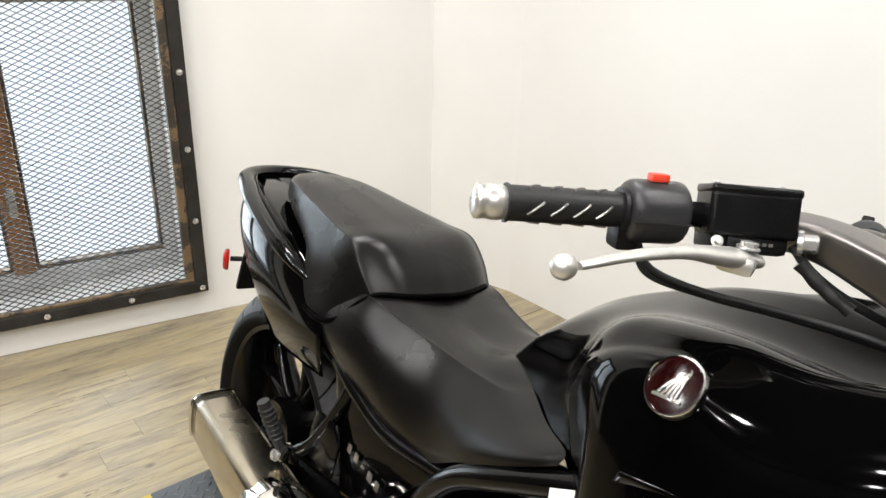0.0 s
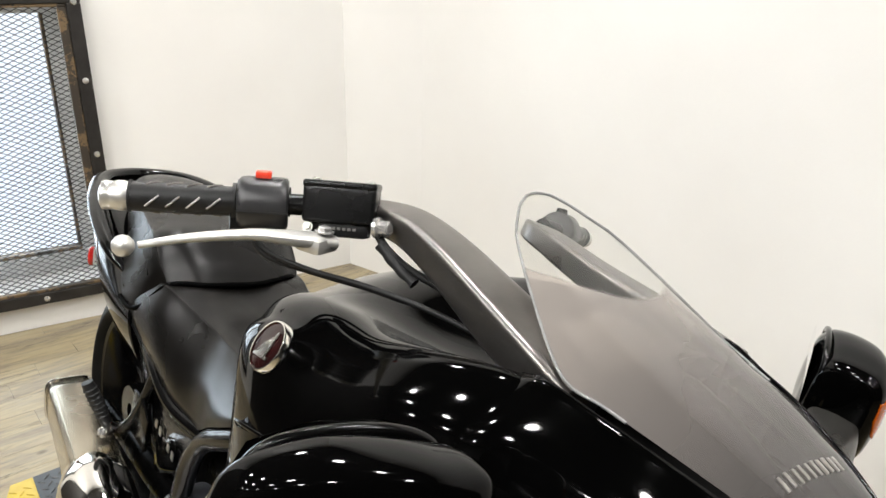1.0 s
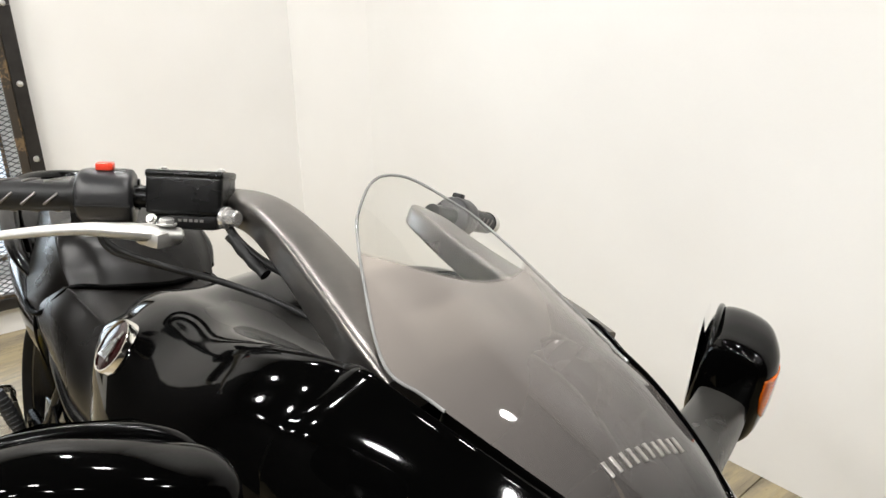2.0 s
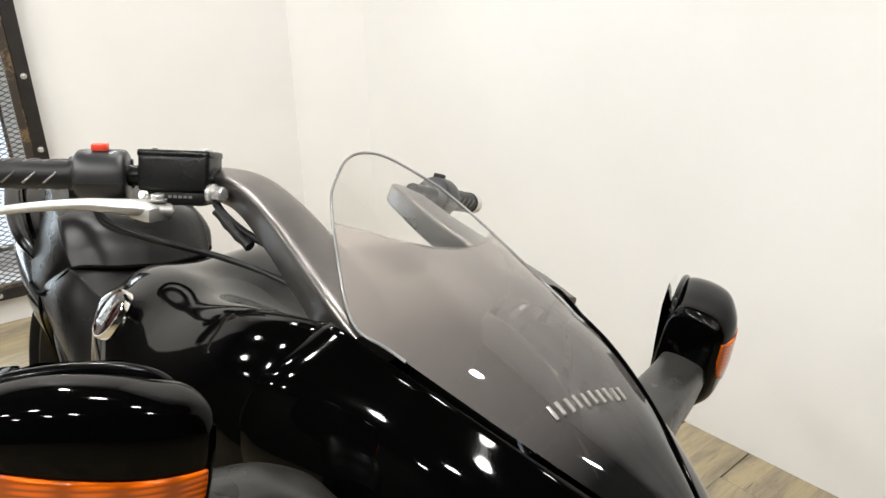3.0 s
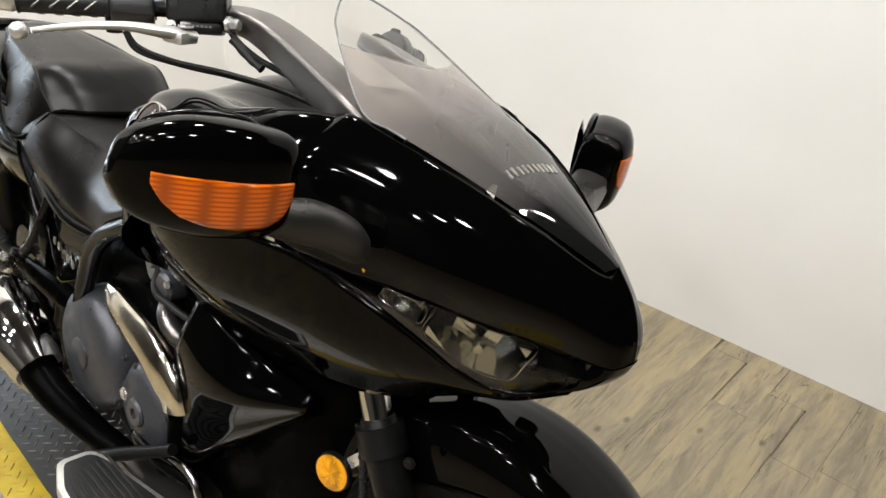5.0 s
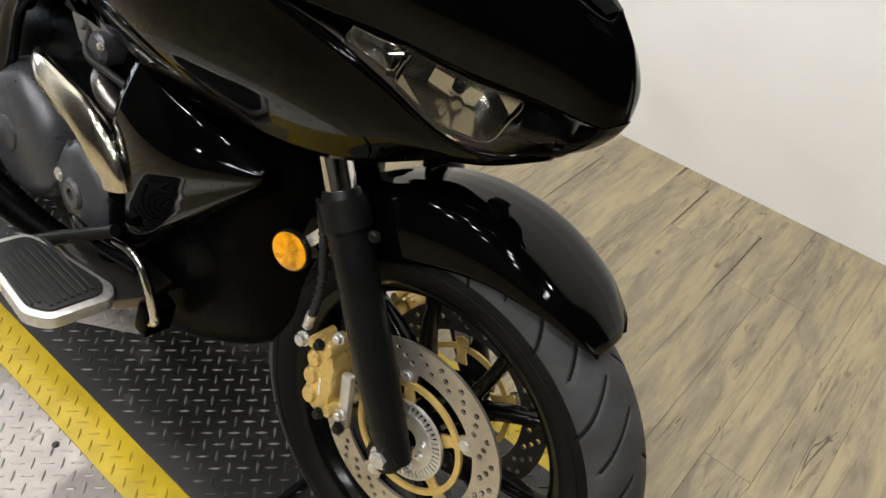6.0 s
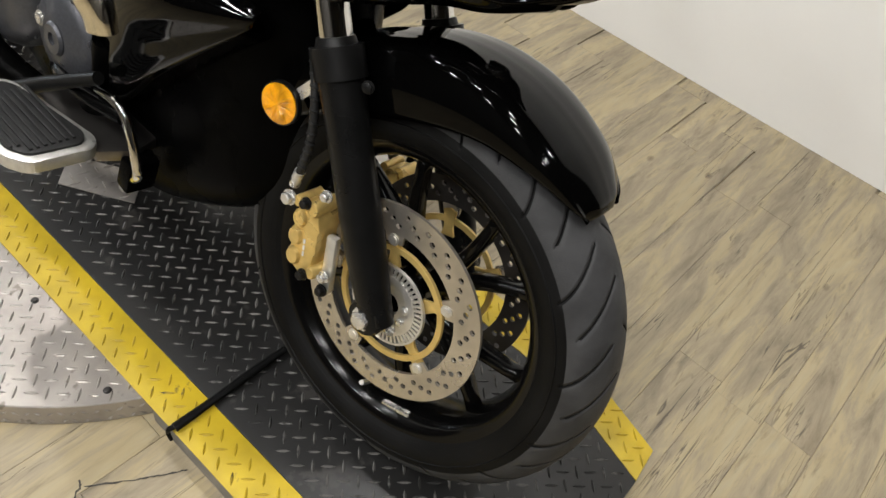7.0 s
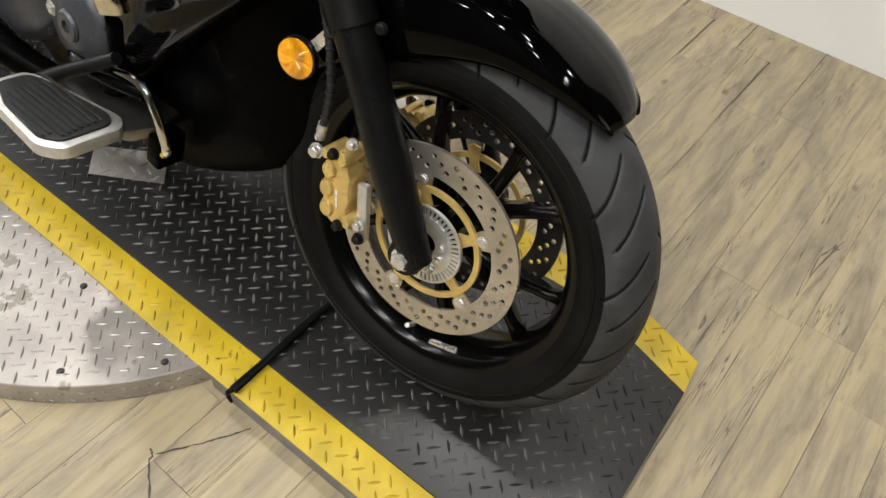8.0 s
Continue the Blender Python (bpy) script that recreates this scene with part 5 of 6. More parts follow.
for x, half, z0, z1 in ((-0.205, 0.055, 0.36, 0.60), (-0.25, 0.095, 0.29, 0.66), (-0.33, 0.115, 0.225, 0.68), (-0.48, 0.122, 0.150, 0.66), (-0.66, 0.120, 0.130, 0.62), (-0.86, 0.112, 0.140, 0.58), (-1.00, 0.095, 0.20, 0.56), (-1.08, 0.06, 0.26, 0.52)):
    zm = (z0 + z1) / 2
    belly_rows.append([(x, 0, z0), (x, -half * 0.7, z0 + 0.008), (x, -half, z0 + 0.06), (x, -half * 1.04, zm), (x, -half, z1 - 0.05), (x, -half * 0.6, z1), (x, 0, z1 + 0.01)])
shell("belly_pan", belly_rows, BELLY, bike, 40, 24, True, 0.0, "black engine block and belly pan")

# tank
tank_rows = [
    [(-0.200, 0, 0.975), (-0.200, -0.095, 0.970), (-0.200, -0.150, 0.994), (-0.203, -0.200, 0.966), (-0.206, -0.222, 0.920), (-0.208, -0.224, 0.870)],
    [(-0.236, 0, 0.984), (-0.236, -0.095, 0.975), (-0.236, -0.166, 1.004), (-0.239, -0.219, 0.969), (-0.241, -0.239, 0.925), (-0.242, -0.245, 0.876)],
    [(-0.300, 0, 0.975), (-0.300, -0.100, 0.958), (-0.300, -0.180, 0.994), (-0.304, -0.228, 0.970), (-0.312, -0.256, 0.928), (-0.325, -0.264, 0.872)],
    [(-0.400, 0, 0.983), (-0.400, -0.100, 0.950), (-0.400, -0.185, 0.970), (-0.405, -0.230, 0.951), (-0.412, -0.264, 0.912), (-0.420, -0.278, 0.855)],
    [(-0.480, 0, 0.985), (-0.480, -0.105, 0.953), (-0.480, -0.185, 0.966), (-0.484, -0.226, 0.952), (-0.488, -0.263, 0.922), (-0.490, -0.280, 0.800)],
    [(-0.545, 0, 0.972), (-0.545, -0.108, 0.950), (-0.545, -0.185, 0.953), (-0.547, -0.224, 0.936), (-0.548, -0.258, 0.902), (-0.548, -0.262, 0.745)],
    [(-0.610, 0, 0.950), (-0.610, -0.105, 0.930), (-0.604, -0.178, 0.928), (-0.598, -0.212, 0.906), (-0.588, -0.238, 0.868), (-0.555, -0.232, 0.705)],
    [(-0.720, 0, 0.895), (-0.700, -0.085, 0.886), (-0.660, -0.150, 0.868), (-0.645, -0.180, 0.850), (-0.622, -0.205, 0.822), (-0.570, -0.198, 0.680)],
    [(-0.800, 0, 0.830), (-0.780, -0.070, 0.824), (-0.710, -0.130, 0.808), (-0.670, -0.162, 0.797), (-0.628, -0.184, 0.780), (-0.578, -0.184, 0.668)],
    [(-0.850, 0, 0.765), (-0.836, -0.058, 0.760), (-0.740, -0.112, 0.752), (-0.690, -0.142, 0.744), (-0.638, -0.166, 0.742), (-0.588, -0.168, 0.655)],
]
tank = shell("fuel_tank", tank_rows, BLACK, bike, 52, 48, True, 0.0, "gloss black fuel tank cover", None, lambda x: np.interp(x, (-0.45, -0.20), (1.0, 1.8)))
tank_skin = BVHTree.FromPolygons([v.co[:] for v in tank.data.vertices], [p.vertices[:] for p in tank.data.polygons])
for side in (-1, 1):
    out = Vector((-0.12, side * 0.80, 0.59)).normalized()
    spot, face, _, _ = tank_skin.ray_cast(Vector((-0.484, side * 0.2595 - (0.048 if side > 0 else 0), 0.928)) + out * 0.08, -out)
    face = face if face.dot(out) > 0 else -face
    m = Matrix.Translation(spot + face * 0.0006) @ (face * 0.45 + out * 0.55).to_track_quat("Y", "Z").to_matrix().to_4x4()
    badge = lathe("badge", [(0.0, 0.0012), (0.020, 0.0008), (0.0245, 0.0), (0.0245, -0.010), (0.0, -0.010)], BADGE_RED, tank, m, 48, "round dark red badge with a silver wing shape", closed=False)
    lathe("badge_ring", [(0.0243, 0.0), (0.0248, 0.0016), (0.0262, 0.0016), (0.0270, 0.0), (0.0270, -0.010), (0.0243, -0.010)], CHROME, tank, m, 48, "chrome badge ring")
    for k in range(5):
        prism("wing_bar", [(-0.0016, -0.001), (0.0016, -0.001), (0.0012, 0.020 + 0.004 * k), (-0.0010, 0.018 + 0.004 * k)], 0.002, m @ Matrix.Translation((0.008 - 0.0042 * k, 0.0030, -0.011)) @ Matrix.Scale(0.8, 4) @ pose(0, 0, 0, 90, 0, 0) @ pose(0, 0, 0, 0, 0, 22 - 6 * k), SILVER_LETTER, tank, 0.0004)
    block("wing_foot", (0.034, 0.002, 0.004), m @ Matrix.Translation((-0.001, 0.0018, -0.012)) @ Matrix.Scale(0.8, 4) @ pose(0, 0, 0, 0, 8, 0), SILVER_LETTER, tank, 0.0006)
# dashboard hood behind the screen
dash_rows = [
    [(-0.085, 0, 0.968), (-0.085, -0.040, 0.964), (-0.085, -0.070, 0.955), (-0.085, -0.085, 0.935)],
    [(-0.125, 0, 0.990), (-0.125, -0.045, 0.986), (-0.125, -0.078, 0.972), (-0.125, -0.092, 0.935)],
    [(-0.170, 0, 1.008), (-0.170, -0.045, 1.002), (-0.170, -0.080, 0.985), (-0.170, -0.096, 0.935)],
    [(-0.205, 0, 1.010), (-0.205, -0.045, 1.004), (-0.205, -0.080, 0.984), (-0.205, -0.095, 0.935)],
    [(-0.215, 0, 0.995), (-0.215, -0.040, 0.990), (-0.215, -0.075, 0.970), (-0.215, -0.090, 0.935)],
]
shell("instrument_hood", dash_rows, BLACK_PLASTIC, bike, 24, 20, True, 0.0, "matt black instrument hood", None, 1.7)
# added pale sheet under the screen, its colour stands in for glare and haze
shell("glare_panel", [[(-0.216, 0, 0.998), (-0.216, -0.060, 0.998), (-0.216, -0.110, 1.000), (-0.206, -0.135, 1.002)], [(-0.260, 0, 1.000), (-0.260, -0.060, 1.000), (-0.260, -0.100, 1.004), (-0.255, -0.118, 1.008)], [(-0.310, 0, 1.004), (-0.310, -0.050, 1.004), (-0.310, -0.085, 1.008), (-0.310, -0.100, 1.010)]], PALE_GREY, bike, 12, 12, True, 0.004, "added pale grey sheet for the glare in the windscreen", None, 1.7)

# seats
seat_rows = [
    [(-0.832, 0, 0.772), (-0.808, -0.066, 0.776), (-0.742, -0.112, 0.767), (-0.688, -0.146, 0.760), (-0.636, -0.174, 0.760), (-0.634, -0.186, 0.746)],
    [(-0.862, 0, 0.754), (-0.846, -0.074, 0.763), (-0.786, -0.120, 0.752), (-0.728, -0.162, 0.737), (-0.682, -0.190, 0.732), (-0.686, -0.194, 0.716)],
    [(-0.905, 0, 0.743), (-0.894, -0.078, 0.751), (-0.856, -0.117, 0.745), (-0.806, -0.164, 0.705), (-0.774, -0.184, 0.686), (-0.778, -0.184, 0.664)],
    [(-0.960, 0, 0.742), (-0.955, -0.072, 0.748), (-0.926, -0.114, 0.743), (-0.896, -0.156, 0.690), (-0.872, -0.166, 0.634), (-0.880, -0.160, 0.602)],
    [(-1.020, 0, 0.752), (-1.016, -0.076, 0.757), (-1.002, -0.127, 0.752), (-0.986, -0.164, 0.700), (-0.966, -0.174, 0.642), (-0.975, -0.164, 0.600)],
    [(-1.085, 0, 0.768), (-1.085, -0.085, 0.772), (-1.080, -0.144, 0.766), (-1.075, -0.172, 0.722), (-1.066, -0.178, 0.672), (-1.062, -0.166, 0.628)],
    [(-1.180, 0, 0.768), (-1.180, -0.085, 0.766), (-1.180, -0.150, 0.748), (-1.186, -0.172, 0.715), (-1.178, -0.178, 0.690), (-1.168, -0.172, 0.665)],
]
seat = shell("rider_seat", ridge(seat_rows, 2, 0.16), VINYL, bike, 44, 44, True, 0.0, "matt black vinyl rider seat")
pill_rows = [
    [(-1.052, 0, 0.772), (-1.060, -0.085, 0.773), (-1.086, -0.141, 0.768), (-1.134, -0.170, 0.716)],
    [(-1.074, 0, 0.806), (-1.084, -0.088, 0.808), (-1.114, -0.147, 0.800), (-1.164, -0.178, 0.704)],
    [(-1.118, 0, 0.838), (-1.128, -0.090, 0.842), (-1.156, -0.145, 0.834), (-1.212, -0.180, 0.706)],
    [(-1.190, 0, 0.852), (-1.196, -0.086, 0.851), (-1.216, -0.136, 0.839), (-1.248, -0.172, 0.745)],
    [(-1.300, 0, 0.864), (-1.300, -0.076, 0.860), (-1.300, -0.122, 0.845), (-1.292, -0.150, 0.785)],
    [(-1.430, 0, 0.872), (-1.430, -0.060, 0.867), (-1.422, -0.100, 0.850), (-1.402, -0.120, 0.806)],
    [(-1.530, 0, 0.856), (-1.528, -0.042, 0.852), (-1.516, -0.070, 0.842), (-1.496, -0.086, 0.816)],
    [(-1.552, 0, 0.828), (-1.549, -0.036, 0.826), (-1.536, -0.060, 0.822), (-1.516, -0.074, 0.806)],
]
shell("passenger_seat", ridge(pill_rows, 2, 0.13), VINYL, bike, 48, 44, True, 0.0, "matt black vinyl passenger seat")
# black tube stands for the shade in the recess between the two seats
recess_line = [(-1.215, -0.182, 0.700), (-1.165, -0.182, 0.698), (-1.130, -0.172, 0.712), (-1.083, -0.142, 0.766), (-1.057, -0.085, 0.771), (-1.049, 0, 0.770)]
tube("seat_recess_shade", recess_line + [(x, 2 * MID * z - y * 0.96, z) for x, y, z in recess_line[-2::-1]], 0.0048, BELLY, seat, 8, 70)
# tail
tail_rows = [
    [(-1.160, -0.166, 0.702), (-1.155, -0.180, 0.684), (-1.152, -0.178, 0.645), (-1.165, -0.158, 0.590)],
    [(-1.250, -0.166, 0.745), (-1.260, -0.180, 0.690), (-1.265, -0.172, 0.630), (-1.275, -0.142, 0.570)],
    [(-1.380, -0.158, 0.795), (-1.405, -0.172, 0.720), (-1.410, -0.158, 0.640), (-1.405, -0.128, 0.560)],
    [(-1.520, -0.132, 0.818), (-1.545, -0.145, 0.742), (-1.550, -0.132, 0.665), (-1.535, -0.102, 0.595)],
    [(-1.640, -0.086, 0.822), (-1.672, -0.100, 0.752), (-1.680, -0.088, 0.690), (-1.660, -0.070, 0.640)],
    [(-1.705, -0.040, 0.820), (-1.730, -0.046, 0.750), (-1.730, -0.042, 0.700), (-1.705, -0.034, 0.655)],
    [(-1.720, 0, 0.818), (-1.745, 0, 0.750), (-1.745, 0, 0.700), (-1.715, 0, 0.655)],
]
tail = shell("tail_cowl", tail_rows, BLACK, bike, 40, 20, True, 0.003, "gloss black tail cowl")
shell("tail_top", [[(-1.22, 0, 0.74), (-1.22, -0.08, 0.735), (-1.225, -0.160, 0.725)], [(-1.38, 0, 0.775), (-1.38, -0.08, 0.78), (-1.38, -0.150, 0.785)], [(-1.52, 0, 0.80), (-1.52, -0.06, 0.805), (-1.52, -0.126, 0.810)], [(-1.712, 0, 0.812), (-1.71, -0.014, 0.812), (-1.705, -0.036, 0.812)]], BLACK, tail, 14, 10, True, 0.002)
rail = [(-1.225, -0.160, 0.735), (-1.300, -0.176, 0.762), (-1.430, -0.168, 0.792), (-1.560, -0.138, 0.810), (-1.670, -0.090, 0.816), (-1.720, 0, 0.814)]
tube("grab_rail", rail + [(x, -y, z) for x, y, z in rail[-2::-1]], [0.010, 0.017, 0.018, 0.018, 0.018, 0.018, 0.018, 0.017, 0.010], BLACK_FRAME, bike, 14, 80, 0.75, label="black grab rail round the passenger seat")
for side in (-1, 1):
    tube("rail_stay", [(-1.62, side * 0.075, 0.79), (-1.655, side * 0.095, 0.812)], 0.008, BLACK_FRAME, tail, 8)
    shell("tail_lamp", [[(-1.690, side * 0.060, 0.788), (-1.728, side * 0.050, 0.770), (-1.752, side * 0.010, 0.762)], [(-1.700, side * 0.062, 0.755), (-1.742, side * 0.052, 0.740), (-1.765, side * 0.010, 0.732)], [(-1.700, side * 0.058, 0.720), (-1.738, side * 0.050, 0.705), (-1.758, side * 0.010, 0.700)]], CLEAR, tail, 12, 12, False, 0.002, "clear tail lamp lens")
    stalk = tube("reflector_stalk", [(-1.690, side * 0.050, 0.615), (-1.724, side * 0.088, 0.606)], 0.006, BLACK_PLASTIC, tail, 8)
    lathe("rear_reflector", [(0.0, side * 0.007), (0.020, side * 0.006), (0.024, side * 0.002), (0.024, side * -0.006), (0.0, side * -0.006)], RED_LENS, tail, Matrix.Translation((-1.728, side * 0.098, 0.604)) @ pose(0, 0, 0, 0, 0, side * 22), 28, "round red reflector", closed=False)
block("plate_bracket", (0.012, 0.15, 0.10), Matrix.Translation((-1.700, 0, 0.585)) @ pose(0, 0, 0, 0, 14, 0), BLACK_PLASTIC, tail, 0.006, "matt black plate bracket")
shell("rear_hugger", [[(-1.16, 0, 0.60), (-1.16, -0.08, 0.60), (-1.17, -0.105, 0.57)], [(-1.35, 0, 0.635), (-1.35, -0.07, 0.63), (-1.36, -0.10, 0.60)], [(-1.56, 0, 0.655), (-1.56, -0.06, 0.65), (-1.56, -0.085, 0.63)], [(-1.70, 0, 0.640), (-1.70, -0.05, 0.638), (-1.69, -0.07, 0.62)]], BLACK_PLASTIC, bike, 16, 12, True, 0.003, "matt black inner rear fender")

# side covers with the model lettering as plain bars
for side in (-1, 1):
    s = np.array([1, -side, 1])
    cover = shell("side_cover", [[np.array(p) * s for p in r] for r in (
        [(-0.850, -0.142, 0.612), (-0.860, -0.148, 0.580), (-0.900, -0.148, 0.540)],
        [(-0.960, -0.146, 0.622), (-0.960, -0.150, 0.560), (-0.965, -0.146, 0.470)],
        [(-1.060, -0.146, 0.640), (-1.065, -0.150, 0.560), (-1.045, -0.146, 0.420)],
        [(-1.160, -0.146, 0.650), (-1.130, -0.146, 0.560), (-1.085, -0.142, 0.400)])], BLACK, bike, 24, 20, False, 0.003, "gloss black side cover")
    a, b = Vector((-1.062, side * 0.1535, 0.512)), Vector((-0.978, side * 0.1535, 0.494))
    for k in range(5):
        p = a.lerp(b, k / 4)
        m = Matrix.Translation(p) @ pose(0, 0, 0, 90, 0, 0) @ pose(0, 0, 0, 0, 0, -10)
        block("letter_bar", (0.011, 0.016, 0.002) if k != 2 else (0.008, 0.004, 0.002), m, SILVER_LETTER, cover, 0.0006)
# ---- handlebars and controls ----


def flip(points, side):
    return [(x, -side * y, z) for x, y, z in points]


for side in (-1, 1):
    arm_pts = [(-0.196, -0.142, 0.990), (-0.240, -0.138, 1.002), (-0.310, -0.130, 1.026), (-0.390, -0.127, 1.052), (-0.450, -0.130, 1.066), (-0.490, -0.142, 1.068), (-0.515, -0.165, 1.064)]
    if side > 0:
        arm_pts = [(x - 0.012 * (x < -0.4), y + 0.040 * min(1, (0.2 - x) / 0.7) + 0.034 * max(0, 1 + (x + 0.196) / 0.25), z - 0.036 * min(1, max(0, (-x - 0.2) / 0.2))) for x, y, z in arm_pts]
    else:
        arm_pts = [(x, y, z - 0.011 * min(1, max(0, (-x - 0.24) / 0.1))) for x, y, z in arm_pts]
    arm = tube("handlebar_arm", flip(arm_pts, side), [r * (1.0 if side < 0 else 0.85) for r in (0.022, 0.027, 0.027, 0.024, 0.021, 0.018, 0.015)], GUNMETAL, bike, 40, 44, 0.80, (0.25, side * 0.10, 0.95), "satin gunmetal handlebar arm", square=0.3)
    bar_a, bar_b = (Vector((-0.512, -0.165, 1.062)), Vector((-0.626, -0.376, 1.044))) if side < 0 else (Vector((-0.525, 0.140, 1.032)), Vector((-0.616, 0.340, 0.982)))
    bar = tube("handlebar", [bar_a, bar_b], 0.011, SATIN_BLACK, bike, 16)
    g0, g1 = bar_a.lerp(bar_b, 0.50), bar_a.lerp(bar_b, 0.925)
    gm = along(g0, g1)
    glen = (g1 - g0).length
    grip = tube("grip", [g0, g1], 0.0150, RUBBER, bike, 28, label="black rubber grip with painted glints along its slanted grooves")
    # thin pale tubes paint the light caught along the slanted grooves
    for k in range(8):
        for turn in range(4):
            q = turn * math.pi / 2 + 0.35
            pts = [gm @ Vector((glen * (0.14 + 0.095 * k) + 0.013 * u, 0.0153 * math.cos(q - 0.75 * u), 0.0153 * math.sin(q - 0.75 * u))) for u in (0, 0.5, 1.0)]
            if k % 2 == 0:
                tube("groove_glint", pts, 0.0012, GUNMETAL, grip, 6, 6)
    tube("grip_flange", [g0, g0 + (g1 - g0) * 0.035], 0.0190, RUBBER, grip, 28)
    tube("grip_collar", [g1 - (g1 - g0) * 0.02, g1], 0.0164, RUBBER, grip, 28)
    cap = tube("bar_end", [g1, g1 + (bar_b - bar_a).normalized() * 0.010, g1 + (bar_b - bar_a).normalized() * 0.022, g1 + (bar_b - bar_a).normalized() * 0.027], [0.0135, 0.0150, 0.0150, 0.0138, 0.0148, 0.0144, 0.010], ALU, bike, 28, 22, label="polished bar end weight")
    # switch housing
    s0, s1 = bar_a.lerp(bar_b, 0.285), bar_a.lerp(bar_b, 0.495)
    sm = along(s0, s1)
    slen = (s1 - s0).length
    sw = tube("switch_housing", [s0, s0.lerp(s1, 0.12), s0.lerp(s1, 0.85), s1], [0.023, 0.0265, 0.0265, 0.022], SWITCH_GREY, bike, 24, 12, 1.02, label="black plastic switch housing")
    block("housing_seam", (slen * 0.98, 0.055, 0.0015), sm @ Matrix.Translation((slen / 2, 0, -0.004)), DARK_VOID, sw, 0.0)
    if side < 0:
        block("stop_switch", (0.016, 0.012, 0.007), sm @ Matrix.Translation((slen * 0.50, 0.002, 0.0298)), RED_BUTTON, sw, 0.002, "red engine stop switch")
    else:
        block("horn_button", (0.016, 0.014, 0.010), sm @ Matrix.Translation((slen * 0.45, 0.004, 0.0275)), BLACK_PLASTIC, sw, 0.003)
    fwd = -1 if side < 0 else 1
    block("switch_mark", (0.018, 0.001, 0.004), sm @ Matrix.Translation((slen * 0.45, -0.0195 * -fwd, 0.0180)) @ pose(0, 0, 0, 40 * fwd, 0, 0), LABEL_WHITE, sw, 0.0)
    block("start_switch", (0.022, 0.010, 0.014), sm @ Matrix.Translation((slen * 0.52, -0.024 * -fwd, -0.010)), SATIN_BLACK, sw, 0.003)
    for z in (0.010, -0.014):
        bolt(sw, sm @ Vector((0.002, -0.018 * -fwd, z)), sm.to_3x3() @ Vector((-1, 0, 0)), 0.004, 0.004, SATIN_BLACK, "screw")
    block("throttle_boss", (0.020, 0.026, 0.030), sm @ Matrix.Translation((slen * 0.95, 0, -0.018)), BLACK_PLASTIC, sw, 0.005)

# brake master cylinder, reservoir and lever (right bar)
ra, rb = Vector((-0.522, -0.223, 1.086)), Vector((-0.474, -0.168, 1.093))
rm = along(ra, rb, (-0.09, 0.18, 1))
rl = (rb - ra).length
res = block("brake_reservoir", (rl, 0.046, 0.038), rm @ Matrix.Translation((rl / 2, 0.019, -0.020)), SATIN_BLACK, bike, 0.005, "satin black brake fluid reservoir", 4)
block("reservoir_lid", (rl + 0.0012, 0.047, 0.008), rm @ Matrix.Translation((rl / 2, 0.019, -0.0005)), SATIN_BLACK, res, 0.0035, "", 3)
for u in (0.12, 0.88):
    bolt(res, rm @ Vector((rl * u, 0.02, 0.004)), (0, 0, 1), 0.0035, 0.002, ZINC, "lid_screw")
for k in range(5):
    block("print_bar", (0.0032, 0.001, 0.0026), rm @ Matrix.Translation((rl * 0.44 + 0.0052 * k, 0.0008, -0.044)), PALE_GREY, res, 0.0)
cyl = block("master_cylinder", (rl * 0.70, 0.030, 0.018), rm @ Matrix.Translation((rl * 0.58, 0.016, -0.044)), BLACK_PLASTIC, bike, 0.006, "black brake master cylinder")
block("bar_clamp", (0.024, 0.05, 0.034), rm @ Matrix.Translation((0.016, 0.030, -0.036)), BLACK_PLASTIC, cyl, 0.006)
bolt(cyl, rm @ Vector((rl * 1.02, 0.002, -0.040)), rm.to_3x3() @ Vector((1, -0.4, 0)), 0.008, 0.016, ZINC, "banjo_bolt", "zinc banjo bolt")
bolt(cyl, rm @ Vector((rl * 0.10, -0.004, -0.044)), rm.to_3x3() @ Vector((0, -1, 0.3)), 0.0038, 0.006, ALU, "clamp_bolt")
lev = tube("brake_lever", [(-0.478, -0.205, 1.036), (-0.483, -0.232, 1.038), (-0.487, -0.258, 1.040), (-0.492, -0.290, 1.042), (-0.500, -0.340, 1.038), (-0.508, -0.385, 1.030)], [0.010, 0.0135, 0.0115, 0.0085, 0.0065, 0.0048], ALU, bike, 16, 40, 0.62, label="cast aluminium brake lever")
lathe("lever_ball", [(0.0, 0.0098), (0.005, 0.0085), (0.0085, 0.005), (0.0098, 0.0), (0.0085, -0.005), (0.005, -0.0085), (0.0, -0.0098)], ALU, lev, Matrix.Translation((-0.512, -0.396, 1.0285)), 20, closed=False)
bolt(lev, (-0.480, -0.218, 1.046), (0, 0, 1), 0.007, 0.006, ZINC, "pivot_bolt")
block("lever_knuckle", (0.030, 0.036, 0.016), Matrix.Translation((-0.484, -0.222, 1.034)) @ pose(0, 0, 0, 0, 0, 25), ALU, lev, 0.006)
block("lever_adjuster", (0.012, 0.012, 0.014), Matrix.Translation((-0.497, -0.240, 1.036)), ZINC, lev, 0.003)
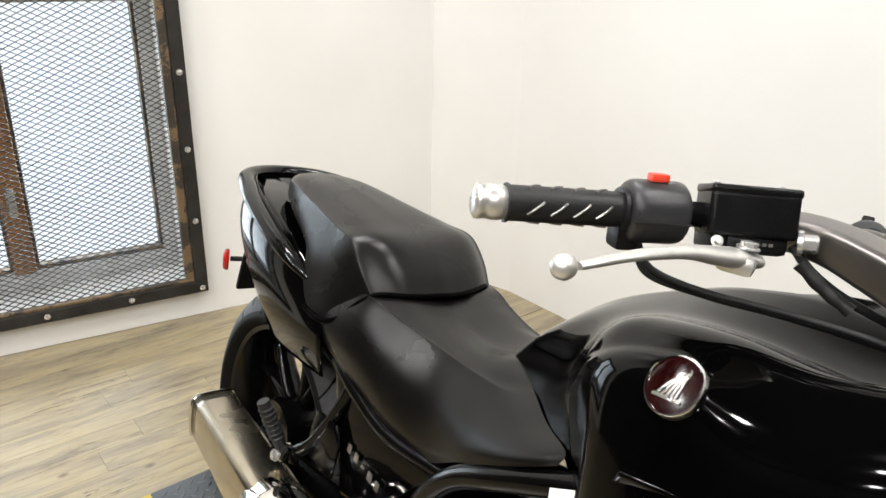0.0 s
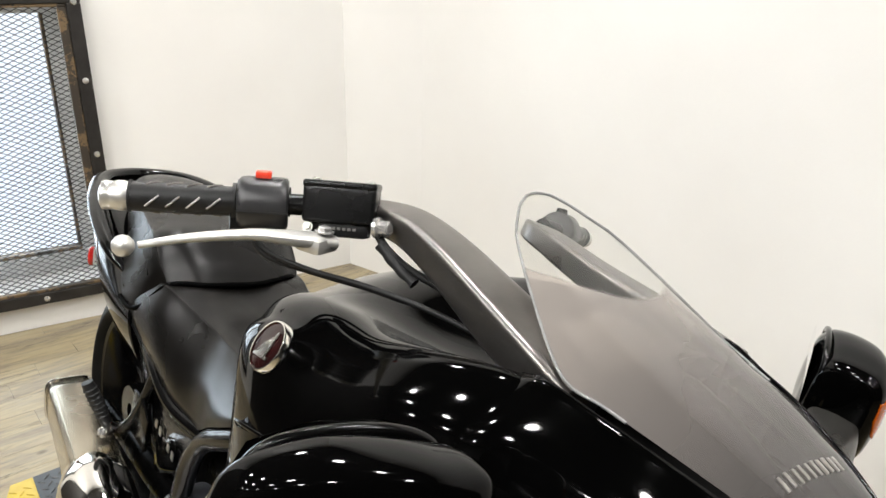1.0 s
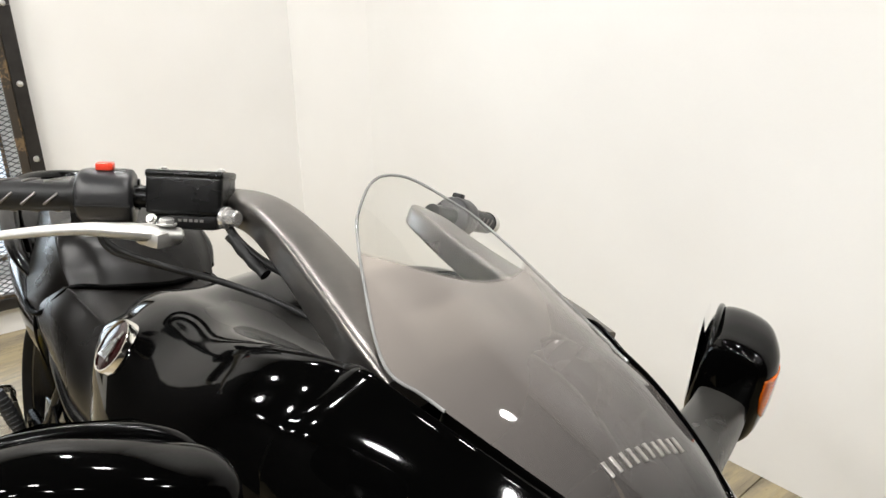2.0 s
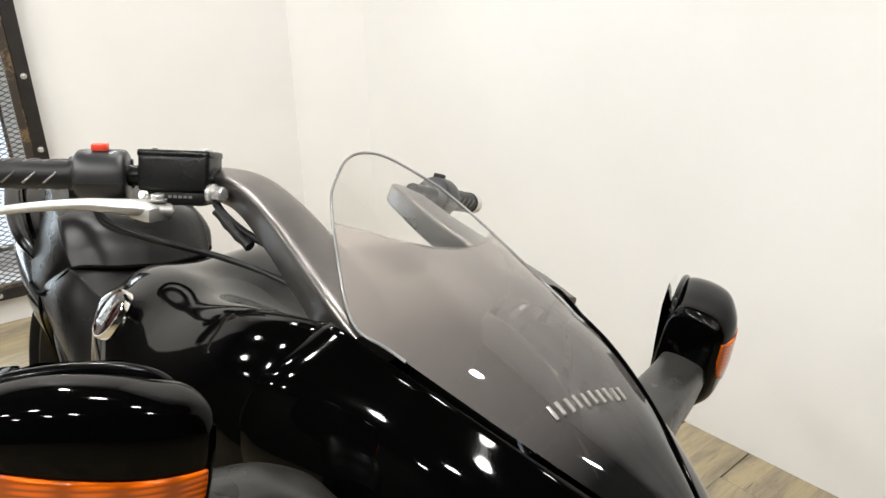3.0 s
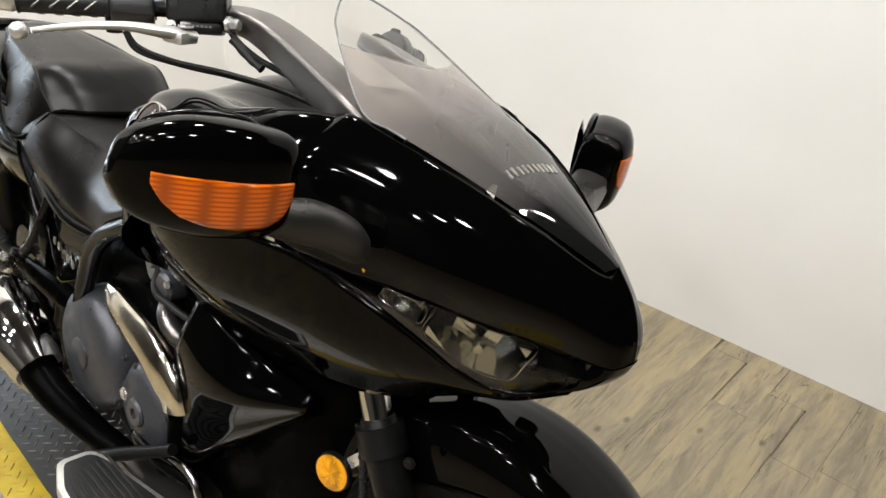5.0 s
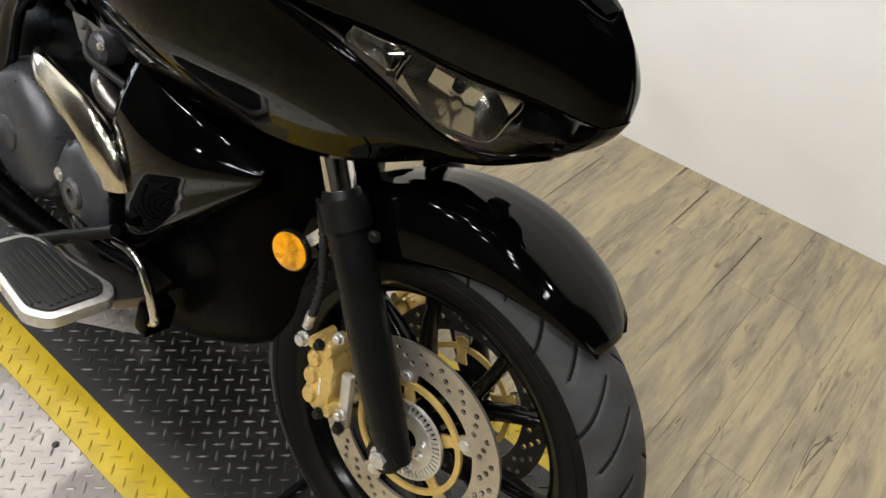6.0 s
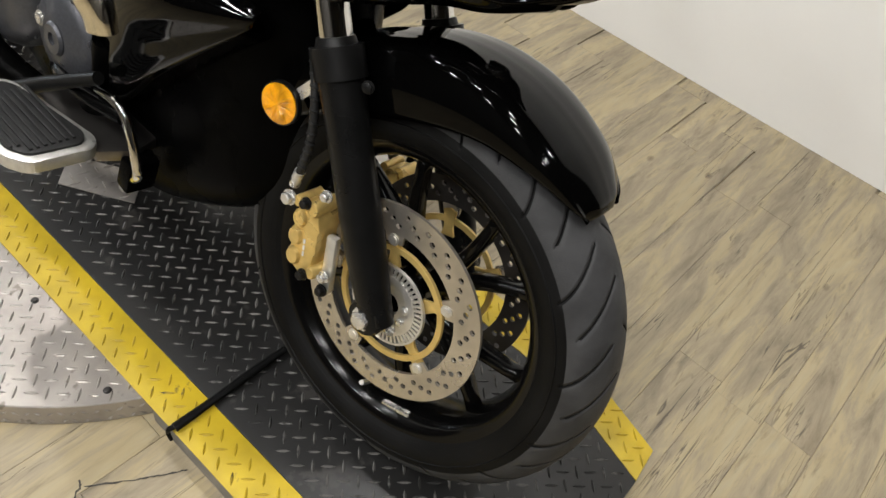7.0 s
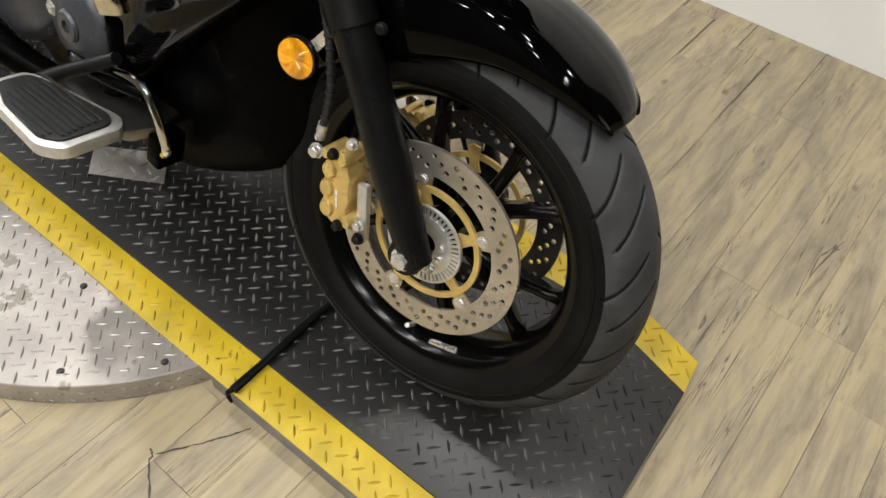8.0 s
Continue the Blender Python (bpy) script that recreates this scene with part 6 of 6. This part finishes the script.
# cables
tube("brake_line", [(-0.470, -0.166, 1.050), (-0.455, -0.158, 1.034), (-0.435, -0.144, 1.020), (-0.415, -0.126, 1.010), (-0.390, -0.105, 1.000)], 0.0042, RUBBER, bike, 10, 30, label="black brake line")
tube("hose_sleeve", [(-0.462, -0.163, 1.037), (-0.440, -0.154, 1.021), (-0.418, -0.146, 1.010)], [0.0062, 0.0050, 0.0062, 0.0050, 0.0062, 0.0050, 0.0062], RUBBER, bike, 10, 20)
for dz, dy in ((0.0, 0.0), (0.006, 0.012)):
    tube("throttle_cable", [(-0.556, -0.258, 1.030 - dz), (-0.545, -0.245, 1.008 - dz), (-0.510, -0.215 + dy, 0.998 - dz), (-0.450, -0.180 + dy, 0.998 - dz), (-0.380, -0.150 + dy, 0.996 - dz), (-0.310, -0.120 + dy, 0.985 - dz)], 0.0030, RUBBER, bike, 8, 36, label="black throttle cable")


# ---- mirrors ----


def make_mirror(side, shift, yaw, size=(1, 1, 1), raised=0.0, proud=0.0022):
    """A mirror housing with an amber lamp in its front; built for the right side, turned over for the left."""
    fl = Matrix.Diagonal((1, -side, 1, 1))
    m = Matrix.Translation(shift) @ fl @ Matrix.Translation((-0.14, -0.38, 0.98)) @ pose(0, 0, 0, yaw, 0, 0) @ Matrix.Diagonal((*size, 1)) @ Matrix.Translation((0.14, 0.38, -0.98))
    rings = []
    # ring by ring from the inner to the outer end: y, half height, middle height, depth ahead, depth behind
    for y, hh, zc, fr, bk in ((-0.311, 0.030, 0.978, 0.010, 0.012), (-0.317, 0.047, 0.977, 0.026, 0.026), (-0.337, 0.053, 0.977, 0.036, 0.030), (-0.362, 0.0555, 0.979, 0.040, 0.030), (-0.392, 0.0540, 0.981, 0.036, 0.030), (-0.419, 0.046, 0.982, 0.026, 0.028), (-0.437, 0.033, 0.983, 0.014, 0.024), (-0.446, 0.012, 0.984, 0.002, 0.014)):
        ring = []
        xo = -0.140 - 0.35 * (abs(y) - 0.33)
        for k in range(16):
            a = 2 * math.pi * k / 16
            c, s = math.cos(a), math.sin(a)
            ex = 0.62
            cc, ss = math.copysign(abs(c) ** ex, c), math.copysign(abs(s) ** ex, s)
            ring.append((xo + 0.97 * (fr if c > 0 else bk) * cc + 0.006 * ss, y, zc + 0.97 * hh * ss))
        rings.append(ring)
    # a smooth skin through the rings
    round_ = [spline(r + r[:1], 49)[:48] for r in rings]
    skin_rows = [spline([r[k] for r in round_], 34) for k in range(48)]
    local = [Vector(skin_rows[k][i]) for i in range(34) for k in range(48)]
    faces = [(i * 48 + k, i * 48 + (k + 1) % 48, (i + 1) * 48 + (k + 1) % 48, (i + 1) * 48 + k) for i in range(33) for k in range(48)]
    faces += [tuple(range(48)), tuple(33 * 48 + k for k in range(48))]
    body = part("mirror", [m @ v for v in local], faces, BLACK, bike, "gloss black mirror with an amber lamp in its front")
    outer_skin = BVHTree.FromPolygons([v[:] for v in local], faces)
    # shroud lip round the glass
    lip = [(-0.166 - 0.32 * (abs(y) - 0.33), y, z) for y, z in ((-0.317, 0.986), (-0.322, 1.018), (-0.348, 1.0315), (-0.390, 1.0315), (-0.422, 1.020), (-0.439, 0.982), (-0.426, 0.948), (-0.390, 0.931), (-0.350, 0.926), (-0.321, 0.938), (-0.317, 0.986))]
    tube("mirror_lip", [m @ Vector((p[0] + 0.008, -0.38 + (p[1] + 0.38) * 0.96, 0.98 + (p[2] - 0.98) * 0.95)) for p in lip], 0.004, BLACK_FRAME, body, 10, 70)
    gl = [(x - 0.003, y * 0.985 - 0.006, z * 0.97 + 0.0297) for x, y, z in lip[:-1]]
    part("mirror_glass", [m @ Vector(p) for p in gl], [tuple(range(len(gl)))], MIRROR_GLASS, body, "mirror glass", False)
    # the lamp follows the skin, a little proud of it
    edge = ((-0.321, 0.968), (-0.327, 0.953), (-0.340, 0.9455), (-0.362, 0.9430), (-0.388, 0.9460), (-0.408, 0.9545), (-0.420, 0.967), (-0.427, 0.982))
    rows = []
    for i in range(26):
        y = -0.321 - 0.106 * i / 25
        low = float(np.interp(-y, [-p[0] for p in edge], [p[1] for p in edge]))
        high = 0.9850 + 0.006 * i / 25
        row = []
        for k in range(7):
            z = low + (high - low) * k / 6 + raised
            hit, up, _, _ = outer_skin.ray_cast(Vector((0.2, y, z)), Vector((-1, 0, 0)))
            up = up if up.x > 0 else -up
            row.append(m @ (hit + up * proud))
        rows.append(row)
    shell("signal_lens", rows, AMBER, body, 52, 14, False, proud + 0.0015, "amber turn signal lens")
    return body


make_mirror(-1, (0, 0, 0), 0)
make_mirror(1, (-0.030, -0.035, -0.058), -4, (1.40, 1.0, 1.28), 0.018, 0.0012)
for side in (-1, 1):
    s = np.array([1, -side, 1])
    if side < 0:
        ends = ((-0.132, -0.212, 0.897, 0.020, 0.018), (-0.134, -0.230, 0.908, 0.026, 0.025), (-0.137, -0.265, 0.925, 0.026, 0.024), (-0.139, -0.300, 0.934, 0.022, 0.020), (-0.140, -0.345, 0.948, 0.020, 0.014))
    else:
        ends = ((-0.125, -0.150, 0.868, 0.036, 0.034), (-0.140, -0.205, 0.882, 0.034, 0.028), (-0.155, -0.260, 0.892, 0.032, 0.024), (-0.172, -0.310, 0.906, 0.030, 0.018))
    rows = []
    for x, y, z, hx, hz in ends:
        rows.append([(x + hx * math.copysign(abs(math.cos(2 * math.pi * k / 12)) ** 0.7, math.cos(2 * math.pi * k / 12)), y, z + hz * math.copysign(abs(math.sin(2 * math.pi * k / 12)) ** 0.7, math.sin(2 * math.pi * k / 12))) for k in range(13)])
    arm = shell("mirror_arm", [[np.array(p) * s for p in r] for r in rows], ARM_PLASTIC, bike, 20, 30, False, 0.0, "satin dark grey mirror arm")
    lathe("side_reflector", [(0.0, 0.001), (0.0015, 0.001), (0.0015, -0.003), (0.0, -0.003)], REFLECTOR, arm, Matrix.Translation((-0.112, -0.218 if side < 0 else 0.168, 0.878 if side < 0 else 0.880)) @ pose(0, 0, 0, 0, 0, -60 * side), 12, "small amber marker", closed=False)

# ---- engine, frame, exhaust, footboards ----
for side in (-1, 1):
    yy = side * 0.15
    if side < 0:
        crank = lathe("crankcase_cover", [(0.0, -0.040), (0.060, -0.039), (0.086, -0.034), (0.103, -0.022), (0.110, -0.002), (0.110, 0.03), (0.0, 0.03)], ENGINE, bike, Matrix.Translation((-0.840, -0.158, 0.380)) @ Matrix.Diagonal((1.1, 1, 1.1, 1)), 48, "satin grey round crankcase cover", closed=False)
        lathe("crank_cap", [(0.0, -0.046), (0.024, -0.046), (0.030, -0.043), (0.032, -0.036)], ENGINE, crank, Matrix.Translation((-0.840, -0.158, 0.380)), 32, closed=False)
        clutch = lathe("clutch_cover", [(0.0, -0.034), (0.030, -0.034), (0.034, -0.030), (0.050, -0.028), (0.062, -0.016), (0.066, 0.0), (0.066, 0.04), (0.0, 0.04)], ENGINE, bike, Matrix.Translation((-0.620, -0.164, 0.382)) @ Matrix.Diagonal((1.25, 1, 1.25, 1)), 48, "satin grey clutch cover", closed=False)
        lathe("clutch_cap", [(0.010, -0.040), (0.022, -0.040), (0.026, -0.036), (0.026, -0.032), (0.010, -0.034)], ENGINE, clutch, Matrix.Translation((-0.620, -0.164, 0.382)), 32)
        bolt(clutch, (-0.672, -0.194, 0.388), (0, -1, 0), 0.009, 0.005, ALU, "inspection_plug", "bare metal inspection plug")
        for k in range(7):
            t = radians(20 + 51 * k)
            bolt(clutch, (-0.620 + 0.075 * math.cos(t), -0.180, 0.382 + 0.075 * math.sin(t)), (0, -1, 0), 0.005, 0.006, ENGINE, "cover_bolt")
            bolt(crank, (-0.840 + 0.116 * math.cos(t), -0.164, 0.380 + 0.116 * math.sin(t)), (0, -1, 0), 0.005, 0.007, ENGINE, "cover_bolt")
        pipe = tube("exhaust_shield", [(-0.778, -0.172, 0.537), (-0.735, -0.180, 0.534), (-0.670, -0.188, 0.532), (-0.600, -0.194, 0.528), (-0.550, -0.197, 0.513), (-0.520, -0.195, 0.486), (-0.508, -0.190, 0.452)], [0.018, 0.026, 0.029, 0.031, 0.032, 0.032, 0.030], SHIELD, bike, 20, 44, 0.45, (0, -1, 0.25), "polished exhaust heat shield", square=0.8)
    head = block("cylinder_head", (0.115, 0.05, 0.062), pose(-0.648, side * 0.128, 0.645, 0, -30, 0), CASTING, bike, 0.014, "bare grey cylinder head casting")
    lathe("head_plug", [(0.0, -0.006), (0.013, -0.006), (0.016, -0.002), (0.016, 0.004), (0.0, 0.004)], CASTING, head, Matrix.Translation((-0.668, side * 0.154, 0.640)) @ pose(0, 0, 0, 0 if side < 0 else 180, 0, 0), 20, closed=False)
    for u in (-0.042, 0.042):
        bolt(head, (-0.648 + u * 0.87, side * 0.152, 0.667 + u * 0.5), (0, side, 0), 0.005, 0.006, ZINC, "head_bolt")
    cylinder = block("cylinder", (0.16, 0.10, 0.15), pose(-0.52, side * 0.09, 0.56, 0, 24, 0), BELLY, bike, 0.012, "black cylinder block")
    tube("coolant_pipe", flip([(-0.640, -0.120, 0.585), (-0.600, -0.160, 0.575), (-0.560, -0.165, 0.555), (-0.540, -0.140, 0.530)], side), 0.017, GUNMETAL, cylinder, 16, 20)
    lathe("thermostat_housing", [(0.0, -0.030), (0.018, -0.030), (0.024, -0.024), (0.026, 0.0), (0.026, 0.03), (0.0, 0.03)], ENGINE, cylinder, Matrix.Translation((-0.605, side * 0.140, 0.620)) @ pose(0, 0, 0, 0 if side < 0 else 180, 0, 0), 28, closed=False)
    for dx, dz in ((0.018, 0.012), (-0.018, -0.010)):
        bolt(cylinder, (-0.605 + dx, side * 0.168, 0.620 + dz), (0, side, 0), 0.005, 0.006, ZINC, "housing_bolt")
    tube("spark_lead", flip([(-0.660, -0.140, 0.640), (-0.620, -0.172, 0.610), (-0.570, -0.168, 0.600), (-0.535, -0.150, 0.585)], side), 0.006, RUBBER, cylinder, 10, 24)
    tube("frame_tube", flip([(-0.540, -0.170, 0.760), (-0.620, -0.180, 0.728), (-0.710, -0.184, 0.682), (-0.785, -0.182, 0.636), (-0.834, -0.180, 0.578), (-0.876, -0.176, 0.486), (-0.920, -0.168, 0.405), (-0.990, -0.150, 0.330)], side), 0.0165, BLACK_FRAME, bike, 14, 40, label="black frame tube")
    tube("subframe_tube", flip([(-0.840, -0.150, 0.600), (-0.960, -0.165, 0.600), (-1.080, -0.160, 0.625), (-1.200, -0.140, 0.650)], side), 0.013, BLACK_FRAME, bike, 12, 30)
    tube("peg_bracket", flip([(-1.085, -0.140, 0.640), (-1.110, -0.150, 0.560), (-1.160, -0.160, 0.470), (-1.205, -0.168, 0.425)], side), 0.012, BLACK_FRAME, bike, 12, 24, label="black passenger peg bracket")
    pegm = tube("passenger_peg", flip([(-1.214, -0.190, 0.435), (-1.222, -0.209, 0.480), (-1.230, -0.228, 0.524)], side), [0.010, 0.0128, 0.0128, 0.011], RUBBER, bike, 16, 18, label="folded rubber passenger peg")
    for k in range(7):
        p = Vector(flip([(-1.214, -0.190, 0.435)], side)[0]).lerp(Vector(flip([(-1.230, -0.228, 0.524)], side)[0]), 0.25 + 0.1 * k)
        lathe("peg_rib", [(0.012, -0.002), (0.0140, 0.0), (0.012, 0.002)], RUBBER, pegm, Matrix.Translation(p) @ Vector((-0.016, side * 0.038, 0.089)).to_track_quat("Y", "Z").to_matrix().to_4x4(), 16)
    block("peg_hinge", (0.030, 0.040, 0.032), Matrix.Translation((-1.208, side * 0.178, 0.425)) @ pose(0, 0, 0, 20 * side, 0, 0), CHROME, pegm, 0.006, "chrome peg hinge")
    bolt(pegm, (-1.212, side * 0.200, 0.423), (0, side, 0.2), 0.008, 0.008, ZINC, "hinge_bolt")
    plate = prism("heel_guard", [(-0.05, -0.045), (0.04, -0.05), (0.05, 0.02), (0.02, 0.05), (-0.03, 0.045)], 0.006, Matrix.Translation((-1.130, side * 0.158, 0.488)) @ pose(0, 0, 0, 90, 0, 0), BLACK_FRAME, bike, 0.003, "black heel guard")
    # footboard
    out = soften([(-0.668, -0.254), (-0.668, -0.310), (-0.606, -0.334), (-0.486, -0.342), (-0.455, -0.318), (-0.455, -0.224), (-0.482, -0.208), (-0.640, -0.240)], 0.014)
    fm = Matrix.Translation((0, 0, 0.278)) @ Matrix.Diagonal((1, -side, 1, 1))
    board = prism("footboard", out, 0.022, fm, ALU, bike, 0.006, "cast aluminium footboard with a ribbed rubber pad")
    cx, cy = -0.555, -0.283
    pad = [(cx + (x - cx) * 0.86, cy + (y - cy) * 0.82) for x, y in out]
    prism("rubber_pad", pad, 0.0075, Matrix.Translation((0, 0, 0.2965)) @ Matrix.Diagonal((1, -side, 1, 1)), RUBBER, board, 0.002, "ribbed black rubber pad")
    for k in range(9):
        y = -0.242 - 0.0105 * k
        x0, x1 = (-0.628 + 0.002 * k, -0.482 + 0.001 * k) if k < 7 else (-0.590 + 0.03 * (k - 7), -0.490)
        block("pad_rib", (x1 - x0, 0.0052, 0.004), Matrix.Translation(((x0 + x1) / 2, -side * y, 0.3055)), RUBBER, board, 0.0015)
    prism("board_mount", [(-0.66, -0.12), (-0.64, -0.225), (-0.46, -0.222), (-0.44, -0.17), (-0.46, -0.12)], 0.02, Matrix.Translation((0, 0, 0.270)) @ Matrix.Diagonal((1, -side, 1, 1)), GUNMETAL, bike, 0.005, "dark footboard bracket")
    tube("side_rail", flip([(-0.700, -0.140, 0.300), (-0.640, -0.185, 0.322), (-0.560, -0.195, 0.330), (-0.450, -0.185, 0.345)], side), 0.012, BLACK_FRAME, bike, 12, 24)
block("frame_label", (0.050, 0.001, 0.012), Matrix.Translation((-0.600, -0.1985, 0.734)) @ pose(0, 0, 0, -30, 0, 0) @ pose(0, 0, 0, 0, -27, 0), LABEL_WHITE, bike, 0.0, "white printed label on the frame")
# rear brake pedal
pedal = tube("brake_pedal", [(-0.512, -0.190, 0.357), (-0.470, -0.192, 0.366), (-0.440, -0.192, 0.360), (-0.420, -0.190, 0.325), (-0.408, -0.186, 0.275), (-0.420, -0.182, 0.255)], 0.0075, CHROME, bike, 12, 30, label="bright steel brake pedal lever")
block("pedal_block", (0.03, 0.05, 0.06), pose(-0.440, -0.165, 0.250, 0, 10, 0), BELLY, pedal, 0.006)
tube("pedal_arm", [(-0.672, -0.238, 0.272), (-0.610, -0.226, 0.315), (-0.555, -0.214, 0.350), (-0.495, -0.200, 0.388)], [0.013, 0.012, 0.011, 0.010], BLACK_PLASTIC, pedal, 12, 18)
# side stand on the far side, and a stand foot
stand = tube("side_stand", [(-0.700, 0.130, 0.200), (-0.660, 0.185, 0.110), (-0.640, 0.222, 0.048)], 0.013, BLACK_FRAME, bike, 12, 16, label="black side stand, folded out")
block("stand_foot", (0.06, 0.05, 0.006), pose(-0.640, 0.226, 0.0455, -0, 0, 0) @ pose(0, 0, 0, 10.9, 0, 0), BLACK_FRAME, stand, 0.002)

# exhaust: chrome pipe and flat-sided silencer
rows = []
for t, (x, y, z, w, h) in enumerate(((-0.930, -0.226, 0.292, 0.034, 0.040), (-0.990, -0.226, 0.312, 0.048, 0.060), (-1.100, -0.222, 0.332, 0.050, 0.066), (-1.280, -0.208, 0.342, 0.048, 0.057), (-1.505, -0.190, 0.345, 0.046, 0.047))):
    ring = []
    for k in range(17):
        a = 2 * math.pi * k / 16
        c, s = math.cos(a), math.sin(a)
        cc, ss = math.copysign(abs(c) ** 0.45, c), math.copysign(abs(s) ** 0.45, s)
        ring.append((x - 0.3 * h * ss * 0.3, y + w * cc, z + h * ss))
    rows.append(ring)
sil = shell("silencer", rows, TAN_STEEL, bike, 30, 65, False, 0.003, "polished flat-sided exhaust silencer")
ring = [(x - 0.004, y, z) for x, y, z in rows[-1]]
tube("silencer_rim", ring, 0.004, CHROME, sil, 8, 80)
tube("silencer_guard", [(-1.185, -0.222, 0.346), (-1.11, -0.232, 0.350), (-1.02, -0.236, 0.336), (-0.935, -0.232, 0.302)], [0.054, 0.066, 0.066, 0.062, 0.046], CHROME, sil, 28, 30, label="chrome guard round the pipe joint")
# flat dark sheet paints the shade inside the open end
part("silencer_end", [Vector(p) + Vector((0.012, 0, 0)) for p in rows[-1][:16]], [tuple(range(16))], DARK_VOID, sil, "flat dark sheet for the shade in the silencer outlet", False)
tube("exhaust_pipe", [(-0.520, -0.172, 0.430), (-0.540, -0.165, 0.330), (-0.620, -0.165, 0.240), (-0.760, -0.190, 0.235), (-0.870, -0.222, 0.268), (-0.945, -0.232, 0.293)], [0.022, 0.022, 0.024, 0.026, 0.032, 0.036], BELLY, bike, 20, 40, label="black exhaust pipe")

# rear wheel and swing arm
rear = lathe("rear_wheel", [(r - 0.0, y * 1.45) for r, y in rim_profile], BLACK_FRAME, bike, REAR_AXLE, 96, "gloss black cast rear wheel")
tyre_mesh("tyre", 0.311, 0.092, 0.222, REAR_AXLE, TYRE, rear, 16)
lathe("hub", [(0.02, -0.07), (0.06, -0.07), (0.065, -0.05), (0.05, 0.0), (0.065, 0.05), (0.06, 0.07), (0.02, 0.07)], BLACK_FRAME, rear, REAR_AXLE, 48)
for k in range(5):
    a = radians(12 + 72 * k)
    spoke("spoke", a - 0.06, 0.05, 0.198, 0.013, 0.009, rear, REAR_AXLE, -0.22, 0.022)
    spoke("spoke", a + 0.06, 0.05, 0.198, 0.013, 0.009, rear, REAR_AXLE, 0.22, 0.022)
drilled_ring("brake_rotor", 0.095, 0.138, 0.087, 0.092, 90, [(0, 0), (3, 0), (3, 2), (3, 1), (0, 0)], 0.003, ROTOR, rear, REAR_AXLE, "drilled steel rear brake rotor")
arm_rows = [(-0.99, -0.115, 0.36), (-1.15, -0.125, 0.36), (-1.35, -0.118, 0.330), (-1.500, -0.112, 0.311)]
for side in (-1, 1):
    tube("swing_arm", flip(arm_rows, side), [0.035, 0.032, 0.024, 0.020], BELLY, bike, 16, 24, 0.6, (0, 1, 0), label="black swing arm")
    bolt(bike, (-1.462, side * 0.120, 0.311), (0, side, 0), 0.014, 0.010, SATIN_BLACK, "rear_axle_nut")
# ---- floor planks, last ----
PW, PL, SLANT = 0.1015, 0.92, 0.02
ang = math.atan(SLANT)
bm = bmesh.new()
bmesh.ops.create_cube(bm, size=1.0)
bmesh.ops.scale(bm, vec=(PW - 0.0005, PL - 0.0005, 0.006), verts=bm.verts)
bmesh.ops.bevel(bm, geom=[e for e in bm.edges if all(v.co.z > 0 for v in e.verts)], offset=0.0005, segments=1, affect="EDGES")
plank_me = bpy.data.meshes.new("plank")
bm.to_mesh(plank_me)
bm.free()
plank_me.materials.append(PLANK)
rest_v, rest_f = [], []
rng = random.Random(4)
ca, sa = math.cos(-ang), math.sin(-ang)
count = 0
for i in range(-50, 52):
    shift = rng.random() * PL
    for j in range(-8, 6):
        u, v = i * PW, j * PL + shift
        x, y = u * ca - v * sa - 0.06, u * sa + v * ca
        if not (-3.3 < x < 4.9 and -4.3 < y < 2.0) or y - PL / 2 > WALL_Y or x < -2.95 + 0.158 * y - PW * 0.8 or x > 4.7:
            continue
        near = -3.2 < x < 1.2 and -1.2 < y
        # planks end under the walls
        y0, y1 = max(y - PL / 2, -4.28), min(y + PL / 2, WALL_Y + 0.06)
        if y1 - y0 < 0.04:
            continue
        y, cut = (y0 + y1) / 2, (y1 - y0) / PL
        if near and count < 290:
            ob = new("plank", plank_me)
            ob.parent = base
            ob.matrix_basis = pose(x, y, -0.003 - 0.0004 * rng.random(), 0, 0, math.degrees(-ang)) @ Matrix.Diagonal((1, cut, 1, 1))
            count += 1
        else:
            n0 = len(rest_v)
            hw, hl = PW / 2 - 0.0003, cut * PL / 2 - 0.0003
            for a, b in ((-hw, -hl), (hw, -hl), (hw, hl), (-hw, hl)):
                rest_v.append((x + a * ca - b * sa, y + a * sa + b * ca, -0.0005))
            rest_f.append((n0, n0 + 1, n0 + 2, n0 + 3))
rest = part("far_planks", rest_v, rest_f, PLANK, base, "", False)
tagged(rest, kind="stuff")

# a torn, lifted corner in the floor beside the deck
for path, wide in ((((-0.144, -0.329), (-0.165, -0.365), (-0.185, -0.397), (-0.227, -0.456)), 0.0024), (((-0.241, -0.456), (-0.229, -0.461), (-0.221, -0.474), (-0.176, -0.508), (-0.118, -0.548), (-0.070, -0.580)), 0.0030)):
    line = spline([(x, y, 0) for x, y in path], 30)
    top, low = [], []
    for k, p in enumerate(line):
        d = line[min(k + 1, 29)] - line[max(k - 1, 0)]
        n = np.array((-d[1], d[0], 0)) / math.hypot(d[0], d[1])
        w, j = wide * (0.35 + 0.9 * rng.random()), 0.0018 * (rng.random() - 0.5)
        top.append(tuple(p + n * (w * 0.6 + j) + (0, 0, 0.0008)))
        low.append(tuple(p + n * (j - w * 0.6) + (0, 0, 0.0008)))
    part("tear", top + low, [(k, k + 1, 31 + k, 30 + k) for k in range(29)], TORN, base, "dark tear in the plank floor", False)
part("bare_patch", [(-0.160, -0.523, 0.0006), (-0.126, -0.544, 0.0006), (-0.136, -0.556, 0.0006), (-0.154, -0.560, 0.0006)], [(0, 1, 2, 3)], BARE, base, "grey bare patch where the floor is torn", False)
